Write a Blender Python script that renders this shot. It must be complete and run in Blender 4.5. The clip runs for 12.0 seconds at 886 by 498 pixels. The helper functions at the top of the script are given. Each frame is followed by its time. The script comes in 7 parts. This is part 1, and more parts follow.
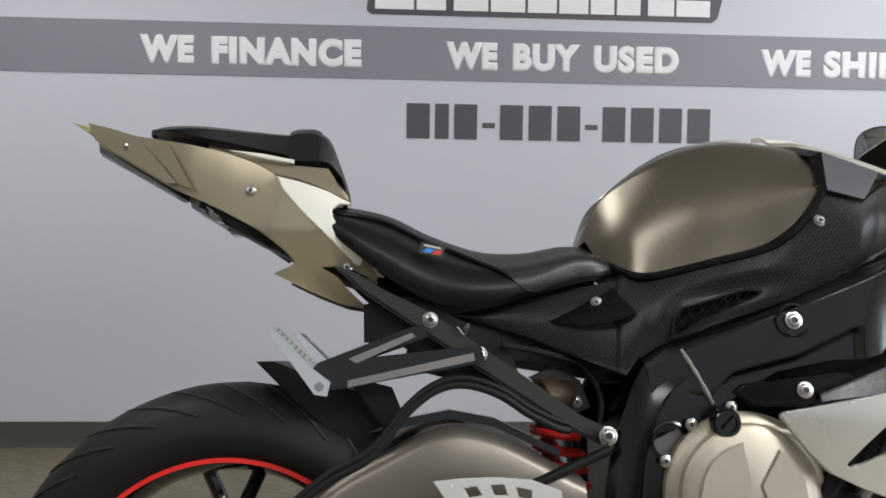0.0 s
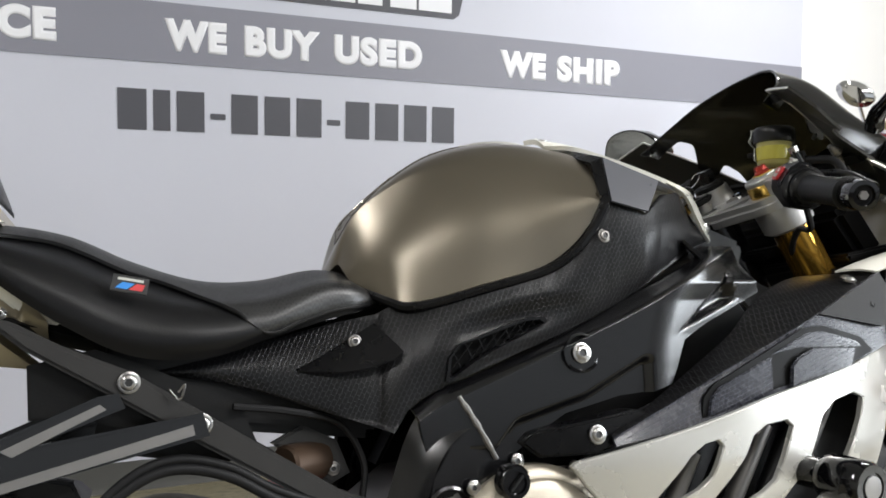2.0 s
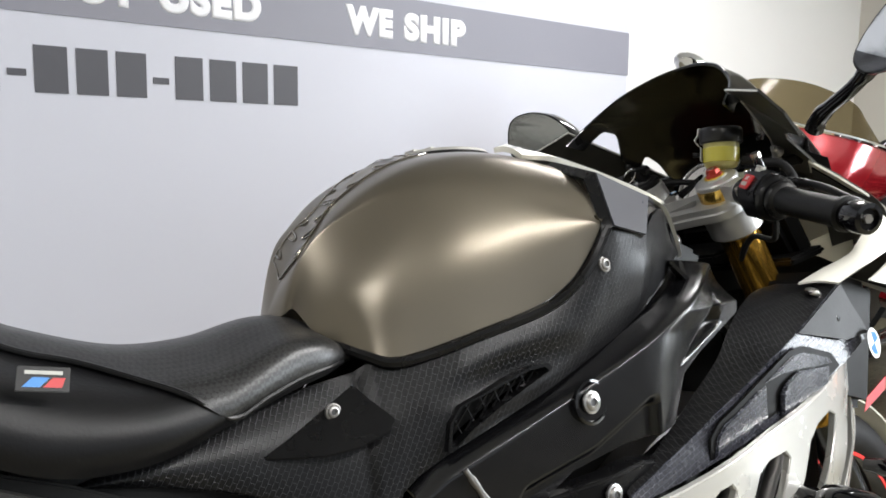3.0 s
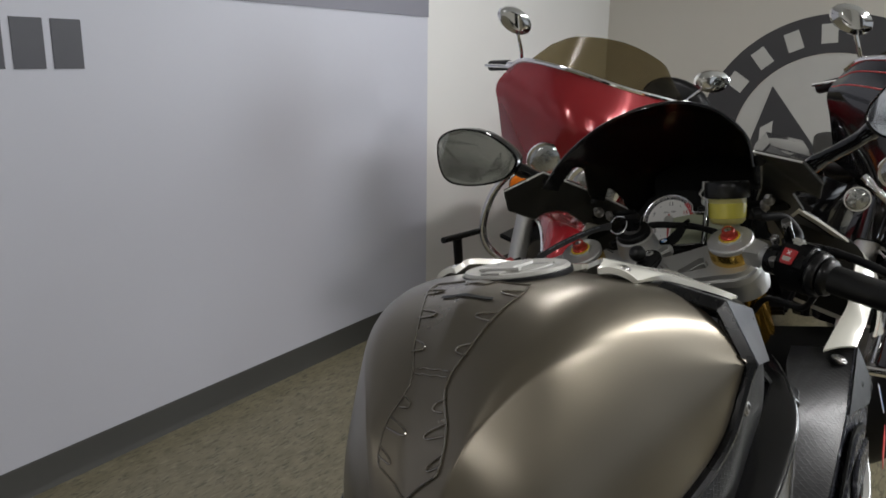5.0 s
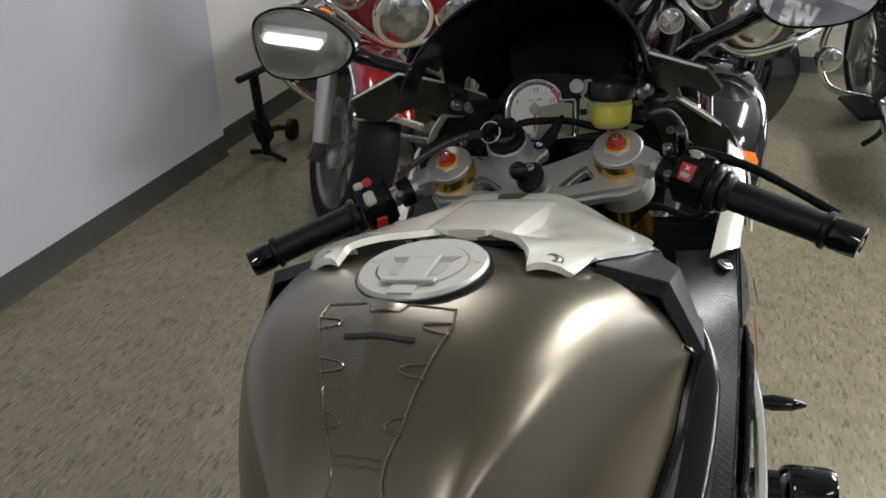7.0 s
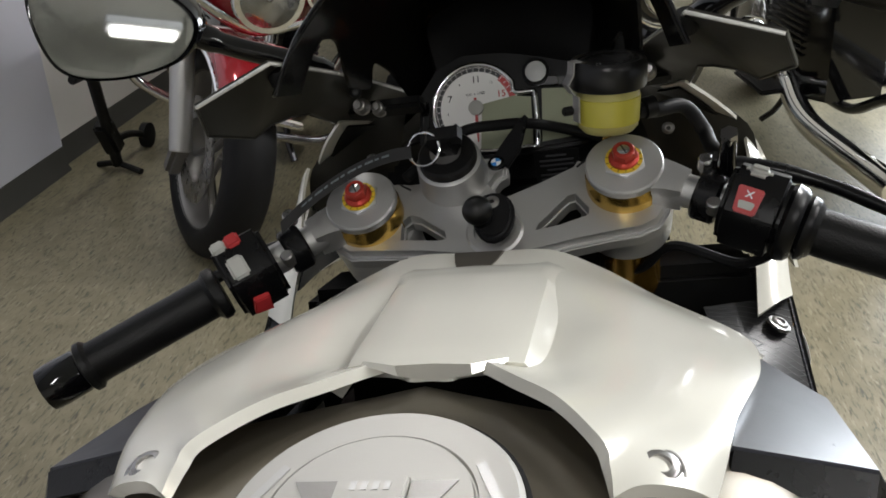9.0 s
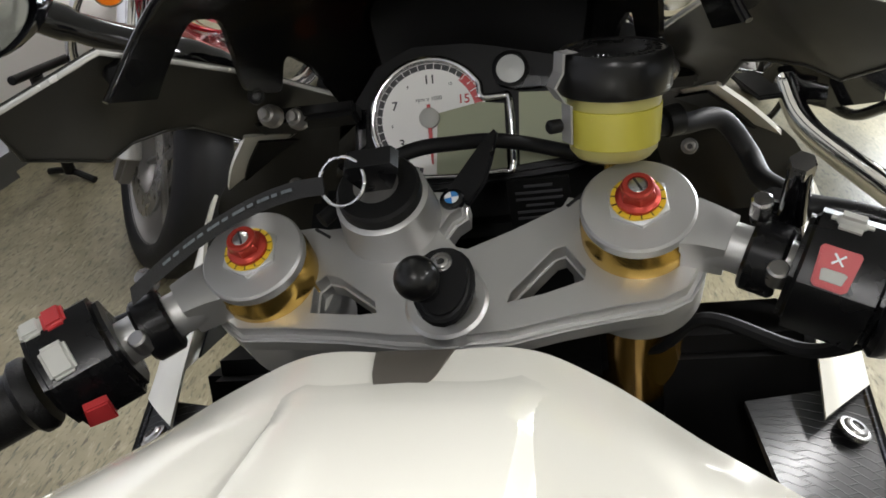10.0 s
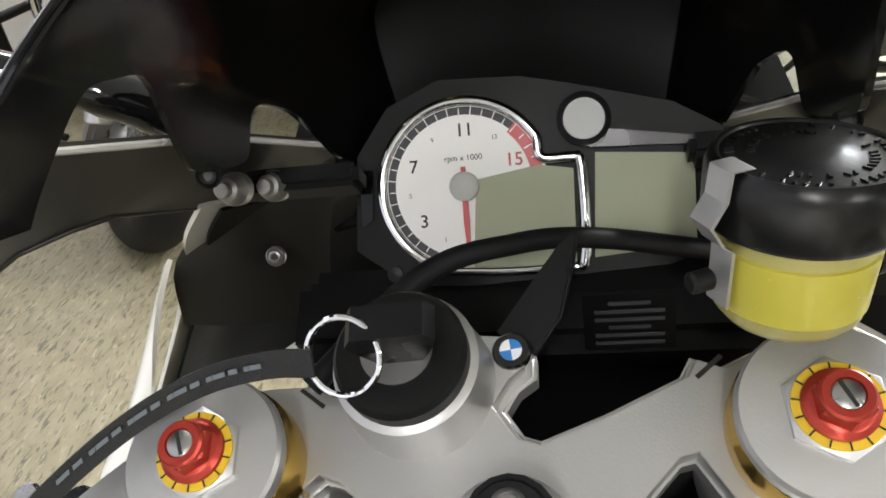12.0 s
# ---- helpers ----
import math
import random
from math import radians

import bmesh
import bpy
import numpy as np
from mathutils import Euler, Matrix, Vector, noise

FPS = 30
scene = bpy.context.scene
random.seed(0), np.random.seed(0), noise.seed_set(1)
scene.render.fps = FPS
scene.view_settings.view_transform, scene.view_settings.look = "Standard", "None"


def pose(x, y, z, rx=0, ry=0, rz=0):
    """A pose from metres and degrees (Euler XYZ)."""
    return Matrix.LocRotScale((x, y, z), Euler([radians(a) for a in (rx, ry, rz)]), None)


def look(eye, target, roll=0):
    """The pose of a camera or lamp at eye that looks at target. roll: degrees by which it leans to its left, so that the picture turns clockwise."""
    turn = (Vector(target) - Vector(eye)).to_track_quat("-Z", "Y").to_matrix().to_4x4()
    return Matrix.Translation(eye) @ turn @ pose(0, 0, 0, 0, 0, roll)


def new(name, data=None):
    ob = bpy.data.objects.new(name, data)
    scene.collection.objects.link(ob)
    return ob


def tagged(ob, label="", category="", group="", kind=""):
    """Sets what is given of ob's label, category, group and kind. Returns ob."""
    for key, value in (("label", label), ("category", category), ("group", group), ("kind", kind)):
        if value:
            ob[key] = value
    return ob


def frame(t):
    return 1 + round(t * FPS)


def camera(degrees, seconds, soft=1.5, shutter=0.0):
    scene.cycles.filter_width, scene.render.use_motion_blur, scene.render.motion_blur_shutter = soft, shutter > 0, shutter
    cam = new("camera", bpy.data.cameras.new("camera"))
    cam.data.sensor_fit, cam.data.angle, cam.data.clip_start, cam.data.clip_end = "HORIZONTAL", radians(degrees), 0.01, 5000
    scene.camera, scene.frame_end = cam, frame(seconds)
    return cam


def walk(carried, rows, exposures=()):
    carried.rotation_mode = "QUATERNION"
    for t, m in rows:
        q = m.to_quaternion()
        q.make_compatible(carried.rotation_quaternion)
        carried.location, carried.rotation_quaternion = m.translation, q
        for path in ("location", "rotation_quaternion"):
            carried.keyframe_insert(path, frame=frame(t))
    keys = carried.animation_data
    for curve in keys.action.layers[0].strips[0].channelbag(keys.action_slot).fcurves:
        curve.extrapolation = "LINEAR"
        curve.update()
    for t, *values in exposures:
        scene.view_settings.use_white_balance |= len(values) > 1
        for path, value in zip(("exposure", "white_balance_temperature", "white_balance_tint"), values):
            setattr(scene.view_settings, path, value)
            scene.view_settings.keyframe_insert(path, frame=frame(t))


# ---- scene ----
cam = camera(59.6, 12.0, soft=1.7)
PATH = [
    (0, (0.088, 0.14, 0.909), (0.189, 2.135, 0.802), 0.8),
    (0.5, (0.208, 0.121, 0.906), (0.333, 2.114, 0.798), 0.8),
    (1, (0.252, 0.158, 0.913), (0.515, 2.138, 0.803), 0.7),
    (1.5, (0.203, 0.255, 0.92), (0.702, 2.189, 0.813), 0.6),
    (2, (0.128, 0.378, 0.931), (0.876, 2.23, 0.821), 0.6),
    (2.5, (0.082, 0.505, 0.965), (1.079, 2.23, 0.791), 0.5),
    (3, (0.032, 0.617, 1.01), (1.23, 2.2, 0.765), 0.7),
    (3.2, (0.009, 0.663, 1.043), (1.268, 2.196, 0.787), 0.9),
    (4.8, (-0.048, 0.998, 1.195), (1.556, 2.117, 0.78), 0.7),
    (5, (-0.059, 1.027, 1.206), (1.575, 2.076, 0.726), 0.7),
    (5.5, (-0.065, 1.079, 1.228), (1.634, 1.894, 0.558), 0.5),
    (6, (-0.048, 1.132, 1.258), (1.672, 1.766, 0.458), 0.8),
    (6.5, (0.012, 1.165, 1.287), (1.712, 1.725, 0.395), 0.8),
    (7, (0.099, 1.2, 1.309), (1.782, 1.691, 0.347), 0.7),
    (7.2, (0.135, 1.214, 1.304), (1.825, 1.68, 0.342), 0.8),
    (8.8, (0.377, 1.314, 1.227), (2.104, 1.543, 0.245), 1.0),
    (9, (0.42, 1.318, 1.209), (2.15, 1.515, 0.225), 1.2),
    (9.5, (0.529, 1.311, 1.165), (2.263, 1.489, 0.184), 1.5),
    (10, (0.613, 1.309, 1.149), (2.35, 1.473, 0.172), 1.8),
    (10.5, (0.682, 1.32, 1.142), (2.438, 1.478, 0.198), 1.8),
    (11, (0.735, 1.334, 1.137), (2.498, 1.484, 0.205), 1.9),
    (11.5, (0.767, 1.345, 1.143), (2.498, 1.485, 0.151), 2.1),
    (12, (0.796, 1.353, 1.149), (2.449, 1.482, 0.031), 2.3),
]
walk(cam, [(t, look(eye, target, roll)) for t, eye, target, roll in PATH],
     exposures=[(0, -0.04), (1.5, 0.14), (3.2, 0.47), (4.8, -0.6), (5.5, -0.1), (6.0, 0.20), (6.5, 0.12), (7.0, -0.16), (8.8, -0.04), (9.5, 0.0), (10.0, 0.55), (11.0, 1.42), (12, 1.35)])

# ---- light ----
world = bpy.data.worlds.new("world")
scene.world = world
world.use_nodes = True
world.node_tree.nodes["Background"].inputs[0].default_value = (0.9, 0.95, 1.0, 1)
world.node_tree.nodes["Background"].inputs[1].default_value = 0.12


def area_lamp(name, place, aim, sx, sy, watts, colour):
    data = bpy.data.lights.new(name, "AREA")
    data.shape, data.size, data.size_y, data.energy, data.color = "RECTANGLE", sx, sy, watts, colour
    ob = new(name, data)
    ob.matrix_world = look(place, aim)
    return ob


CEILING = 2.75
# ceiling tubes at assumed places; watts differ to brighten parts of the room
LAMPS = [(-1.5, 1.7, 22), (-1.5, -0.8, 22), (1.0, -1.1, 34), (2.6, 2.2, 17), (2.6, -0.5, 104)]
for lx, ly, watts in LAMPS:
    area_lamp("tube_light", (lx, ly, CEILING - 0.09), (lx, ly + 0.001, 0), 1.2, 0.13, watts, (1.0, 0.985, 0.985))
# wide fill lamp on the unseen south side, added to soften the near side
area_lamp("south_fill_light", (0.6, -3.2, 1.55), (0.6, 2, 1.1), 4.4, 1.6, 9, (0.88, 0.94, 1.0))
area_lamp("side_window_light", (5.20, -1.95, 1.5), (0.0, 0.9, 1.1), 2.0, 1.8, 190, (0.88, 0.94, 1.0))

# ---- materials ----


def material(name, colour, rough=0.5, metal=0.0, **more):
    """Principled surface with two scales of variation. more: var, scale, bump, bscale, coat, spec, emit, alpha"""
    m = bpy.data.materials.new(name)
    m.use_nodes = True
    nt = m.node_tree
    b = nt.nodes["Principled BSDF"]
    b.inputs["Base Color"].default_value = (*colour, 1)
    b.inputs["Roughness"].default_value = rough
    b.inputs["Metallic"].default_value = metal
    if "coat" in more:
        b.inputs["Coat Weight"].default_value = more["coat"]
        b.inputs["Coat Roughness"].default_value = more.get("coatrough", 0.05)
    if "spec" in more:
        b.inputs["Specular IOR Level"].default_value = more["spec"]
    if "emit" in more:
        b.inputs["Emission Color"].default_value = (*colour, 1)
        b.inputs["Emission Strength"].default_value = more["emit"]
    if "trans" in more:
        b.inputs["Transmission Weight"].default_value = more["trans"]
    co = nt.nodes.new("ShaderNodeTexCoord")
    if more.get("var", 0.12):
        v = more.get("var", 0.12)
        n1 = nt.nodes.new("ShaderNodeTexNoise")
        n1.inputs["Scale"].default_value = more.get("scale", 9)
        n1.inputs["Detail"].default_value = 8
        nt.links.new(co.outputs["Object"], n1.inputs["Vector"])
        mr = nt.nodes.new("ShaderNodeMapRange")
        mr.inputs["To Min"].default_value, mr.inputs["To Max"].default_value = 1 - v, 1 + v
        nt.links.new(n1.outputs["Fac"], mr.inputs["Value"])
        mx = nt.nodes.new("ShaderNodeMix")
        mx.data_type, mx.blend_type = "RGBA", "MULTIPLY"
        mx.inputs[0].default_value = 1
        mx.inputs[6].default_value = (*colour, 1)
        nt.links.new(mr.outputs[0], mx.inputs[7])
        nt.links.new(mx.outputs[2], b.inputs["Base Color"])
        rr = nt.nodes.new("ShaderNodeMapRange")
        rr.inputs["To Min"].default_value = max(0.02, rough - more.get("rvar", 0.06))
        rr.inputs["To Max"].default_value = min(1, rough + more.get("rvar", 0.06))
        n2 = nt.nodes.new("ShaderNodeTexNoise")
        n2.inputs["Scale"].default_value = more.get("scale", 9) * 5
        n2.inputs["Detail"].default_value = 5
        nt.links.new(co.outputs["Object"], n2.inputs["Vector"])
        nt.links.new(n2.outputs["Fac"], rr.inputs["Value"])
        nt.links.new(rr.outputs[0], b.inputs["Roughness"])
    if more.get("bump"):
        n3 = nt.nodes.new("ShaderNodeTexNoise")
        n3.inputs["Scale"].default_value = more.get("bscale", 300)
        n3.inputs["Detail"].default_value = 4
        nt.links.new(co.outputs["Object"], n3.inputs["Vector"])
        bu = nt.nodes.new("ShaderNodeBump")
        bu.inputs["Strength"].default_value = more["bump"]
        bu.inputs["Distance"].default_value = more.get("bdist", 0.001)
        nt.links.new(n3.outputs["Fac"], bu.inputs["Height"])
        nt.links.new(bu.outputs[0], b.inputs["Normal"])
    return m


def scaly(name, colour, rough, size=0.0072, depth=0.0004, line=2.4, slant=62, **more):
    """Film embossed with a net of small scales, laid in the side plane; the net's lines stand proud and a little paler."""
    m = material(name, colour, rough, var=0.15, scale=14, **more)
    nt = m.node_tree
    b = nt.nodes["Principled BSDF"]
    co = nt.nodes.new("ShaderNodeTexCoord")
    mp = nt.nodes.new("ShaderNodeMapping")
    mp.inputs["Rotation"].default_value = (radians(90), 0, 0)
    tilt = nt.nodes.new("ShaderNodeMapping")
    tilt.inputs["Rotation"].default_value = (0, 0, radians(slant))
    nt.links.new(co.outputs["Object"], mp.inputs["Vector"])
    wv = nt.nodes.new("ShaderNodeTexNoise")
    wv.inputs["Scale"].default_value = 30
    ad = nt.nodes.new("ShaderNodeVectorMath")
    ad.operation = "MULTIPLY_ADD"
    ad.inputs[1].default_value = (0.0022, 0.0022, 0.0022)
    nt.links.new(co.outputs["Object"], wv.inputs["Vector"])
    nt.links.new(wv.outputs["Color"], ad.inputs[0])
    nt.links.new(mp.outputs[0], ad.inputs[2])
    nt.links.new(ad.outputs[0], tilt.inputs["Vector"])
    br = nt.nodes.new("ShaderNodeTexBrick")
    br.inputs["Scale"].default_value = 100.0
    br.inputs["Mortar Size"].default_value = size * 6
    br.inputs["Mortar Smooth"].default_value = 0.6
    br.inputs["Brick Width"].default_value = size * 100
    br.inputs["Row Height"].default_value = size * 66
    br.inputs["Color1"].default_value = br.inputs["Color2"].default_value = (0, 0, 0, 1)
    br.inputs["Mortar"].default_value = (1, 1, 1, 1)
    nt.links.new(tilt.outputs[0], br.inputs["Vector"])
    mx = nt.nodes.new("ShaderNodeMix")
    mx.data_type = "RGBA"
    mx.inputs[6].default_value = (*colour, 1)
    mx.inputs[7].default_value = (colour[0] * line, colour[1] * line, colour[2] * line, 1)
    nt.links.new(br.outputs["Color"], mx.inputs[0])
    nt.links.new(mx.outputs[2], b.inputs["Base Color"])
    bu = nt.nodes.new("ShaderNodeBump")
    bu.inputs["Strength"].default_value = 0.6
    bu.inputs["Distance"].default_value = depth
    nt.links.new(br.outputs["Color"], bu.inputs["Height"])
    nt.links.new(bu.outputs[0], b.inputs["Normal"])
    return m


def weave(name, colour, rough):
    """Vinyl pressed with a fine carbon-like weave."""
    m = material(name, colour, rough, var=0.12, scale=20)
    nt = m.node_tree
    b = nt.nodes["Principled BSDF"]
    co = nt.nodes.new("ShaderNodeTexCoord")
    ck = nt.nodes.new("ShaderNodeTexChecker")
    ck.inputs["Scale"].default_value = 270
    mc = nt.nodes.new("ShaderNodeMix")
    mc.data_type = "RGBA"
    mc.inputs[6].default_value = (*colour, 1)
    mc.inputs[7].default_value = (colour[0] * 4, colour[1] * 4, colour[2] * 4, 1)
    nt.links.new(ck.outputs["Fac"], mc.inputs[0])
    nt.links.new(mc.outputs[2], b.inputs["Base Color"])
    mp = nt.nodes.new("ShaderNodeMapping")
    mp.inputs["Rotation"].default_value = (0, 0, radians(45))
    nt.links.new(co.outputs["Object"], mp.inputs["Vector"])
    nt.links.new(mp.outputs[0], ck.inputs["Vector"])
    bu = nt.nodes.new("ShaderNodeBump")
    bu.inputs["Strength"].default_value = 0.8
    bu.inputs["Distance"].default_value = 0.0012
    nt.links.new(ck.outputs["Fac"], bu.inputs["Height"])
    nt.links.new(bu.outputs[0], b.inputs["Normal"])
    return m


def smoked(name, tint, amount):
    """Smoked acrylic: part clear, part glossy dark."""
    m = bpy.data.materials.new(name)
    m.use_nodes = True
    nt = m.node_tree
    b = nt.nodes["Principled BSDF"]
    b.inputs["Base Color"].default_value = (0.008, 0.008, 0.008, 1)
    b.inputs["Roughness"].default_value = 0.13
    b.inputs["Specular IOR Level"].default_value = 0.5
    tr = nt.nodes.new("ShaderNodeBsdfTransparent")
    tr.inputs[0].default_value = (*tint, 1)
    mx = nt.nodes.new("ShaderNodeMixShader")
    mx.inputs[0].default_value = amount
    nt.links.new(b.outputs[0], mx.inputs[1])
    nt.links.new(tr.outputs[0], mx.inputs[2])
    nt.links.new(mx.outputs[0], nt.nodes["Material Output"].inputs[0])
    return m


def wall_paint(name, colour, rough):
    m = material(name, colour, rough, var=0.035, scale=1.3, bump=0.12, bscale=160, bdist=0.001)
    return m


def floor_vinyl():
    m = bpy.data.materials.new("floor_vinyl")
    m.use_nodes = True
    nt = m.node_tree
    b = nt.nodes["Principled BSDF"]
    co = nt.nodes.new("ShaderNodeTexCoord")
    base = nt.nodes.new("ShaderNodeValToRGB")
    base.color_ramp.elements[0].position, base.color_ramp.elements[0].color = 0.3, (0.150, 0.133, 0.082, 1)
    base.color_ramp.elements[1].position, base.color_ramp.elements[1].color = 0.75, (0.215, 0.192, 0.126, 1)
    n1 = nt.nodes.new("ShaderNodeTexNoise")
    n1.inputs["Scale"].default_value, n1.inputs["Detail"].default_value = 16, 8
    nt.links.new(co.outputs["Object"], n1.inputs["Vector"])
    nt.links.new(n1.outputs["Fac"], base.inputs[0])
    last = base.outputs[0]
    for turn, seed, shade in ((6, 0.0, (0.070, 0.061, 0.038, 1)), (94, 4.1, (0.070, 0.068, 0.046, 1)), (52, 6.3, (0.095, 0.082, 0.050, 1)), (118, 8.7, (0.24, 0.218, 0.150, 1))):
        mp = nt.nodes.new("ShaderNodeMapping")
        mp.inputs["Rotation"].default_value = (0, 0, radians(turn))
        mp.inputs["Location"].default_value = (seed, seed, 0)
        mp.inputs["Scale"].default_value = (24, 100, 1)
        nt.links.new(co.outputs["Object"], mp.inputs["Vector"])
        n2 = nt.nodes.new("ShaderNodeTexNoise")
        n2.inputs["Scale"].default_value, n2.inputs["Detail"].default_value = 1.0, 3
        n2.inputs["Distortion"].default_value = 0.6
        nt.links.new(mp.outputs[0], n2.inputs["Vector"])
        rp = nt.nodes.new("ShaderNodeValToRGB")
        rp.color_ramp.elements[0].position, rp.color_ramp.elements[1].position = 0.58, 0.69
        nt.links.new(n2.outputs["Fac"], rp.inputs[0])
        mx = nt.nodes.new("ShaderNodeMix")
        mx.data_type = "RGBA"
        nt.links.new(rp.outputs[0], mx.inputs[0])
        nt.links.new(last, mx.inputs[6])
        mx.inputs[7].default_value = shade
        last = mx.outputs[2]
    nt.links.new(last, b.inputs["Base Color"])
    b.inputs["Roughness"].default_value = 0.38
    return m


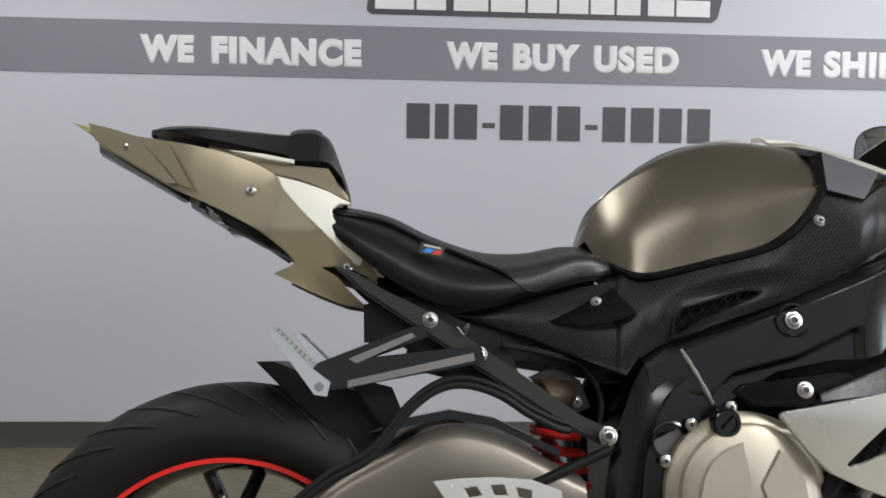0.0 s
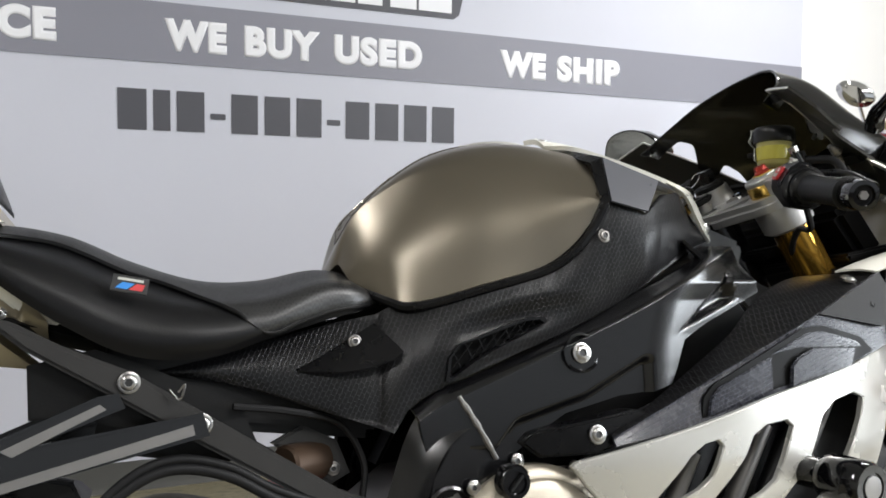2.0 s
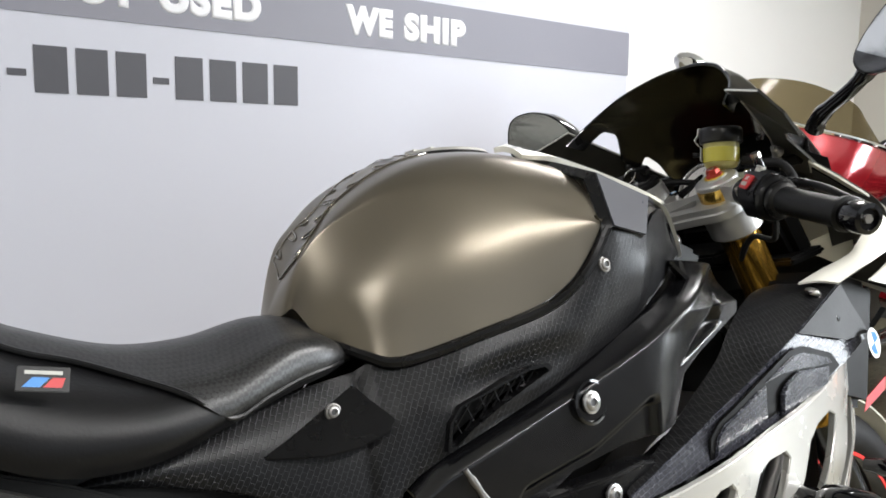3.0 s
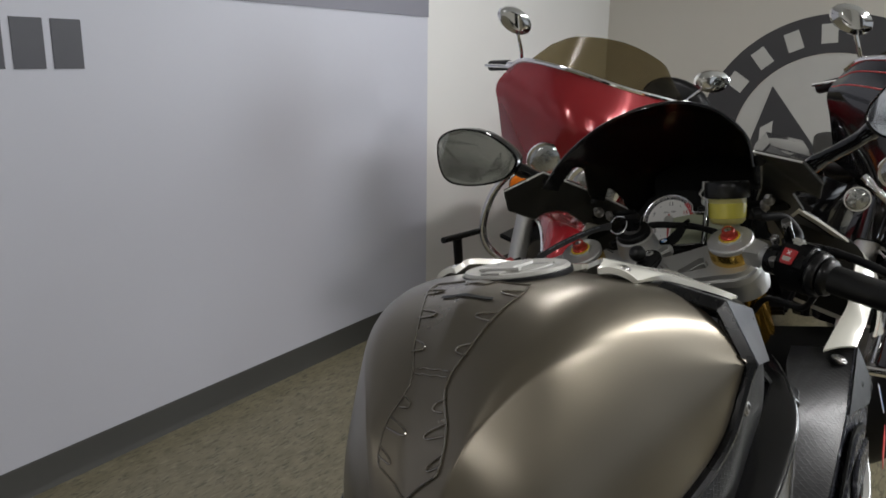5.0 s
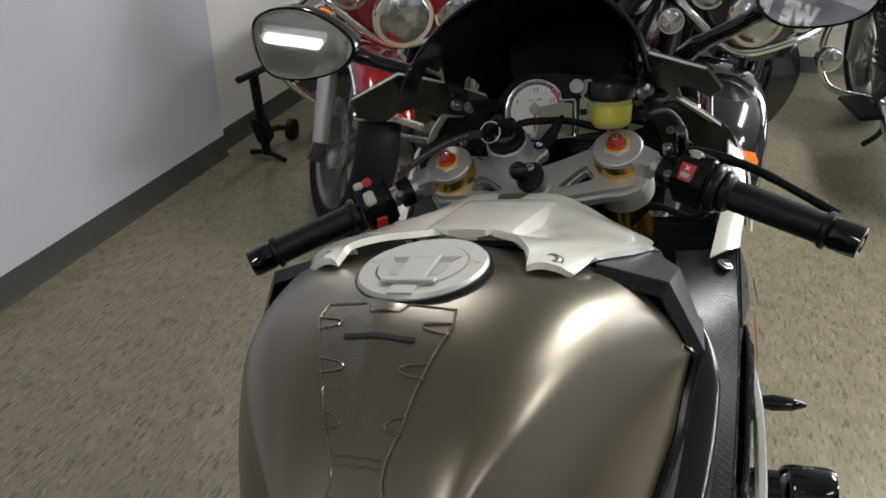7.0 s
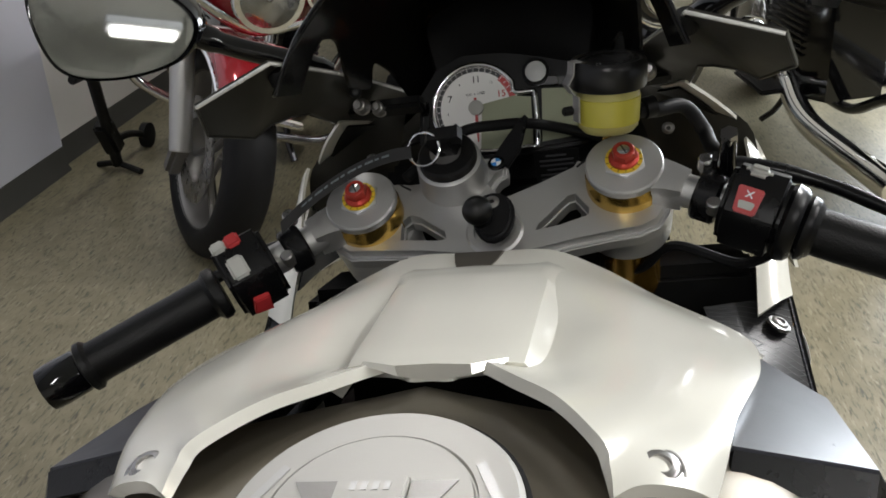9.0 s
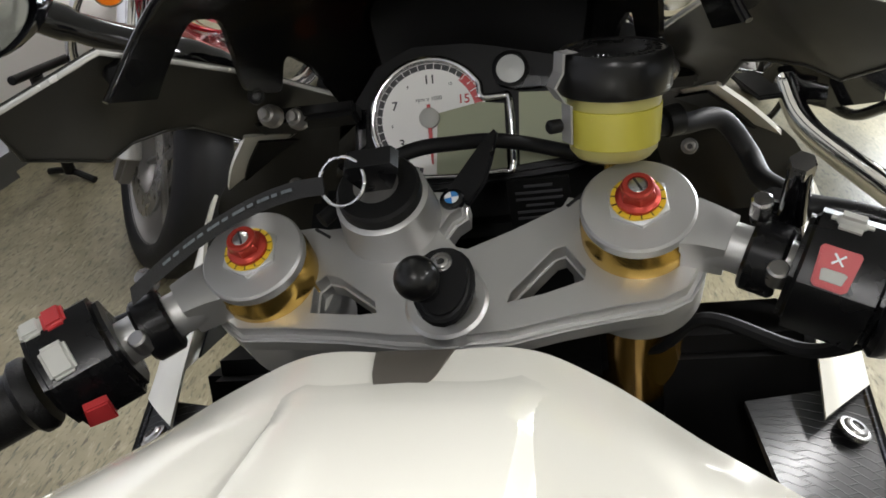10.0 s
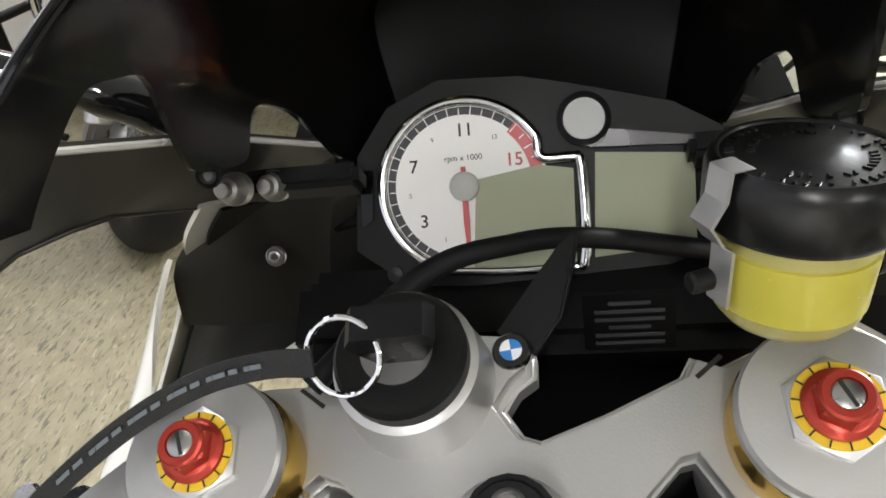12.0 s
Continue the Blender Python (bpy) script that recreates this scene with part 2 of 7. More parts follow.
M = dict(
    bronze=material("satin_bronze", (0.185, 0.163, 0.126), 0.31, 0.85, var=0.04, coat=0.15, coatrough=0.2, scale=4, rvar=0.03),
    champagne=material("champagne_paint", (0.40, 0.35, 0.25), 0.30, 0.7, var=0.04, coat=0.4, scale=4),
    white=material("pearl_white_paint", (0.82, 0.805, 0.72), 0.20, 0.10, var=0.03, coat=0.6, scale=5),
    silver=material("silver_paint", (0.66, 0.655, 0.62), 0.26, 0.45, var=0.04, coat=0.4, scale=5),
    scale=scaly("scale_film_black", (0.0038, 0.0038, 0.0042), 0.33, line=5.0, spec=0.32),
    facet=material("facet_film", (0.075, 0.077, 0.088), 0.30, 0.2, var=0.08, bump=0.10, bscale=700, bdist=0.0003),
    # paler copy of the scale film, its bluish sheen put into the colour
    carbon=scaly("film_bluish_sheen", (0.020, 0.021, 0.027), 0.27, 0.0072, 0.0004, 3.2, 20),
    black=material("satin_black", (0.0045, 0.0045, 0.005), 0.28, spec=0.26, var=0.2, bump=0.12, bscale=500, bdist=0.0004),
    spar=material("frame_black", (0.0042, 0.0042, 0.0048), 0.20, 0.0, spec=0.6, var=0.2, bump=0.08, bscale=900, bdist=0.0003),
    rail=material("rail_grey", (0.026, 0.025, 0.024), 0.42, spec=0.3, var=0.15, bump=0.2, bscale=600, bdist=0.0004),
    matt=material("matt_black_plastic", (0.0055, 0.0055, 0.0055), 0.45, spec=0.22, var=0.2, bump=0.3, bscale=420, bdist=0.0005),
    gloss=material("gloss_black", (0.003, 0.003, 0.0035), 0.10, spec=0.32, var=0.1, coat=0.5),
    liner=material("fairing_liner", (0.003, 0.003, 0.003), 0.45, spec=0.15, var=0.2),
    rubber=material("rubber", (0.007, 0.007, 0.0075), 0.55, spec=0.22, var=0.25, bump=0.25, bscale=250, bdist=0.0006),
    grip=material("grip_rubber", (0.005, 0.005, 0.005), 0.42, spec=0.28, var=0.2, bump=0.5, bscale=700, bdist=0.0008),
    vinyl=material("black_vinyl", (0.0045, 0.0045, 0.005), 0.36, spec=0.28, var=0.2, bump=0.3, bscale=350, bdist=0.0006),
    weave=weave("woven_vinyl", (0.006, 0.006, 0.006), 0.38),
    alu=material("cast_aluminium", (0.525, 0.522, 0.51), 0.40, 0.75, var=0.06, bump=0.25, bscale=900, bdist=0.0003),
    aludark=material("dark_aluminium", (0.28, 0.27, 0.26), 0.38, 0.8, var=0.08, bump=0.2, bscale=700, bdist=0.0003),
    steel=material("bolt_steel", (0.42, 0.41, 0.40), 0.28, 0.95, var=0.08),
    chrome=material("chrome", (0.80, 0.80, 0.80), 0.07, 1.0, var=0.03),
    gold=material("gold_anodised", (0.62, 0.40, 0.10), 0.22, 0.95, var=0.06),
    amber=material("amber_tube", (0.45, 0.25, 0.04), 0.16, 0.9, var=0.06),
    red=material("red_anodised", (0.42, 0.045, 0.03), 0.30, 0.6, var=0.08),
    redtape=material("red_rim_tape", (0.62, 0.02, 0.015), 0.35, var=0.06),
    yellow=material("yellow_ring", (0.72, 0.48, 0.03), 0.4, var=0.05),
    ink=material("black_ink", (0.012, 0.012, 0.012), 0.5, var=0.0),
    engine=material("engine_bronze", (0.36, 0.325, 0.262), 0.42, 0.55, var=0.1, bump=0.25, bscale=500, bdist=0.0005),
    swing=material("swingarm_bronze", (0.165, 0.148, 0.125), 0.38, 0.7, var=0.08),
    orange=material("amber_lens", (0.85, 0.20, 0.01), 0.4, spec=0.25, var=0.1),
    brass=material("copper_brown", (0.075, 0.048, 0.032), 0.4, 0.5, var=0.2),
    fluid=material("brake_fluid", (0.47, 0.42, 0.06), 0.25, var=0.10, scale=40),
    clear=material("frosted_cup", (0.50, 0.455, 0.15), 0.30, var=0.08, scale=40, trans=0.25),
    dial=material("dial_white", (0.80, 0.79, 0.76), 0.45, var=0.03, coat=0.1),
    lcd=material("lcd_grey_green", (0.36, 0.38, 0.27), 0.75, spec=0.15, var=0.05),
    redink=material("red_ink", (0.46, 0.032, 0.035), 0.4, var=0.0),
    mirror=material("mirror_glass", (0.86, 0.88, 0.86), 0.02, 1.0, var=0.0),
    wing=material("wing_olive", (.023, .022, .018), .38, .1, var=.1, spec=.3),
    smoke=smoked("smoked_screen", (0.17, 0.155, 0.10), 0.44),
    amberscreen=smoked("brown_screen", (0.62, 0.56, 0.42), 0.80),
    banner=wall_paint("banner_vinyl", (0.57, 0.58, 0.645), 0.50),
    band=wall_paint("band_grey", (0.235, 0.235, 0.275), 0.50),
    letter=material("letter_white", (0.84, 0.84, 0.86), 0.5, var=0.02),
    digit=material("letter_dark", (0.072, 0.072, 0.085), 0.5, var=0.04),
    wallwhite=wall_paint("wall_white", (0.80, 0.79, 0.76), 0.32),
    wallbeige=wall_paint("wall_beige", (0.56, 0.54, 0.48), 0.55),
    base=material("baseboard_rubber", (0.055, 0.055, 0.05), 0.5, var=0.12, scale=3),
    floor=floor_vinyl(),
    ceiling=material("ceiling_tile", (0.58, 0.58, 0.56), 0.9, var=0.06, bump=0.4, bscale=120),
    lamp=material("lamp_diffuser", (1.0, 0.98, 0.94), 0.5, var=0.0, emit=5.0),
    redpaint=material("candy_red_paint", (0.30, 0.012, 0.018), 0.16, 0.35, var=0.06, coat=0.9),
    lens=material("lamp_lens", (0.42, 0.43, 0.43), 0.12, 0.9, var=0.5, scale=28, bump=0.5, bscale=60, bdist=0.004),
    logodark=material("logo_charcoal", (0.045, 0.045, 0.048), 0.6, var=0.08),
    logogrey=material("logo_slate", (0.13, 0.15, 0.165), 0.6, var=0.08),
    logopale=material("logo_pale", (0.50, 0.50, 0.47), 0.6, var=0.06),
    strap=material("woven_strap", (0.012, 0.012, 0.012), 0.7, var=0.2, bump=0.5, bscale=900),
    blue=material("badge_blue", (0.03, 0.20, 0.55), 0.3, var=0.0),
    ivory=material("switch_ivory", (0.43, 0.43, 0.395), 0.45, var=0.05),
    capsilver=material("cap_aluminium", (0.50, 0.49, 0.46), 0.46, 0.45, var=0.05, bump=0.1, bscale=800, bdist=0.0002),
    # for the wall out of view, toned down to darken reflections in black parts
    walldark=wall_paint("unseen_wall_dark", (0.075, 0.072, 0.07), 0.55),
    lampwhite=material("lamp_white", (0.44, 0.45, 0.43), 0.35, var=0.08),
    cap_black=material("lid_black", (0.006, 0.006, 0.006), 0.30, spec=0.35, var=0.2, bump=0.15, bscale=400, bdist=0.0004),
)

# ---- mesh tools ----
SET = None  # the small turn that the part of the motorcycle in hand takes against its middle plane


def part(name, bm, mat, parent=None, label="", smooth=38):
    """Link a bmesh as ONE mesh object under its thing or part."""
    if parent is not None and SET is not None:
        bm.transform(SET)
    if smooth:
        for f in bm.faces:
            f.smooth = True
        lim = radians(smooth)
        for e in bm.edges:
            if len(e.link_faces) == 2 and e.calc_face_angle(0) > lim:
                e.smooth = False
    me = bpy.data.meshes.new(name)
    bm.to_mesh(me)
    bm.free()
    me.materials.append(mat)
    ob = new(name, me)
    if parent is not None:
        ob.parent = parent
    if label:
        ob["label"] = label
    return ob


def thing(name, label, category, m=None, group="", kind=""):
    ob = new(name)
    ob.empty_display_size = 0.1
    if m is not None:
        ob.matrix_world = m
    return tagged(ob, label, category, group, kind)


def polyline(pts, k=6):
    """Straight runs between the points, finely divided."""
    p = np.array(pts, float)
    return [p[i] + (p[i + 1] - p[i]) * j / k for i in range(len(p) - 1) for j in range(k)] + [p[-1]]


def curve_pts(pts, n, closed=False):
    """Catmull-Rom through pts, n points, even by length of chord."""
    p = np.array(pts, float)
    k = len(p)
    if k < 3 and not closed:
        return np.array([p[0] + (p[-1] - p[0]) * i / (n - 1) for i in range(n)])
    if closed:
        q = np.vstack([p[-1], p, p[0], p[1]])
        seg = k
    else:
        q = np.vstack([2 * p[0] - p[1], p, 2 * p[-1] - p[-2]])
        seg = k - 1
    out = []
    for i in range(n):
        u = i / (n if closed else n - 1) * seg
        j = min(int(u), seg - 1)
        t = u - j
        a, b, c, d = q[j], q[j + 1], q[j + 2], q[j + 3]
        out.append(0.5 * (2 * b + (c - a) * t + (2 * a - 5 * b + 4 * c - d) * t * t + (3 * b - a - 3 * c + d) * t ** 3))
    return np.array(out)


def flip_y(p):
    q = np.array(p, float).copy()
    q[..., 1] *= -1
    return q


def add_grid(bm, g, close_v=False):
    g = np.array(g, float)
    nu, nv = g.shape[:2]
    vs = [[bm.verts.new(g[i, j]) for j in range(nv)] for i in range(nu)]
    for i in range(nu - 1):
        for j in range(nv if close_v else nv - 1):
            k = (j + 1) % nv
            bm.faces.new((vs[i][j], vs[i + 1][j], vs[i + 1][k], vs[i][k]))
    return vs


def fix(bm):
    bmesh.ops.recalc_face_normals(bm, faces=bm.faces)
    return bm


def sheet(g, thick=0.004, outward=None):
    """A shell of the given thickness from a grid of points; it grows away from 'outward'."""
    bm = bmesh.new()
    add_grid(bm, g)
    bm.normal_update()
    fix(bm)
    if outward is not None:
        s = sum((f.normal.dot(Vector(outward)) * f.calc_area() for f in bm.faces))
        if s < 0:
            bmesh.ops.reverse_faces(bm, faces=bm.faces)
    bm.normal_update()
    bmesh.ops.solidify(bm, geom=bm.faces[:], thickness=thick)
    return fix(bm)


def shell(g, off):
    """A closed shell between a grid of points and the same grid moved by off."""
    g = np.array(g, float)
    back = g + np.array(off, float)
    bm = bmesh.new()
    a, b = add_grid(bm, g), add_grid(bm, back)
    nu, nv = g.shape[:2]
    rim = [(i, 0) for i in range(nu)] + [(nu - 1, j) for j in range(1, nv)] + [(i, nv - 1) for i in range(nu - 2, -1, -1)] + [(0, j) for j in range(nv - 2, 0, -1)]
    for (i, j), (k, n) in zip(rim, rim[1:] + rim[:1]):
        bm.faces.new((a[i][j], a[k][n], b[k][n], b[i][j]))
    return fix(bm)


def between(a, b, nu, nv, bulge=(0, 0, 0), mid=()):
    """Grid from curve a to curve b, through optional curves in between, with a bulge in the middle."""
    rows = [curve_pts(c, nu) for c in (a, *mid, b)]
    g = []
    for i in range(nu):
        col = curve_pts([r[i] for r in rows], nv)
        w = np.sin(np.linspace(0, math.pi, nv))[:, None]
        g.append(col + w * np.array(bulge))
    return np.array(g)


def loft(rings, caps=True):
    bm = bmesh.new()
    vs = add_grid(bm, rings, close_v=True)
    if caps:
        bm.faces.new(vs[0][::-1])
        bm.faces.new(vs[-1])
    return fix(bm)


def axis_m(place, z, x=(1, 0, 0)):
    z = Vector(z).normalized()
    x = Vector(x)
    x = (x - z * x.dot(z))
    if x.length < 1e-6:
        x = Vector((0, 1, 0)) - z * z.y
    x.normalize()
    y = z.cross(x)
    return Matrix(((x.x, y.x, z.x, place[0]), (x.y, y.y, z.y, place[1]), (x.z, y.z, z.z, place[2]), (0, 0, 0, 1)))


def turned(profile, m=None, seg=32, caps=True):
    """Solid of revolution from (radius, height) pairs."""
    rings = [[(r * math.cos(2 * math.pi * k / seg), r * math.sin(2 * math.pi * k / seg), h) for k in range(seg)] for r, h in profile]
    bm = loft(rings, caps)
    if m is not None:
        bm.transform(m)
    return bm


def rod(a, b, r, r2=None, seg=16, bevel=0.0):
    a, b = Vector(a), Vector(b)
    d = (b - a).length
    r2 = r if r2 is None else r2
    v = min(bevel, d / 3, r * 0.7) if bevel else 0
    prof = [(r - v, 0), (r, v), (r2, d - v), (r2 - v, d)] if v else [(r, 0), (r2, d)]
    return turned(prof, axis_m(a, b - a), seg)


def tube(pts, r, seg=10, n=None, closed=False):
    p = curve_pts(pts, n or max(8, len(pts) * 6), closed)
    rings = []
    up = Vector((0.13, 0.21, 0.97))
    k = len(p)
    for i in range(k):
        a = Vector(p[(i - 1) % k] if closed else p[max(0, i - 1)])
        b = Vector(p[(i + 1) % k] if closed else p[min(k - 1, i + 1)])
        t = (b - a).normalized()
        x = (up - t * up.dot(t)).normalized()
        y = t.cross(x)
        up = x
        rr = r[min(len(r) - 1, int(i / k * len(r)))] if isinstance(r, (list, tuple)) else r
        rings.append([Vector(p[i]) + rr * (math.cos(2 * math.pi * j / seg) * x + math.sin(2 * math.pi * j / seg) * y) for j in range(seg)])
    if closed:
        rings.append(rings[0])
        bm = loft(rings, False)
        bmesh.ops.remove_doubles(bm, verts=bm.verts, dist=1e-6)
        return fix(bm)
    return loft(rings)


def prism(poly, h0, h1, m=None, bevel=0.0, holes=(), segs=2, bend=None, cuts=0):
    """Plate from a 2D outline with holes, from height h0 to h1 along local z."""
    bm = bmesh.new()
    loops = []
    for pts in (poly, *holes):
        vs = [bm.verts.new((x, y, h0)) for x, y in pts]
        loops.append([bm.edges.new((vs[i], vs[(i + 1) % len(vs)])) for i in range(len(vs))])
    if holes:
        bmesh.ops.triangle_fill(bm, edges=bm.edges[:], use_beauty=True, use_dissolve=False)
    else:
        bm.faces.new(bm.verts[:])
    if cuts:
        bmesh.ops.triangulate(bm, faces=bm.faces[:])
        bmesh.ops.subdivide_edges(bm, edges=bm.edges[:], cuts=cuts, use_grid_fill=True)
    base = bm.faces[:]
    ex = bmesh.ops.extrude_face_region(bm, geom=base)
    top = [v for v in ex["geom"] if isinstance(v, bmesh.types.BMVert)]
    for v in top:
        v.co.z = h1
    fix(bm)
    if bevel:
        ed = [e for e in bm.edges if len(e.link_faces) == 2 and e.calc_face_angle(0) > 0.6 and abs(e.verts[0].co.z - e.verts[1].co.z) < 1e-7]
        bmesh.ops.bevel(bm, geom=ed, offset=bevel, segments=segs, affect="EDGES", clamp_overlap=True)
    if bend:
        for v in bm.verts:
            v.co = bend(v.co)
    if m is not None:
        bm.transform(m)
    return fix(bm)


def box(size, m=None, bevel=0.0, segs=2):
    bm = bmesh.new()
    bmesh.ops.create_cube(bm, size=1)
    for v in bm.verts:
        v.co = Vector((v.co.x * size[0], v.co.y * size[1], v.co.z * size[2]))
    if bevel:
        bmesh.ops.bevel(bm, geom=bm.edges[:], offset=bevel, segments=segs, affect="EDGES", clamp_overlap=True)
    if m is not None:
        bm.transform(m)
    return fix(bm)


def ball(place, r, seg=20):
    bm = bmesh.new()
    bmesh.ops.create_uvsphere(bm, u_segments=seg, v_segments=seg // 2, radius=r)
    bm.transform(Matrix.Translation(place))
    return bm


def side_m(y):
    """Local (x, y) -> bike (x, z), local z -> outwards on the right-hand side, at that y."""
    return Matrix(((1, 0, 0, 0), (0, 0, -1, y), (0, 1, 0, 0), (0, 0, 0, 1)))


def bolt(place, axis, r, parent, head="steel", cup=True):
    """Round bolt head with a washer and a socket."""
    m = axis_m(place, axis)
    b = part("bolt", turned([(r * 1.3, -0.002), (r * 1.3, 0.0008), (r * 1.1, 0.0014), (r, r * 0.16), (r * 0.95, r * 0.30), (r * 0.8, r * 0.42), (r * 0.52, r * 0.46), (r * 0.5, r * 0.25)], m, 18), M[head], parent)
    if cup:
        part("socket", turned([(r * 0.49, r * 0.1), (r * 0.49, r * 0.26)], m, 6), M["ink"], b)
    return b


def words(text, mat, parent, m, size, name="lettering", depth=0.0004, align="CENTER", sx=1.0, bold=0.0, gap=1.0):
    """Raised lettering from the built-in font, as a mesh."""
    cu = bpy.data.curves.new(name, "FONT")
    cu.body, cu.size, cu.extrude, cu.bevel_depth, cu.bevel_resolution = text, size, depth, bold, 0
    cu.space_character = gap
    cu.align_x, cu.align_y = align, "CENTER"
    tmp = new(name, cu)
    me = bpy.data.meshes.new_from_object(tmp.evaluated_get(bpy.context.evaluated_depsgraph_get()))
    bpy.data.objects.remove(tmp)
    bpy.data.curves.remove(cu)
    me.transform((SET or Matrix.Identity(4)) @ m @ Matrix.Diagonal((sx, 1, 1, 1)))
    me.materials.clear()
    me.materials.append(mat)
    ob = new(name, me)
    if parent is not None:
        ob.parent = parent
    return ob

# ---- room ----
WEST, EAST, SOUTH, NORTH = -4.0, 5.23, -3.3, 3.086


def slab(name, lo, hi, mat, label="", bevel=0.0):
    c = [(a + b) / 2 for a, b in zip(lo, hi)]
    ob = part(name, box([b - a for a, b in zip(lo, hi)], Matrix.Translation(c), bevel), mat)
    return tagged(ob, label, name.split("_")[0], kind="structure")


slab("floor", (WEST - 0.15, SOUTH - 0.15, -0.12), (EAST + 0.15, NORTH + 0.15, 0), M["floor"], "olive vinyl sheet floor with dark flecks")
slab("ceiling", (WEST - 0.15, SOUTH - 0.15, CEILING), (EAST + 0.15, NORTH + 0.15, CEILING + 0.12), M["ceiling"], "white tiled showroom ceiling")
slab("wall_north", (WEST, NORTH, 0), (EAST, NORTH + 0.15, CEILING), M["wallwhite"], "plain white painted wall behind the display")
slab("wall_west", (WEST - 0.15, SOUTH, 0), (WEST, NORTH + 0.15, CEILING), M["wallbeige"], "plain beige painted wall")
# unseen wall, kept dark for what the black parts reflect; its opening is assumed
wall_s = thing("wall_south", "unseen dark wall with an assumed window opening", "wall", kind="structure")
for lo, hi in (((WEST, SOUTH - 0.15, 0), (-1.7, SOUTH, CEILING)), ((2.9, SOUTH - 0.15, 0), (EAST, SOUTH, CEILING)),
               ((-1.7, SOUTH - 0.15, 0), (2.9, SOUTH, 0.7)), ((-1.7, SOUTH - 0.15, 2.4), (2.9, SOUTH, CEILING))):
    part("wall_section", box([b - a for a, b in zip(lo, hi)], Matrix.Translation([(a + b) / 2 for a, b in zip(lo, hi)])), M["walldark"], wall_s)
wall_e = thing("wall_east", "beige painted wall with a large round emblem and a window", "wall", kind="structure")
for lo, hi in (((EAST, -0.95, 0), (EAST + 0.15, NORTH + 0.15, CEILING)), ((EAST, SOUTH, 0), (EAST + 0.15, -2.95, CEILING)),
               ((EAST, -2.95, 0), (EAST + 0.15, -0.95, 0.55)), ((EAST, -2.95, 2.45), (EAST + 0.15, -0.95, CEILING))):
    part("wall_section", box([b - a for a, b in zip(lo, hi)], Matrix.Translation([(a + b) / 2 for a, b in zip(lo, hi)])), M["wallbeige"], wall_e)


def baseboard(name, a, b, inward):
    """Coved rubber skirting from a to b, 95 mm high."""
    a, b, n = Vector(a), Vector(b), Vector(inward)
    prof = [(0, 0), (0.016, 0), (0.014, 0.006), (0.006, 0.02), (0.005, 0.09), (0.003, 0.095), (0, 0.095)]
    rings = [[p + n * d + Vector((0, 0, h)) for d, h in prof] for p in (a, b)]
    return tagged(part(name, loft(rings), M["base"], smooth=30), "dark grey rubber baseboard along the wall", "baseboard", kind="structure")


PANEL_Y = 3.044
PANEL_X = 2.935
baseboard("baseboard_north", (WEST, PANEL_Y, 0), (PANEL_X, PANEL_Y, 0), (0, -1, 0))
baseboard("baseboard_corner", (PANEL_X, NORTH, 0), (EAST, NORTH, 0), (0, -1, 0))
baseboard("baseboard_east", (EAST, NORTH, 0), (EAST, SOUTH, 0), (-1, 0, 0))

banner = thing("wall_banner", "pale lilac-grey printed wall panel with a dark band", "banner", kind="structure")
part("panel", box((PANEL_X - WEST, NORTH - PANEL_Y, CEILING), Matrix.Translation(((PANEL_X + WEST) / 2, (NORTH + PANEL_Y) / 2, CEILING / 2)), 0.002), M["banner"], banner)
part("band", box((PANEL_X - WEST, 0.003, 0.192), Matrix.Translation(((PANEL_X + WEST) / 2, PANEL_Y - 0.0025, 1.4775))), M["band"], banner, "dark grey printed band")


def word_run(items, z0, z1):
    for text, x0, x1 in items:
        ob = words(text, M["letter"], banner, Matrix.Identity(4), 1.0, "lettering", 0.01, bold=0.075, gap=1.14)
        me = ob.data
        xs = [v.co.x for v in me.vertices]
        ys = [v.co.y for v in me.vertices]
        sx, sy = (x1 - x0) / (max(xs) - min(xs)), (z1 - z0) / (max(ys) - min(ys))
        me.transform(Matrix(((sx, 0, 0, x0 - min(xs) * sx), (0, 0, -0.004, PANEL_Y - 0.0045), (0, sy, 0, z0 - min(ys) * sy), (0, 0, 0, 1))))


word_run([("WE", -0.880, -0.685), ("FINANCE", -0.624, -0.076), ("WE", 0.234, 0.428), ("BUY", 0.484, 0.739), ("USED", 0.788, 1.114), ("WE", 1.427, 1.625), ("SHIP", 1.673, 1.964)], 1.421, 1.524)
# the number below the band: plain bars, one for each figure
x = 0.086
for k, wide in enumerate((0.10, 0.06, 0.10, -0.055, 0.10, 0.10, 0.10, -0.055, 0.10, 0.10, 0.10, 0.10)):
    w, h = abs(wide), 0.130 if wide > 0 else 0.019
    part("bar", box((w * 0.86, 0.002, h), Matrix.Translation((x + w / 2, PANEL_Y - 0.0015, 1.230 if wide > 0 else 1.218)), 0.0), M["digit"], banner)
    x += w + 0.0085
# address plate above the band, its writing drawn as bars
part("plate", prism([(-0.058, 1.633), (-0.043, 1.618), (1.237, 1.618), (1.257, 1.633), (1.287, 1.758), (1.267, 1.777), (-0.023, 1.777), (-0.043, 1.758)], 0, 0.004, side_m(PANEL_Y)), M["digit"], banner, "black plate with white writing")
for x0, x1 in ((-0.028, 0.115), (0.125, 0.233), (0.262, 0.390), (0.400, 0.528), (0.538, 0.646), (0.656, 0.765), (0.774, 0.863), (0.873, 0.962), (0.991, 1.090), (1.099, 1.227)):
    part("bar", box((x1 - x0, 0.0016, 0.06), Matrix.Translation(((x0 + x1) / 2, PANEL_Y - 0.005, 1.667))), M["letter"], banner)

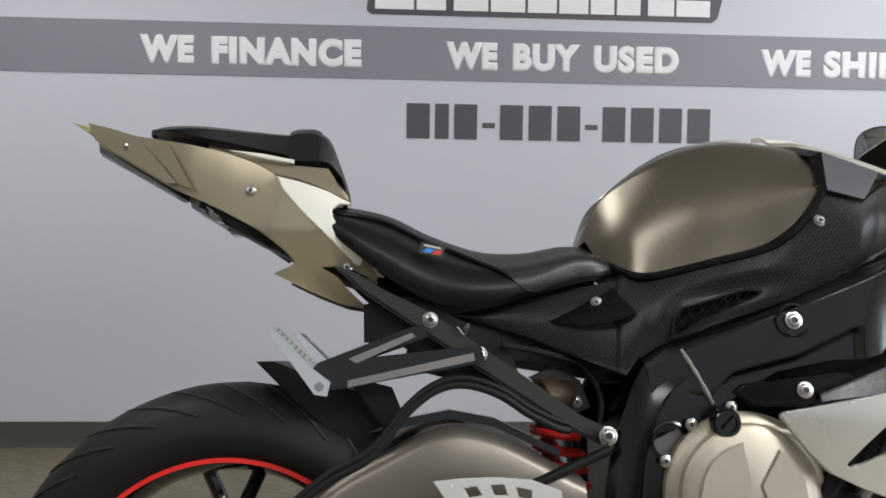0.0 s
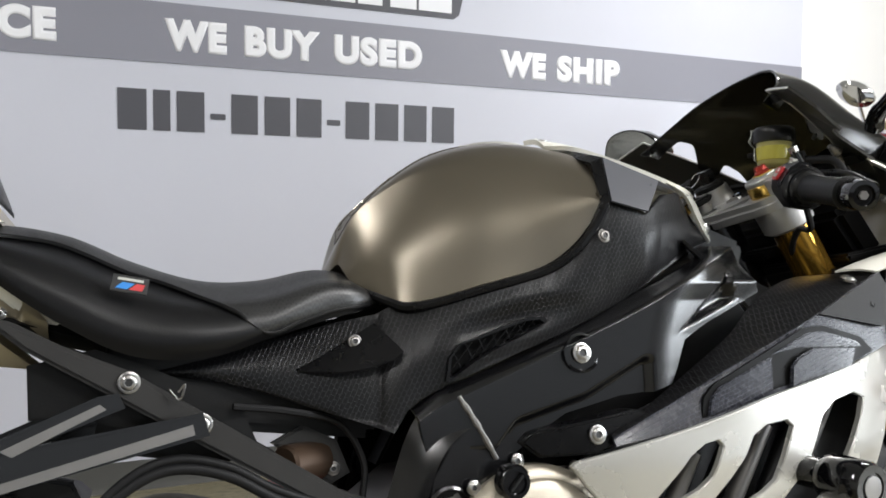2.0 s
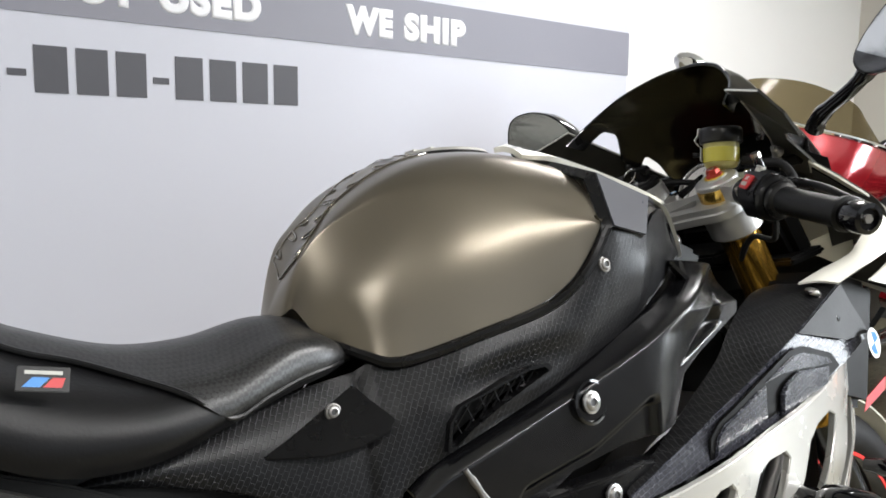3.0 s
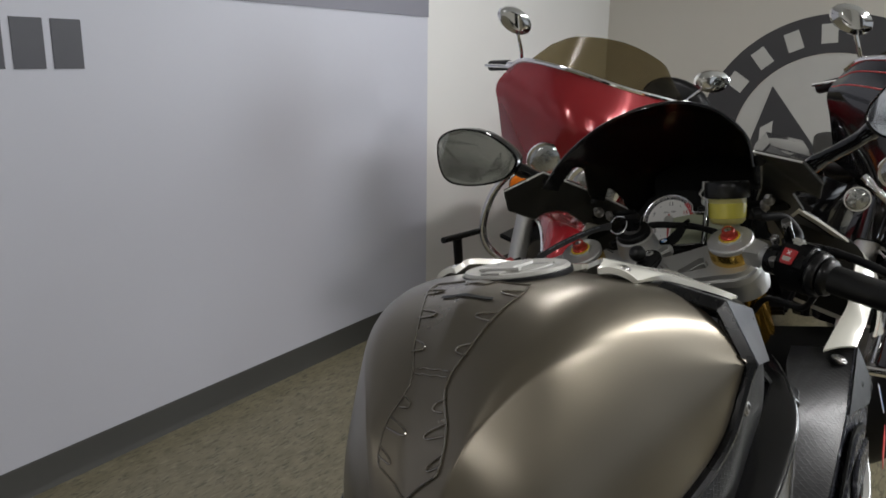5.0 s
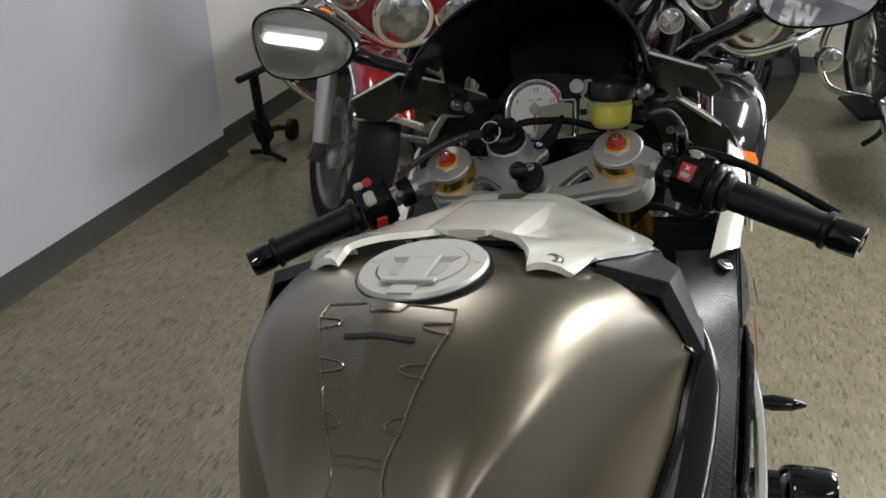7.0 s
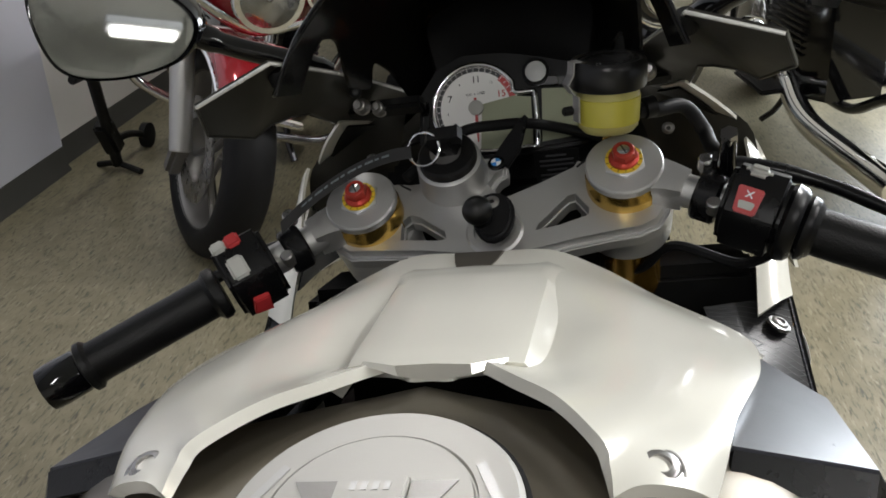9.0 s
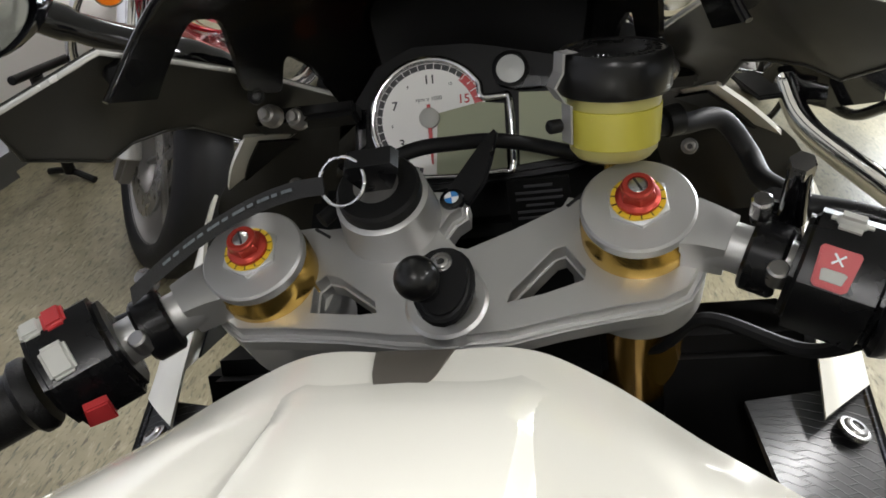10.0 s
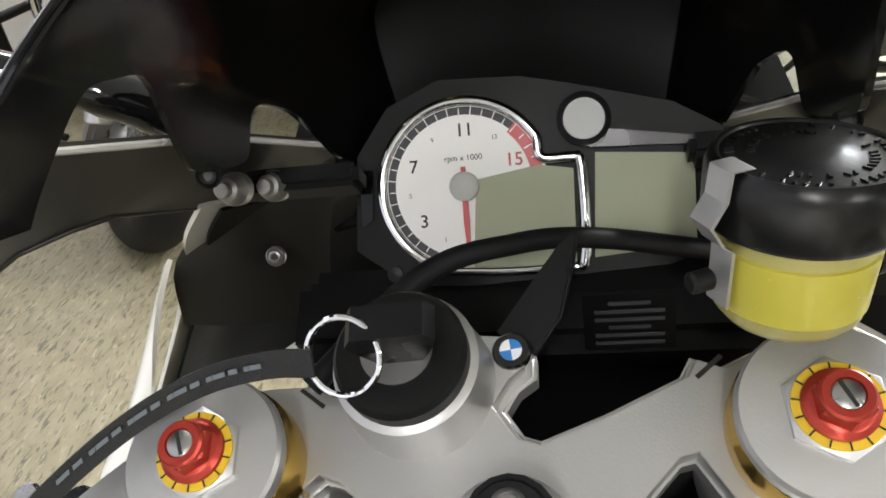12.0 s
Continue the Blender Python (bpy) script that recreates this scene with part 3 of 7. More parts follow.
# round emblem painted on the east wall
emblem = thing("wall_emblem", "round charcoal and grey emblem painted on the beige wall", "emblem", kind="structure")
EM = Matrix(((0, 0, -1, EAST - 0.001), (-1.2, 0, 0, 1.63), (0, 1.2, 0, 0.70), (0, 0, 0, 1)))


def ring_pts(r, n=72, a0=0, a1=360):
    return [(r * math.cos(radians(a0 + (a1 - a0) * k / n)), r * math.sin(radians(a0 + (a1 - a0) * k / n))) for k in range(n)]


part("ring", prism(ring_pts(0.66), 0, 0.003, EM, holes=[ring_pts(0.47)]), M["logodark"], emblem)
part("disc", prism(ring_pts(0.465), 0, 0.002, EM), M["logopale"], emblem)
part("wedge", prism([(-0.42, -0.15), (-0.29, 0.30), (-0.02, -0.05), (0.10, -0.40), (-0.15, -0.42)], 0.002, 0.004, EM), M["logodark"], emblem)
part("wedge", prism([(-0.12, -0.1), (0.02, 0.05), (0.3, -0.1), (0.32, -0.3), (0.0, -0.4)], 0.002, 0.0045, EM), M["logogrey"], emblem)
part("stripe", prism([(-0.33, -0.3), (-0.27, -0.3), (-0.27, 0.12), (-0.33, 0.08)], 0.004, 0.006, EM), M["logopale"], emblem)
for k in range(4):
    # writing of the emblem, drawn as bars
    a = radians(146 - 17 * k)
    part("bar", box((0.075, 0.095, 0.001), EM @ pose(0.565 * math.cos(a), 0.565 * math.sin(a), 0.0036, 0, 0, math.degrees(a) - 90)), M["logopale"], emblem)

# fittings for the assumed ceiling tubes
for lx, ly, _ in LAMPS:
    f = thing("ceiling_light", "long white fluorescent ceiling light fitting at an assumed place", "ceiling light", Matrix.Translation((lx, ly, CEILING)), "ceiling lights")
    part("housing", prism([(-0.17, 0), (0.17, 0), (0.15, -0.05), (-0.15, -0.05)], -0.62, 0.62, Matrix(((0, 0, 1, 0), (1, 0, 0, 0), (0, 1, 0, 0), (0, 0, 0, 1)))), M["letter"], f)
    part("diffuser", box((1.2, 0.13, 0.02), Matrix.Translation((0, 0, -0.062)), 0.005), M["lamp"], f)

f = thing("ceiling_light", "short white fluorescent ceiling light fitting", "ceiling light", Matrix.Translation((-2.78, .97, CEILING)))
part("housing", box((.16, .42, .05), Matrix.Translation((0, 0, -.025)), .006), M["letter"], f)
part("diffuser", box((.09, .36, .03), Matrix.Translation((0, 0, -.064)), .005), M["lamp"], f)

# ---- the motorcycle ----
BIKE = pose(.0675, 1.21, 0, 0, 0, -1.4) @ pose(0, 0, 0, -9.3, 0, 0)
REAR_SET = pose(.3403, -.1682, .7509, -1.67, .375, 1.644) @ Matrix.Scale(1.009, 4) @ Matrix.Translation((-.3403, .1435, -.7406))
FRONT_SET = pose(.7834, -.0116, 1.0011, -1.69, -3.30, -.11) @ Matrix.Scale(1.006, 4) @ Matrix.Translation((-.7868, .0119, -1.0049))
bike = thing("motorcycle", "bronze, white and black sport motorcycle leaning on its stand", "motorcycle", BIKE)

# tank: top line, crease and lower edge from back to front
T = [(.272, 0, .845), (.284, 0, .868), (.300, 0, .897), (.330, 0, .938), (.370, 0, .974), (.415, 0, 1.006), (.46, 0, 1.020), (.51, 0, 1.022), (.57, 0, 1.013), (.63, 0, .988)]
S = [(.279, -.026, .853), (.291, -.030, .888), (.308, -.036, .918), (.337, -.047, .949), (.375, -.060, .979), (.418, -.072, 1.0), (.462, -.084, 1.010), (.507, -.096, 1.011), (.548, -.108, 1.003), (.585, -.118, .992)]
U = [(.284, -.040, .858), (.297, -.044, .901), (.315, -.052, .929), (.343, -.067, .950), (.380, -.087, .973), (.420, -.105, .986), (.463, -.121, .990), (.506, -.138, .986), (.543, -.154, .976), (.577, -.172, .962)]
C = [(.290, -.050, .862), (.303, -.055, .905), (.322, -.064, .930), (.350, -.080, .944), (.385, -.103, .957), (.422, -.122, .962), (.465, -.141, .960), (.505, -.159, .953), (.540, -.176, .941), (.571, -.197, .923)]
D = [(.294, -.068, .850), (.310, -.084, .866), (.326, -.098, .878), (.348, -.114, .884), (.384, -.130, .893), (.430, -.149, .902), (.484, -.166, .907), (.520, -.179, .912), (.549, -.189, .920), (.572, -.1975, .922)]
B = [(.300, -.080, .835), (.318, -.100, .825), (.330, -.115, .818), (.346, -.130, .811), (.382, -.142, .815), (.437, -.160, .829), (.502, -.175, .846), (.536, -.186, .868), (.559, -.192, .895), (.5725, -.198, .921)]
half = between(T, B, 44, 34, mid=(S, U, C, D))
for _ in range(8):
    half[1:-1, 1:-1] = half[1:-1, 1:-1] * .5 + (half[:-2, 1:-1] + half[2:, 1:-1]) * .25
for _ in range(2):
    half[1:-1, 1:-1] = half[1:-1, 1:-1] * .6 + (half[1:-1, :-2] + half[1:-1, 2:]) * .2


def middle(x):
    """The tank sits a few millimetres askew: sideways place of its spine along the length."""
    return np.interp(x, [.28, .36, .46, .58], [-.018, -.006, .005, .003])


half[..., 1] += middle(half[..., 0]) * np.linspace(1, 0, half.shape[1])[None, :] ** 1.5
left = half.copy()
left[..., 1] = middle(half[..., 0]) - (half[..., 1] - middle(half[..., 0])) * .955
full = np.concatenate([left[:, :0:-1], half], axis=1)
tank = part("fuel_tank", sheet(full, 0.003, (0, 0, 1)), M["bronze"], bike, "satin bronze painted tank", smooth=60)

SET = FRONT_SET
# filler cap, set into the top of the tank
CAP = axis_m((.530, -.003, 1.036), (.10, 0, 1))
cap = part("filler_cap", turned([(.052, -.012), (.052, .002), (.050, .0045), (.037, .0045), (.0365, .003), (.0358, .003), (.0353, .0055), (.0, .0055)], CAP, 56, caps=False), M["capsilver"], bike, "silver fuel filler cap with a lever")
part("seal", turned([(.0515, -.004), (.0545, -.004), (.0540, .0005), (.0525, .001)], CAP, 56, caps=False), M["rubber"], cap)
part("flap", prism([(-.034, -.022), (-.028, -.022), (-.028, -.0125), (.012, -.0125), (.012, .0125), (-.028, .0125), (-.028, .022), (-.034, .022)], .0054, .0085, CAP, 0.0008), M["capsilver"], cap)
for k in range(4):
    part("bar", box((.0040, .0022, .0003), CAP @ Matrix.Translation((.007, -.006 + .004 * k, .0086))), M["alu"], cap)
# recesses beside the flap: shaded upper and lit lower part painted as two tones
for s in (1, -1):
    part("recess_shade", prism([(.012, s * .013), (.012, s * .029), (.002, s * .023), (.002, s * .013)][::-s], .0056, .0060, CAP), M["aludark"], cap)
    part("recess_lit_floor", prism([(.002, s * .013), (.002, s * .023), (-.014, s * .022), (-.020, s * .018), (-.020, s * .013)][::-s], .0056, .0059, CAP), M["ivory"], cap)
part("lock_tag", prism([(-.050, -.010), (-.050, .010), (-.037, .010), (-.037, -.010)], .0046, .0066, CAP, 0.0005), M["capsilver"], cap)
for s in (1, -1):
    part("mark", prism([(.004, s * .041), (.004, s * .045), (.022, s * .037), (.020, s * .034)][::s], .0046, .0050, CAP), M["alu"], cap)


def on_tank(u, v, lift):
    """Point on the skin: u along the spine from 0 to 1, v sideways in metres along the skin."""
    i = min(max(u, 0), 1) * 43
    i0 = min(int(i), 42)
    row = half[i0] + (half[i0 + 1] - half[i0]) * (i - i0)
    seg = np.linalg.norm(np.diff(row, axis=0), axis=1)
    s = np.concatenate([[0], np.cumsum(seg)])
    a = abs(v)
    p = np.array([np.interp(a, s, row[:, k]) for k in range(3)])
    q = np.array([np.interp(a + .004, s, row[:, k]) for k in range(3)])
    ip = min(i0 + 1, 42)
    along = half[ip + 1 if ip < 43 else 43][0] - half[max(ip - 1, 0)][0]
    n = np.cross(q - p, along)
    n /= np.linalg.norm(n) + 1e-9
    if n[2] < 0 and n[0] > -0.2:
        n = -n
    if n[0] > 0.2 and u < .5:
        n = -n
    p = p + n * lift
    if v > 0:
        p[1] = 2 * middle(p[0]) - p[1]
    return p


# clear grip pad on the spine: a thin film with a raised rim and ribs
SET = None
pad_w = [(.195, .034), (.222, .036), (.267, .034), (.315, .029), (.361, .021), (.389, .0175), (.417, .019), (.469, .028), (.519, .034), (.568, .041), (.647, .052), (.690, .050)]
m_film = material("clear_film", (0.190, 0.168, 0.131), 0.28, 0.85, var=0.04, coat=0.5, coatrough=0.10, scale=4, rvar=0.03)
m_rim = material("clear_gel_rim", (0.26, 0.235, 0.20), 0.12, 0.85, var=0.05, coat=0.8)


def pad_edge(u, s):
    return s * float(np.interp(u, [a for a, _ in pad_w], [w for _, w in pad_w]))


U0, U1 = .200, .684
g = [[on_tank(u, v, 0.0008) for v in np.linspace(pad_edge(u, -1), pad_edge(u, 1), 14)] for u in np.linspace(U0, U1, 70)]
pad = part("grip_pad", sheet(g, 0.0008, (-.5, 0, .8)), m_film, bike, "clear tank grip pad with a raised rim")
rim = [on_tank(u, pad_edge(u, 1), 0.0012) for u in np.linspace(U0, U1, 44)]
rim += [on_tank(U1 - (.022 if abs(v) < .012 else 0), v, 0.0012) for v in np.linspace(.050, -.050, 19)]
rim += [on_tank(u, pad_edge(u, -1), 0.0012) for u in np.linspace(U1, U0, 44)]
rim += [on_tank(U0, v, 0.0012) for v in np.linspace(-.03, .03, 5)]
part("pad_rim", tube(rim, 0.0009, 6, 220, True), m_rim, pad)
for s in (1, -1):
    for u0, e, d in ((.640, .0, .020), (.553, .0, .018), (.470, .0, .012), (.357, .0, .010), (.306, .0, .020), (.235, .0, .014)):
        v0 = pad_edge(u0, s)
        line = [on_tank(u0 + .010, v0, .0012), on_tank(u0 + .004, v0 - s * d * .8, .0016), on_tank(u0 - .003, v0 - s * d, .0018), on_tank(u0 - .010, v0 - s * d * .8, .0016), on_tank(u0 - .016, v0, .0012)]
        part("rib", tube(line, 0.0009, 6, 22), m_rim, pad)
for u0 in (.412, .424):
    part("cross_rib", tube([on_tank(u0 + (.004 if abs(v) < .010 else 0), v, .0012) for v in np.linspace(-.016, .016, 9)], .0007, 6, 24), m_rim, pad)
mark = [[on_tank(u, v, 0.0022) for v in np.linspace(-.028, .026, 12)] for u in np.linspace(.600, .609, 3)]
part("brand_bar", sheet(mark, 0.0003, (-.5, 0, .8)), M["ink"], pad)

# pearl white cover between filler cap and steering head: rear edge, two middle lines and front edge of one half
R1 = [(.536, -.080, 1.0115), (.548, -.0775, 1.015), (.5585, -.074, 1.017), (.585, -.060, 1.011), (.608, -.042, 1.003), (.634, -.020, .9935), (.631, -.011, .990), (.631, 0, .990)]
R2 = [(.540, -.090, 1.0115), (.560, -.092, 1.010), (.585, -.090, 1.006), (.612, -.078, .997), (.632, -.062, .989), (.646, -.045, .982), (.650, -.022, .982), (.650, 0, .982)]
R3 = [(.543, -.100, 1.008), (.572, -.106, 1.004), (.618, -.115, .990), (.655, -.108, .979), (.683, -.083, .973), (.700, -.052, .966), (.706, -.025, .968), (.706, 0, .968)]
R4 = [(.5455, -.106, 1.004), (.580, -.117, .999), (.640, -.137, .976), (.692, -.137, .958), (.730, -.104, .957), (.757, -.060, .959), (.768, -.030, .9605), (.768, 0, .9605)]
R5 = [(.5475, -.110, 1.000), (.588, -.125, .994), (.660, -.150, .964), (.7205, -.154, .9405), (.768, -.112, .938), (.798, -.078, .944), (.812, -.045, .951), (.806, 0, .954)]
gr = between(R1, R5, 60, 26, mid=(R2, R3, R4))
gr = np.concatenate([gr, flip_y(gr[-2::-1])], axis=0)
cover = part("tank_cover", sheet(gr, -0.006, (0, 0, 1)), M["white"], bike, "pearl white tank cover with screwed legs", smooth=50)
# raised centre panel: flat top with steep flanks that runs out towards the front
crown = []
for x, w, z, dz in ((.630, .036, .9955, .010), (.645, .037, .9925, .010), (.690, .0385, .9815, .010), (.735, .0405, .9705, .009), (.757, .041, .9655, .006), (.775, .044, .9600, .001), (.792, .046, .9535, -.001)):
    crown.append([(x, y - .003, z - d) for y, d in ((-w - .012, dz + .004), (-w - .002, .0012), (-w + .002, 0), (-w * .5, -.0006), (0, -.001), (w * .5, -.0006), (w - .002, 0), (w + .002, .0012), (w + .012, dz + .004))])
crown = np.array([polyline([r[k] for r in crown], 4) for k in range(9)]).transpose(1, 0, 2)
crown[0, 3:6, 2] -= .0035  # shallow notch in the middle of the rear edge
crown[0, 3:6, 0] += .004
part("centre_panel", sheet(crown, -0.006, (0, 0, 1)), M["white"], cover, "raised cream-white centre panel", smooth=28)
vee = [[(x, y * w, z + .0055) for y in (-1, -.5, 0, .5, 1)] for x, w, z in ((.757, .001, .9645), (.772, .0085, .9612), (.788, .0135, .9585), (.802, .0160, .9560), (.811, .0175, .9535))]
part("vee_inset", sheet(np.array(vee), .003, (.3, 0, 1)), M["swing"], cover, "grey V-shaped inset at the front edge", smooth=60)


def skin(outline, y_of, thick, s=1, holes=(), bevel=0.002, cuts=2, segs=2):
    """Shaped plate on the right (s = 1) or left side: outline in (x, z), its outer face at y_of(x, z)."""
    return prism(outline, -thick, 0, None, bevel, holes, segs, lambda v: Vector((v.x, s * (y_of(v.x, v.y) - v.z), v.y)), cuts)


def inside(x, z, poly):
    hit = False
    for (x0, z0), (x1, z1) in zip(poly, poly[1:] + poly[:1]):
        if (z0 > z) != (z1 > z) and x < x0 + (z - z0) / (z1 - z0) * (x1 - x0):
            hit = not hit
    return hit


def film_y(x, z):
    """Sideways place of the film-covered panel about its intake."""
    return -(.158 + .155 * (x - .385))


def knee_y(x, z):
    return -.105 - .43 * (x - .291) + .88 * (z - .770)


GRILLE = [(.384, .726), (.388, .748), (.399, .761), (.420, .767), (.451, .777), (.474, .784), (.491, .785), (.496, .780), (.469, .768), (.435, .753), (.410, .740), (.390, .726)]
for s in (1, -1):
    SET = None
    bolt((.552, -s * .0965, 1.0125), (-.08, -s * .12, 1), .0075, cover)
    bolt((.664, -s * .1300, .9725), (.1, -s * .4, 1), .0062, cover)
    # leg of the cover that runs down beside the steering head
    g = np.array([[np.array(p) + (np.array(q) - np.array(p)) * w for w in np.linspace(0, 1, 6)] for p, q in zip(
        curve_pts([(.694, -.161, .951), (.717, -.166, .935), (.733, -.164, .908), (.752, -.154, .888), (.773, -.139, .877)], 20),
        curve_pts([(.737, -.135, .949), (.756, -.132, .936), (.771, -.127, .915), (.782, -.121, .897), (.793, -.116, .884)], 20))])
    part("cover_leg", shell(g if s == 1 else flip_y(g), (0, s * .005, -.002)), M["white"], cover, smooth=50)
    bolt((.768, -s * .1400, .8965), (.5, -s, .1), .0052, cover)
    part("tank_gasket", tube([(x + .004, -s * -(y - .003), z - .005) for x, y, z in B], .0055, 8, 60), M["black"], bike)
    # black edge strip round the front of the tank and the folded film facet outside it
    a = [(.568, -.121, .988), (.576, -.174, .968), (.572, -.198, .917), (.561, -.191, .893)]
    c = [(.5813, -.1249, .9925), (.5885, -.1790, .9735), (.580, -.2055, .917), (.568, -.197, .893)]
    d = [(.711, -.1550, .9405), (.664, -.1825, .946), (.6305, -.2030, .9055)]
    for nm, p, q, mt in (("edge_strip", a, c, M["black"]), ("shoulder_facet", c, d, M["facet"])):
        n = min(len(p), len(q))
        g = np.array([[np.array(p[k]) + (np.array(q[k]) - np.array(p[k])) * w for w in np.linspace(0, 1, 5)] for k in range(n)])
        g = np.array([[[np.interp(x, range(n), g[:, w, e]) for e in range(3)] for w in range(5)] for x in np.linspace(0, n - 1, 8 * (n - 1) + 1)])
        part(nm, sheet(g if s == 1 else flip_y(g), -0.0028, (0, -s, .6)), mt, bike, smooth=25)
    # scale-film side panel under tank and seat, cut open at the intake
    top = [(.085, -.100, .750), (.150, -.097, .762), (.199, -.095, .776), (.260, -.099, .790), (.321, -.111, .800), (.335, -.117, .808), (.353, -.125, .806), (.385, -.140, .815), (.418, -.153, .823), (.459, -.165, .833), (.494, -.172, .843), (.521, -.177, .854), (.544, -.183, .872), (.564, -.190, .896), (.575, -.196, .917), (.591, -.198, .923), (.632, -.200, .905), (.661, -.192, .929), (.700, -.172, .936), (.728, -.160, .905), (.773, -.128, .881)]
    low = [(.085, -.100, .747), (.145, -.103, .734), (.193, -.109, .719), (.252, -.125, .697), (.310, -.148, .675), (.323, -.154, .670), (.339, -.152, .692), (.355, -.154, .704), (.381, -.159, .716), (.433, -.171, .737), (.466, -.175, .749), (.490, -.177, .757), (.520, -.178, .768), (.545, -.179, .778), (.577, -.181, .792), (.600, -.182, .802), (.630, -.183, .818), (.653, -.182, .831), (.690, -.174, .850), (.728, -.158, .866), (.773, -.128, .878)]
    up, dn = polyline(top, 9), polyline(low, 9)
    g = np.array([[p + (q - p) * w + np.array((0, -.007 * math.sin(math.pi * w), 0)) for w in np.linspace(0, 1, 36)] for p, q in zip(up, dn)])
    for _ in range(60):
        g[1:-1, 1:-1, 1] = g[1:-1, 1:-1, 1] * .5 + (g[:-2, 1:-1, 1] + g[2:, 1:-1, 1]) * .25
    for p in g.reshape(-1, 3):
        # shallow bowl above the intake and the rounded shoulder over it
        away = max(0.0, 1 - math.hypot((p[0] - .462) / .095, (p[2] - .785 - .22 * (p[0] - .462)) / .026))
        p[1] += .010 * away * away * (3 - 2 * away)
    bm = bmesh.new()
    vs = [[bm.verts.new(p if s == 1 else (p[0], -p[1], p[2])) for p in row] for row in g]
    for i in range(len(vs) - 1):
        for j in range(len(vs[0]) - 1):
            q = (vs[i][j], vs[i + 1][j], vs[i + 1][j + 1], vs[i][j + 1])
            mid_x, mid_z = sum(v.co.x for v in q) / 4, sum(v.co.z for v in q) / 4
            if not inside(mid_x, mid_z, GRILLE):
                bm.faces.new(q)
    bmesh.ops.delete(bm, geom=[v for v in bm.verts if not v.link_faces], context="VERTS")
    fix(bm)
    back = bmesh.ops.duplicate(bm, geom=bm.faces[:])["geom"]
    for v in back:
        if isinstance(v, bmesh.types.BMVert):
            v.co.y += s * .004
    sp = part("side_panel", fix(bm), M["scale"], bike, "black side panel covered in embossed scale film", smooth=50)
    bolt((.5747, -s * .1955, .879), (0, -s, .1), .0064, sp, "aludark")
    # smooth wedge below the seat nose with its screw
    wedge = [(.200, .745), (.204, .768), (.255, .781), (.288, .788), (.314, .795), (.325, .776), (.335, .763), (.338, .757), (.328, .749), (.302, .740), (.272, .7365), (.235, .739)]
    part("knee_wedge", skin(wedge, lambda x, z: knee_y(x, z) - .015, .014, s, bevel=.005, segs=3), M["black"], sp)
    bolt((.291, -s * .121, .770), (0, -s, .1), .0060, sp, "aludark")
    # intake: rim, dark floor and diamond net
    part("grille_frame", skin([((x - .44) * 1.07 + .44, (z - .757) * 1.13 + .757) for x, z in GRILLE], lambda x, z: film_y(x, z) - .010, .012, s, [GRILLE], .003), M["black"], sp)
    gp = part("grille", skin([((x - .44) * 1.06 + .44, (z - .757) * 1.10 + .757) for x, z in GRILLE], lambda x, z: film_y(x, z) + .010, .003, s, bevel=0), M["liner"], sp)
    for q, x0, x1 in [(q, .372 + .0145 * k, .372 + .0145 * k + (.044 if q > 0 else .022)) for k in range(10) for q in (1, -1)]:
        # wires clipped to the opening
        run = [(x0 + (x1 - x0) * w, np.interp(x0, [.384, .496], [.718, .775]) + (-.004 + .052 * w if q > 0 else .048 - .052 * w)) for w in np.linspace(0, 1, 25)]
        run = [p for p in run if inside(p[0], p[1], GRILLE)]
        if len(run) > 3:
            (xa, za), (xb, zb) = run[0], run[-1]
            part("mesh_wire", rod((xa, s * (film_y(xa, za) - .001), za), (xb, s * (film_y(xb, zb) - .001), zb), .0010, seg=6), M["black"], gp)

SET = REAR_SET
# seat: base form, woven top and a welt


def seat_ring(i):
    x = [-.096, -.064, .0, .065, .135, .20, .26, .30, .330][i]
    z = [.889, .899, .889, .860, .838, .837, .848, .843, .820][i]
    w = [.100, .109, .112, .114, .116, .108, .096, .088, .070][i]
    e = [.878, .858, .822, .790, .782, .792, .815, .815, .806][i]
    b = [.872, .838, .790, .756, .751, .768, .785, .794, .800][i]
    bw = [.094, .105, .109, .108, .106, .098, .090, .084, .060][i]
    cr = z - .006
    return [(x, -bw, b), (x, -w, (e + b) / 2 - .002), (x, -w * .985, e), (x, -w * .88, e + (cr - e) * .36), (x, -w * .62, e + (cr - e) * .66), (x, -w * .3, e + (z - e) * .90), (x, 0, z)]


rows = [seat_ring(i) for i in range(9)]
fine = between([r[0] for r in rows], [r[6] for r in rows], 48, 26, mid=[[r[k] for r in rows] for k in range(1, 6)])
fine = np.concatenate([fine, flip_y(fine[:, -2::-1])], axis=1)
seat = part("seat", sheet(fine, 0.012, (0, 0, 1)), M["vinyl"], bike, "black vinyl rider seat", smooth=60)
# woven centre, laid 1.5 mm proud of the vinyl, bounded by the welt
sel = []
for i in range(48):
    x = fine[i, 26, 0]
    zw = np.interp(x, [-.09, -.074, -.035, .013, .06, .108, .156, .188], [.880, .879, .878, .863, .842, .824, .801, .776])
    k = int(np.argmin(np.abs(fine[i, :24, 2] - zw))) if x < .188 else 2
    sel.append(max(2, min(k, 22)))
g = []
for i in range(2, 47):
    k = sel[i]
    idx = np.linspace(k, 50 - k, 30)
    g.append([np.array([np.interp(q, range(51), fine[i, :, d]) for d in range(3)]) for q in idx])
    g[-1] = [p + np.array((0, .0024 * np.sign(p[1]) * min(1, abs(p[1]) / .05), .0022)) for p in g[-1]]
top = part("seat_top", sheet(g, 0.0015, (0, 0, 1)), M["weave"], seat, "black woven-pattern vinyl seat top", smooth=60)
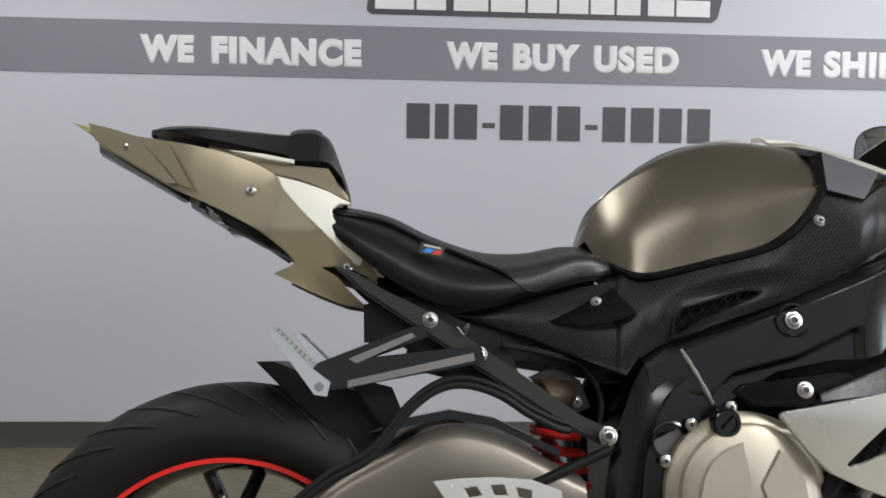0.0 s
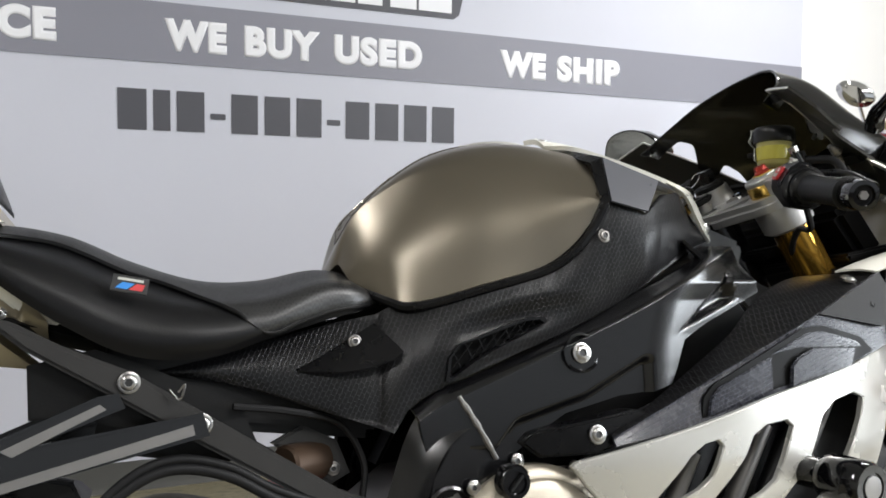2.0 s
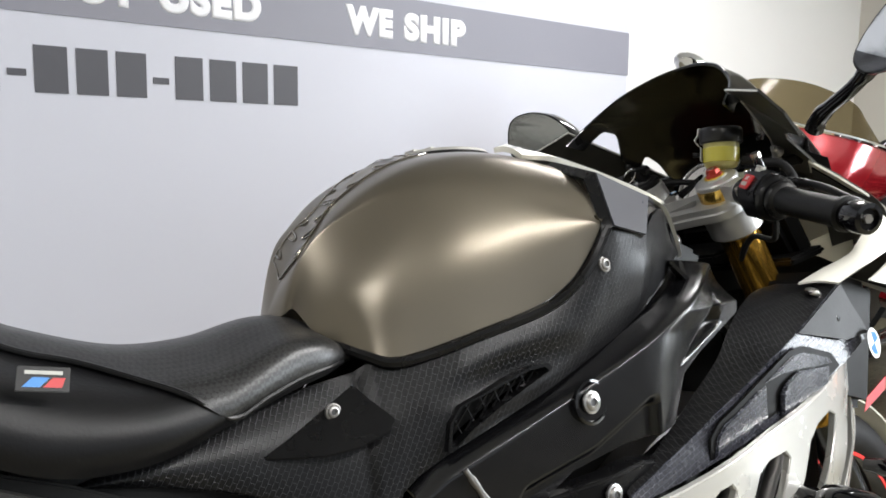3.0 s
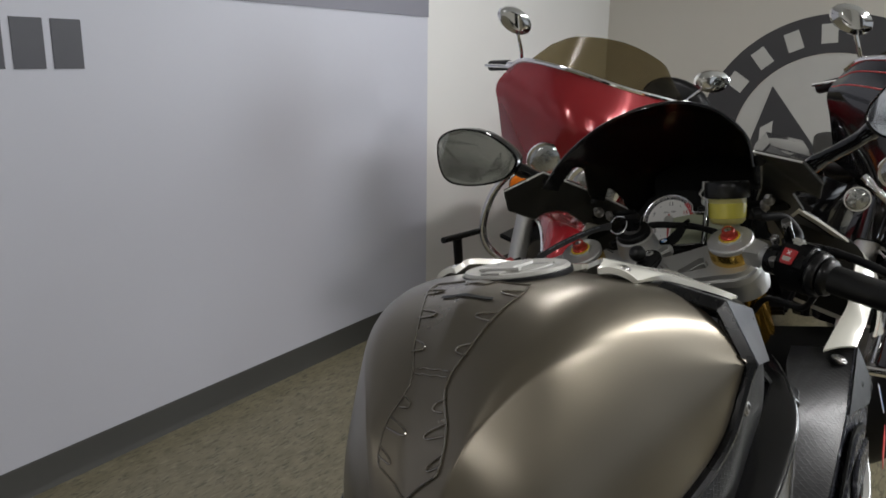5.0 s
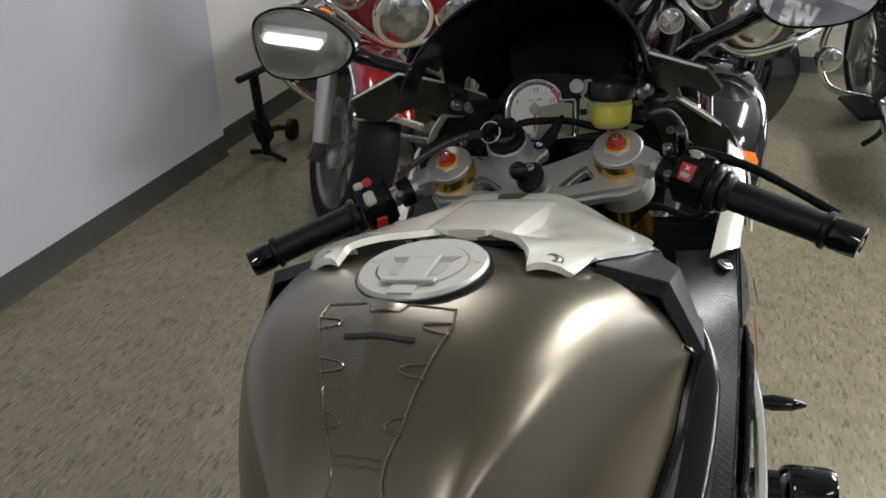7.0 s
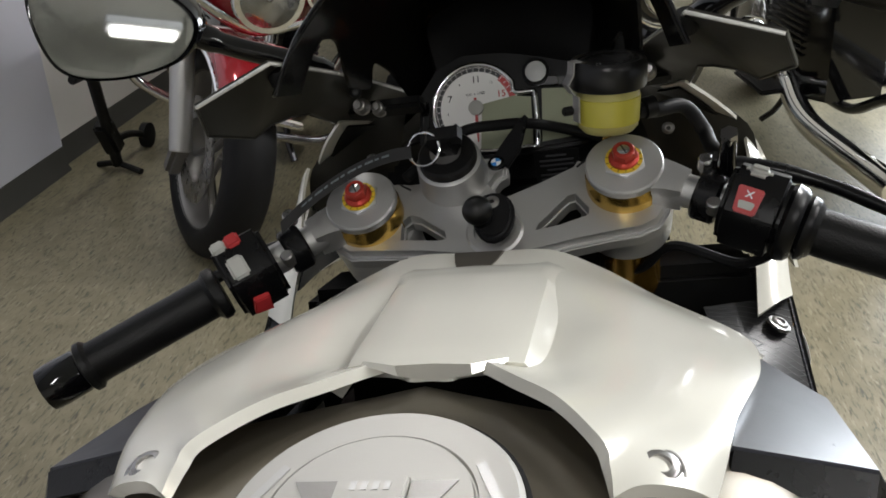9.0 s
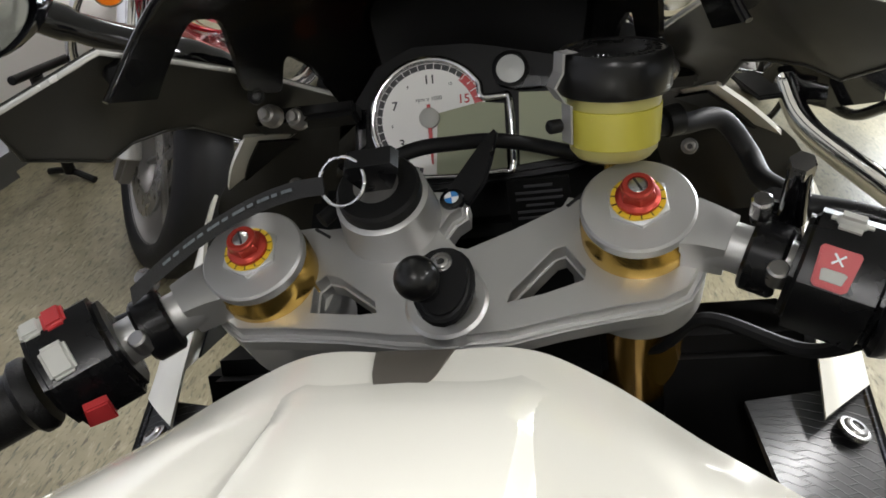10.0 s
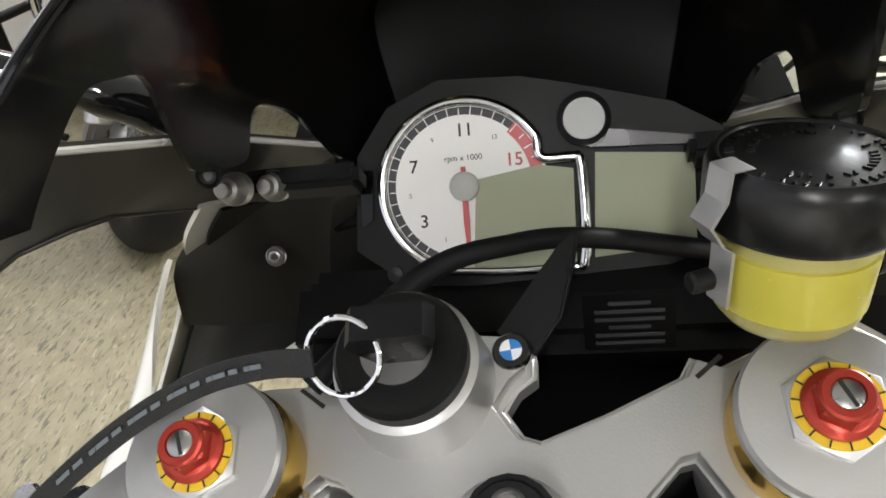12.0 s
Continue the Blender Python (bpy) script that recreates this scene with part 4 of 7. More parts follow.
for s in (0, -1):
    part("welt", tube([g[i][s] for i in range(0, 45, 3)], 0.0026, 8, 70), M["vinyl"], seat)
tm = axis_m((.062, -.1135, .826), (0.05, -1, .35), (1, 0, -.2))
tag = part("maker_tag", box((.034, .018, .0015), tm @ Matrix.Translation((0, 0, .0005)), 0.0005), M["ink"], seat, "small woven tag in black, blue and red")
part("bar", box((.024, .0026, .0006), tm @ Matrix.Translation((0, .0045, .0015))), M["ivory"], tag)
part("patch", prism([(-.013, -.006), (-.002, -.006), (.004, .001), (-.007, .001)], .0012, .0018, tm), M["blue"], tag)
part("patch", prism([(.0, -.006), (.012, -.006), (.014, .001), (.006, .001)], .0012, .0018, tm), M["redink"], tag)

# tail: champagne shell, white flank, black pad
def tail_ring(x, zt, zb, w):
    zm = (zt + zb) / 2
    return [(x, 0, zt), (x, -w * .55, zt - .003), (x, -w * .92, zt - .010), (x, -w, zm + .01), (x, -w * .9, zb + .012), (x, -w * .5, zb), (x, 0, zb),
            (x, w * .5, zb), (x, w * .9, zb + .012), (x, w, zm + .01), (x, w * .92, zt - .010), (x, w * .55, zt - .003)]


def tail_y(x, z):
    """Half width of the tail along its length."""
    y = -float(np.interp(x, [-.445, -.40, -.34, -.276, -.21, -.155, -.10, 0], [.022, .040, .064, .086, .102, .110, .107, .099]))
    return y + .42 * max(0, .850 - z) + .06 * max(0, z - (.93 - .42 * (x + .2)))


secs = [(-.440, 1.010, 1.003, .014), (-.40, 1.002, .985, .028), (-.34, .986, .953, .048), (-.276, .968, .915, .066), (-.21, .946, .876, .080), (-.155, .925, .845, .088), (-.10, .905, .822, .092), (-.05, .865, .792, .092), (-.012, .80, .766, .09)]
prof = [curve_pts([r[k] for r in [tail_ring(*s) for s in secs]], 34) for k in range(12)]
shell_core = part("tail_shell", loft(np.array(prof).transpose(1, 0, 2)), M["champagne"], bike, "champagne painted tail fairing", smooth=50)
for s in (1, -1):
    flank = [(-.447, 1.018), (-.404, 1.005), (-.365, .991), (-.311, .979), (-.269, .970), (-.225, .958), (-.186, .944), (-.162, .931), (-.150, .922), (-.144, .906), (-.120, .879), (-.088, .849), (-.059, .822), (-.036, .802), (-.014, .781), (-.037, .791), (-.067, .804), (-.090, .803), (-.067, .790), (-.052, .773), (-.041, .763), (-.024, .748), (-.061, .753), (-.106, .770), (-.155, .793), (-.132, .803), (-.126, .810), (-.144, .827), (-.174, .849), (-.214, .870), (-.249, .887), (-.275, .899), (-.306, .913), (-.336, .930), (-.373, .952), (-.422, .980)]
    part("tail_flank", skin(flank, tail_y, .006, s, bevel=.0028, cuts=3), M["champagne"], shell_core, smooth=50)
    part("tail_facet", skin([(-.438, 1.010), (-.363, .989), (-.292, .915), (-.308, .915), (-.345, .938), (-.400, .969), (-.432, .990)], lambda x, z: tail_y(x, z) + .10 * (z - .975) - .0035, .004, s, bevel=.001), M["champagne"], shell_core, smooth=30)
    part("tail_facet", skin([(-.358, .988), (-.311, .975), (-.267, .905), (-.289, .913)], lambda x, z: tail_y(x, z) - .22 * (x + .314) - .004, .004, s, bevel=.001), M["champagne"], shell_core, smooth=30)
    white = [(-.152, .924), (-.122, .918), (-.083, .906), (-.049, .889), (-.066, .889), (-.076, .881), (-.075, .871), (-.061, .849), (-.033, .818), (-.003, .792), (.007, .783), (.002, .778), (-.014, .781), (-.036, .802), (-.059, .822), (-.088, .849), (-.120, .879), (-.144, .906)]
    part("white_flank", skin(white, lambda x, z: tail_y(x, z) - .0022, .010, s, bevel=.004, cuts=2, segs=3), M["white"], shell_core, smooth=50)
    cowl = [(-.223, .965), (-.176, .957), (-.133, .947), (-.085, .943), (-.077, .931), (-.064, .907), (-.050, .889), (-.0955, .9117), (-.127, .9238), (-.162, .930), (-.191, .944)]
    part("seat_cowl", skin(cowl, lambda x, z: -.090 + .35 * (z - .93), .010, s, bevel=.003), M["champagne"], shell_core, smooth=50)
    part("white_strip", skin([(-.226, .964), (-.176, .9595), (-.132, .952), (-.132, .9465), (-.175, .953)], lambda x, z: -.0945, .004, s, bevel=.001), M["white"], shell_core)
    part("under_seam", skin([(-.262, .895), (-.190, .862), (-.150, .834), (-.158, .826), (-.187, .845), (-.229, .868), (-.266, .886)], lambda x, z: tail_y(x, z) + .016, .008, s, bevel=.002), M["matt"], shell_core)
    bolt((-.188, s * tail_y(-.188, .90) - s * .002, .904), (0, -s, 0), .006, shell_core)
    bolt((-.376, s * tail_y(-.376, .97) - s * .003, .974), (0, -s, 0), .0045, shell_core)
    bolt((-.054, s * tail_y(-.054, .803) - s * .002, .803), (0, -s, 0), .005, shell_core)
    part("tail_indicator", skin([(-.254, .888), (-.229, .876), (-.232, .866), (-.245, .866)], lambda x, z: -.078, .03, s, bevel=.004), M["lens"], shell_core, "small clear rear indicator")
part("tail_tip", loft([[(-.445 - d, y, z) for y, z in ((0, 1.016), (.016, 1.012), (.016, 1.004), (0, 1.002), (-.016, 1.004), (-.016, 1.012))] if d < .01 else [(-.48, 0, 1.024 + .001 * k) for k in (0, .2, .4, .6, .4, .2)] for d in (0, .03)]), M["clear"], bike)
lamp = part("tail_lamp", loft([[(x, y * w, z + q) for y, q in ((-1, 0), (-.8, .012), (0, .014), (.8, .012), (1, 0), (.7, -.014), (0, -.018), (-.7, -.014))] for x, z, w in ((-.43, .99, .018), (-.37, .958, .040), (-.31, .925, .052))]), smoked("lamp_clear", (.8, .8, .8), .5), bike, "clear tail lamp")
part("plate_bracket", box((.05, .09, .012), pose(-.262, 0, .885, 0, 30, 0), 0.003), M["steel"], bike)
part("tail_tray", loft([[(x, y * w, z + q) for y, q in ((-1, 0), (-.9, .01), (.9, .01), (1, 0), (.8, -.012), (-.8, -.012))] for x, z, w in ((-.26, .893, .06), (-.20, .862, .07), (-.15, .838, .08), (-.06, .80, .085), (.04, .77, .08))]), M["matt"], bike)
pr = []
for x, zt, zb, w in ((-.354, 1.012, 1.004, .020), (-.33, 1.0150, .998, .045), (-.277, 1.0135, .984, .066), (-.195, 1.0045, .966, .080), (-.145, 1.000, .955, .085), (-.125, 1.002, .951, .086), (-.10, 1.003, .948, .084), (-.085, .992, .946, .082), (-.074, .966, .936, .078), (-.062, .934, .922, .072)):
    pr.append([(x, 0, zt), (x, -w * .7, zt - .003), (x, -w, zt - .012), (x, -w, zb + .006), (x, -w * .85, zb), (x, 0, zb), (x, w * .85, zb), (x, w, zb + .006), (x, w, zt - .012), (x, w * .7, zt - .003)])
pr = np.array([curve_pts([r[k] for r in pr], 30) for k in range(10)]).transpose(1, 0, 2)
pad2 = part("pillion_pad", loft(pr), M["vinyl"], bike, "thin black pillion pad with a strap", smooth=50)
part("strap", loft([[(x, y, z) for y, z in ((0, zt), (-.07, zt - .004), (-.0895, zt - .016), (-.0895, .952), (-.07, .946), (.07, .946), (.0895, .952), (.0895, zt - .016), (.07, zt - .004))] for x, zt in ((-.141, 1.0030), (-.130, 1.0070), (-.108, 1.0078), (-.098, 1.0040))]), M["vinyl"], pad2)
part("pad_base", loft([[(x, y * w, z) for y, z in ((-1, zb), (-.9, zt), (.9, zt), (1, zb))] for x, zt, zb, w in ((-.26, .980, .965, .06), (-.15, .957, .935, .07), (-.09, .945, .915, .07), (-.058, .910, .895, .065))]), M["champagne"], bike)

# ---- running gear ----


def ring_tube(c, r0, prof, seg=96, m=None):
    """Revolved ring about the y axis through c = (x, z); prof: closed list of (radius, y)."""
    rings = []
    for k in range(seg):
        a = 2 * math.pi * k / seg
        rings.append([(c[0] + r * math.cos(a), y, c[1] + r * math.sin(a)) for r, y in prof])
    rings.append(rings[0])
    bm = loft(rings, False)
    bmesh.ops.remove_doubles(bm, verts=bm.verts, dist=1e-6)
    if m is not None:
        bm.transform(m)
    return fix(bm)


def tyre_prof(R, w, h):
    out = []
    for k in range(17):
        a = math.pi * (k / 16 - 0.5)
        out.append((R - h + h * math.cos(a) ** 0.8 if abs(a) < 1.57 else R - h, w * math.sin(a)))
    return out + [(R - h - .018, w * .78), (R - h - .02, w * .70), (R - h - .02, -w * .70), (R - h - .018, -w * .78)]


def wheel(c, R, w, parent, name, grooves=True):
    wh = new(name)
    wh.parent = parent
    ty = part("tyre", ring_tube(c, R, tyre_prof(R, w, R - .238)), M["rubber"], wh, "black road tyre with long curved grooves", smooth=60)
    rim = part("rim", ring_tube(c, R, [(.232, w * .72), (.226, w * .80), (.216, w * .80), (.208, w * .66), (.200, w * .3), (.200, -w * .3), (.208, -w * .66), (.216, -w * .80), (.226, -w * .80), (.232, -w * .72)]), M["gloss"], wh, "black cast rim with a red stripe")
    for s in (1, -1):
        part("rim_stripe", ring_tube(c, R, [(.2255, s * w * .803), (.2255, s * w * .815), (.2165, s * w * .815), (.2165, s * w * .803)]), M["redtape"], rim)
    part("hub", turned([(.05, -w * .6), (.055, -w * .5), (.04, 0), (.055, w * .5), (.05, w * .6)], axis_m((c[0], 0, c[1]), (0, 1, 0)), 28), M["gloss"], wh)
    for k in range(5):
        for q in (-1, 1):
            a = 2 * math.pi * k / 5 + .35
            b = a + q * .20
            p0 = (c[0] + .045 * math.cos(a + q * .3), q * .012, c[1] + .045 * math.sin(a + q * .3))
            p1 = (c[0] + .13 * math.cos((a + b) / 2), q * .014, c[1] + .13 * math.sin((a + b) / 2))
            p2 = (c[0] + .204 * math.cos(b), q * .010, c[1] + .204 * math.sin(b))
            part("spoke", tube([p0, p1, p2], 0.010, 8, 10), M["gloss"], wh)
    if grooves:
        gm = M["ink"]
        for k in range(30):
            for s in (1, -1):
                a0 = 2 * math.pi * k / 30 + (.1 if s > 0 else 0)
                line = []
                for j in range(9):
                    f = j / 8
                    t = s * (0.12 + 1.02 * f)
                    r = R - (R - .238) + (R - .238) * math.cos(t) ** .8 + .0004
                    a = a0 - .38 * f ** 1.5
                    line.append((c[0] + r * math.cos(a), w * math.sin(t) * 1.002, c[1] + r * math.sin(a)))
                part("groove", tube(line, [.0008, .0018, .0022, .0024, .0024, .0022, .0016], 5, 12), gm, ty)
    return wh


wheel((-.205, .321), .321, .094, bike, "rear_wheel")
wheel((1.222, .300), .300, .060, bike, "front_wheel", False)

def spar_depth(x, z, v):
    """How far the cast frame stands out at (x, z); v runs from 0 at its upper to 1 at its lower edge."""
    ridge = float(np.interp(z, [.69, .72, .76, .80, .845, .875], [.605, .612, .624, .640, .672, .700]))
    soft = .030
    over = soft * math.log1p(math.exp(min(30, (x - ridge) / soft * 2.2))) / 2.2
    slope = .185 + .6 * min(1, max(0, (z - .82) / .06))
    out = .177 + .195 * (x - .392) - over * (.195 + slope) - .001
    out -= .04 * (z - .76) * min(1, max(0, (x - .58) / .06))
    # flat lower field, set back behind a slanting edge
    edge = float(np.interp(x, [.43, .454, .534, .604, .614], [.650, .679, .702, .739, .741]))
    if x < .618:
        q = min(1, max(0, (edge - z) / .010)) * min(1, max(0, (.618 - x) / .012))
        out -= .011 * q * q * (3 - 2 * q)
    # three-cornered pocket ahead of the ridge
    tri = [(.744, .836), (.650, .760), (.750, .796)]
    near = 1.0
    for (x0, z0), (x1, z1) in zip(tri, tri[1:] + tri[:1]):
        near = min(near, ((x1 - x0) * (z - z0) - (z1 - z0) * (x - x0)) / math.hypot(x1 - x0, z1 - z0))
    near = min(1, max(0, near / .010))
    out -= .012 * near * near * (3 - 2 * near)
    # the upper edge rolls in under the film panel
    tuck = float(np.interp(x, [.345, .372, .428, .525, .60, .65, .696, .735, .77], [.146, .152, .164, .172, .176, .176, .166, .149, .122]))
    q = min(1, v / .13)
    q = q * (2 - q)
    return tuck + (out - tuck) * q


for s in (1, -1):
    sm = (lambda y: side_m(-y)) if s == 1 else (lambda y: side_m(y) @ Matrix.Diagonal((1, 1, -1, 1)))
    SET = None

    def turn_side(g):
        return np.array(g) if s == 1 else flip_y(g)
    # face of the cast main spar: broad field, rounded ridge, pocket and front lobe
    top = [(.345, 0, .694), (.372, 0, .712), (.428, 0, .732), (.480, 0, .751), (.525, 0, .768), (.565, 0, .786), (.600, 0, .803), (.640, 0, .822), (.680, 0, .840), (.715, 0, .853), (.745, 0, .864), (.772, 0, .873)]
    low = [(.362, 0, .596), (.400, 0, .600), (.430, 0, .622), (.476, 0, .656), (.513, 0, .679), (.579, 0, .695), (.614, 0, .697), (.640, 0, .704), (.650, 0, .722), (.663, 0, .754), (.700, 0, .772), (.792, 0, .806)]
    up, dn = polyline(top, 14), polyline(low, 14)
    g = np.array([[p + (q - p) * w for w in np.linspace(0, 1, 60)] for p, q in zip(up, dn)])
    for row in g:
        for j, p in enumerate(row):
            p[1] = -spar_depth(p[0], p[2], j / 59)
    part("spar_face", shell(turn_side(g), (0, s * .008, 0)), M["spar"], bike, "satin black cast frame face with a rounded ridge", smooth=45)
    part("frame_core", prism([(.36, .60), (.42, .70), (.58, .77), (.70, .83), (.76, .86), (.79, .855), (.90, .81), (.90, .68), (.70, .61)], -.05, 0, sm(.115), 0.004), M["liner"], bike)
    # tail of the frame: slanting rim and the upright plate with its hole
    rim_o = [(.379, -.150, .704), (.351, -.150, .686), (.334, -.150, .659), (.317, -.150, .614), (.301, -.150, .563), (.290, -.150, .48), (.292, -.150, .36)]
    rim_i = [(.440, -.179, .686), (.411, -.178, .676), (.379, -.178, .656), (.358, -.178, .624), (.339, -.178, .560), (.330, -.178, .48), (.334, -.178, .36)]
    g = between(rim_o, rim_i, 44, 7, (0, -.003, 0))
    part("frame_rim", sheet(turn_side(g), 0.006, (-.5, -s, .3)), M["spar"], bike, "broad satin rim of the frame", smooth=50)
    hole = [(.373 + .0225 * math.cos(k * math.pi / 12), .587 + .0225 * math.sin(k * math.pi / 12)) for k in range(24)]
    upright = [(.442, .684), (.411, .675), (.379, .655), (.358, .623), (.339, .559), (.330, .48), (.334, .36), (.43, .36), (.432, .50), (.425, .585), (.452, .640)]
    plate_y = lambda x, z: -.1775 - .02 * max(0, .60 - z)
    part("pivot_plate", skin(upright, plate_y, .014, s, [hole], .003), M["spar"], bike)
    part("pivot_hole", turned([(.0235, -.002), (.0265, .002), (.0235, .0035), (.0215, .001), (.0205, -.030), (0, -.030)], axis_m((.373, -s * .178, .587), (0, -s, 0)), 28, False), M["spar"], bike)
    bolt((.5295, -s * .2050, .7456), (0, -s, .05), .0088, bike)
    part("bolt_cup", turned([(.0215, -.004), (.0225, .001), (.0198, .0015), (.018, -.003)], axis_m((.5295, -s * .2045, .7456), (0, -s, .05)), 28, False), M["gloss"], bike)
    part("weld_bead", tube([(.390, -s * .1775, .706), (.402, -s * .1800, .686), (.413, -s * .1820, .666), (.430, -s * .1790, .636)], [.0026, .0036, .0030, .0038, .0028, .0036, .0030], 8, 40), M["aludark"], bike, "grey weld bead")
    # lower cover with its screw
    lc = [(.456, .651), (.467, .661), (.520, .671), (.579, .680), (.606, .676), (.640, .690), (.625, .660), (.585, .648), (.533, .636), (.476, .634)]
    part("spar_cover", skin(lc, lambda x, z: -.186 - .45 * max(0, x - .456) if x < .53 else -.2193 - .06 * (x - .53), .03, s, bevel=.006, segs=3), M["black"], bike)
    bolt((.5325, -s * .2225, .6574), (0, -s, .05), .0080, bike)
    # film strip that runs from the cockpit down to the white panel: flat top, sharp fold, then the outer face
    inner = [(.930, -.165, .828), (.862, -.172, .822), (.790, -.190, .795), (.740, -.200, .757), (.680, -.205, .722), (.620, -.212, .690), (.550, -.222, .656)]
    fold = [(.948, -.2375, .8245), (.895, -.2385, .800), (.8405, -.240, .775), (.770, -.2385, .745), (.700, -.236, .716), (.620, -.232, .682), (.5486, -.228, .652)]
    foot = [(.985, -.247, .752), (.930, -.249, .731), (.862, -.250, .711), (.780, -.2505, .690), (.700, -.248, .672), (.620, -.240, .655), (.5490, -.232, .644)]
    strip = part("cockpit_strip", sheet(turn_side(between(inner, fold, 44, 8)), 0.004, (0, -s, .7)), M["scale"], bike, "black trim strip in embossed scale film")
    outer = part("strip_face", sheet(turn_side(between(fold, foot, 44, 8)), 0.004, (0, -s, 0)), M["carbon"], strip)
    part("fold_edge", tube(turn_side(fold), .0014, 6, 60), M["carbon"], strip)
    bolt((.915, -s * .2235, .8185), (0, -s * .5, 1), .0075, strip)
    face_y = lambda x, z: -float(np.interp(x, [.55, .70, .86, .98], [.232, .246, .250, .246]))
    # groove round the pads: a flat sheet with the recess's shade in its colour
    part("groove", skin([(.656, .666), (.660, .689), (.674, .703), (.739, .731), (.806, .760), (.836, .762), (.895, .746), (.915, .728), (.85, .706), (.75, .684)], lambda x, z: face_y(x, z) - .0012, .003, s, bevel=0), M["liner"], strip)
    part("step_pad", skin([(.662, .667), (.667, .687), (.679, .699), (.739, .724), (.755, .729), (.753, .687)], lambda x, z: face_y(x, z) - .004, .004, s, bevel=.0015), M["carbon"], strip)
    part("step_pad", skin([(.756, .732), (.809, .754), (.834, .755), (.887, .741), (.895, .734), (.815, .7375), (.792, .7375)], lambda x, z: face_y(x, z) - .004, .004, s, bevel=.0015), M["carbon"], strip)
    part("step_pad", skin([(.776, .691), (.780, .717), (.790, .7265), (.815, .736), (.880, .7325), (.872, .713)], lambda x, z: face_y(x, z) - .0075, .006, s, bevel=.002), M["carbon"], strip)
    # gusset from the fold to the fairing nose
    gus = [(.8405, -.2405, .7755), (.948, -.238, .8245), (.958, -.244, .800), (.975, -.248, .775), (.985, -.249, .760), (.93, -.2500, .757)]
    bm = bmesh.new()
    bm.faces.new([bm.verts.new(p) for p in turn_side(gus)])
    bmesh.ops.triangulate(bm, faces=bm.faces)
    bmesh.ops.solidify(bm, geom=bm.faces[:], thickness=.003 * s)
    part("gusset", fix(bm), M["matt"], strip, smooth=20)
    bolt((.925, -s * .2455, .785), (0, -s, .3), .0045, strip, "black")
    # curved black fin behind the frame's front lobe
    g = between([(.700, -.196, .905), (.745, -.200, .865), (.775, -.205, .830), (.792, -.206, .798), (.778, -.205, .765)], [(.712, -.178, .905), (.757, -.180, .865), (.789, -.182, .830), (.806, -.184, .798), (.792, -.186, .765)], 24, 4)
    part("inner_fin", sheet(turn_side(g - np.array((.004, -.012, .030))), 0.004, (1, -s, 0)), M["black"], bike, smooth=50)
    # white side panel with slanting slots
    wp = [(.504, .624), (.508, .629), (.602, .653), (.739, .687), (.875, .713), (.95, .733), (1.02, .752), (1.08, .76), (1.10, .70), (1.08, .60), (1.02, .50), (.94, .44), (.85, .42), (.76, .44), (.70, .487), (.640, .522), (.593, .539), (.559, .555), (.535, .580), (.518, .602)]
    slots = [[(.578, .564), (.575, .568), (.595, .594), (.612, .614), (.625, .630), (.642, .642), (.658, .645), (.664, .638), (.657, .622), (.650, .606), (.635, .593), (.613, .581), (.595, .571)],
             [(.753, .659), (.762, .651), (.749, .624), (.736, .593), (.721, .582), (.689, .568), (.655, .553), (.628, .544), (.622, .548), (.650, .577), (.673, .602), (.693, .626), (.705, .646), (.724, .656)],
             [(.868, .681), (.888, .673), (.878, .650), (.855, .618), (.838, .588), (.815, .566), (.778, .549), (.734, .538), (.674, .523), (.670, .527), (.712, .549), (.745, .566), (.775, .597), (.793, .630), (.809, .659), (.831, .674)],
             [(.985, .672), (.97, .60), (.92, .54), (.87, .512), (.862, .520), (.90, .56), (.93, .625), (.955, .68), (.975, .69)]]
    white_y = lambda x, z: -.268 + 1.38 * max(0, .70 - x) ** 2 + .9 * max(0, x - .76) ** 2 + .2 * max(0, .62 - z)
    part("white_panel", skin(wp, white_y, .009, s, slots, .0035, 3, 3), M["silver"], bike, "silver-white side fairing with slanting slots", smooth=45)
    SET = REAR_SET
    # dark engine side seen in the slots
    part("engine_side", prism([(.50, .60), (.60, .635), (.80, .68), (1.0, .68), (1.0, .45), (.75, .42), (.56, .52)], -.01, 0, sm(.150), 0.003), M["matt"], bike)
    for k in range(6):
        part("engine_tube", rod((.56 + k * .055, -s * .165, .50 + k * .012), (.62 + k * .055, -s * .175, .60 + k * .012), .011 - .001 * (k % 3), seg=10), M["aludark"] if k % 2 else M["matt"], bike)
    # crash bobbin
    bob = part("crash_bobbin", turned([(.018, 0), (.018, .03), (.024, .035), (.027, .045), (.027, .082), (.024, .090), (.016, .090), (.0155, .088)], axis_m((.775, -s * .237, .590), (.03, -s, -.10)), 26), M["gloss"], bike, "black crash bobbin with a grey end badge")
    part("end_cap", turned([(.0125, .0885), (.0125, .0902), (.008, .0906)], axis_m((.775, -s * .237, .590), (.03, -s, -.10)), 24), M["aludark"], bob)
    # subframe rail
    rail = [(-.072, .803), (-.040, .793), (.000, .770), (.063, .741), (.135, .694), (.268, .606), (.300, .592), (.292, .568), (.256, .586), (.117, .672), (.040, .722), (-.030, .766)]
    part("subframe_rail", prism(rail, -.022, 0, sm(.114), 0.004), M["rail"], bike, "dark grey cast subframe rail")
    for p in ((.061, .731), (.128, .686)):
        bolt((p[0], -s * .1155, p[1]), (0, -s, 0), .0082, bike)
    bolt((.298, -s * .128, .582), (0, -s, 0), .0095, bike)
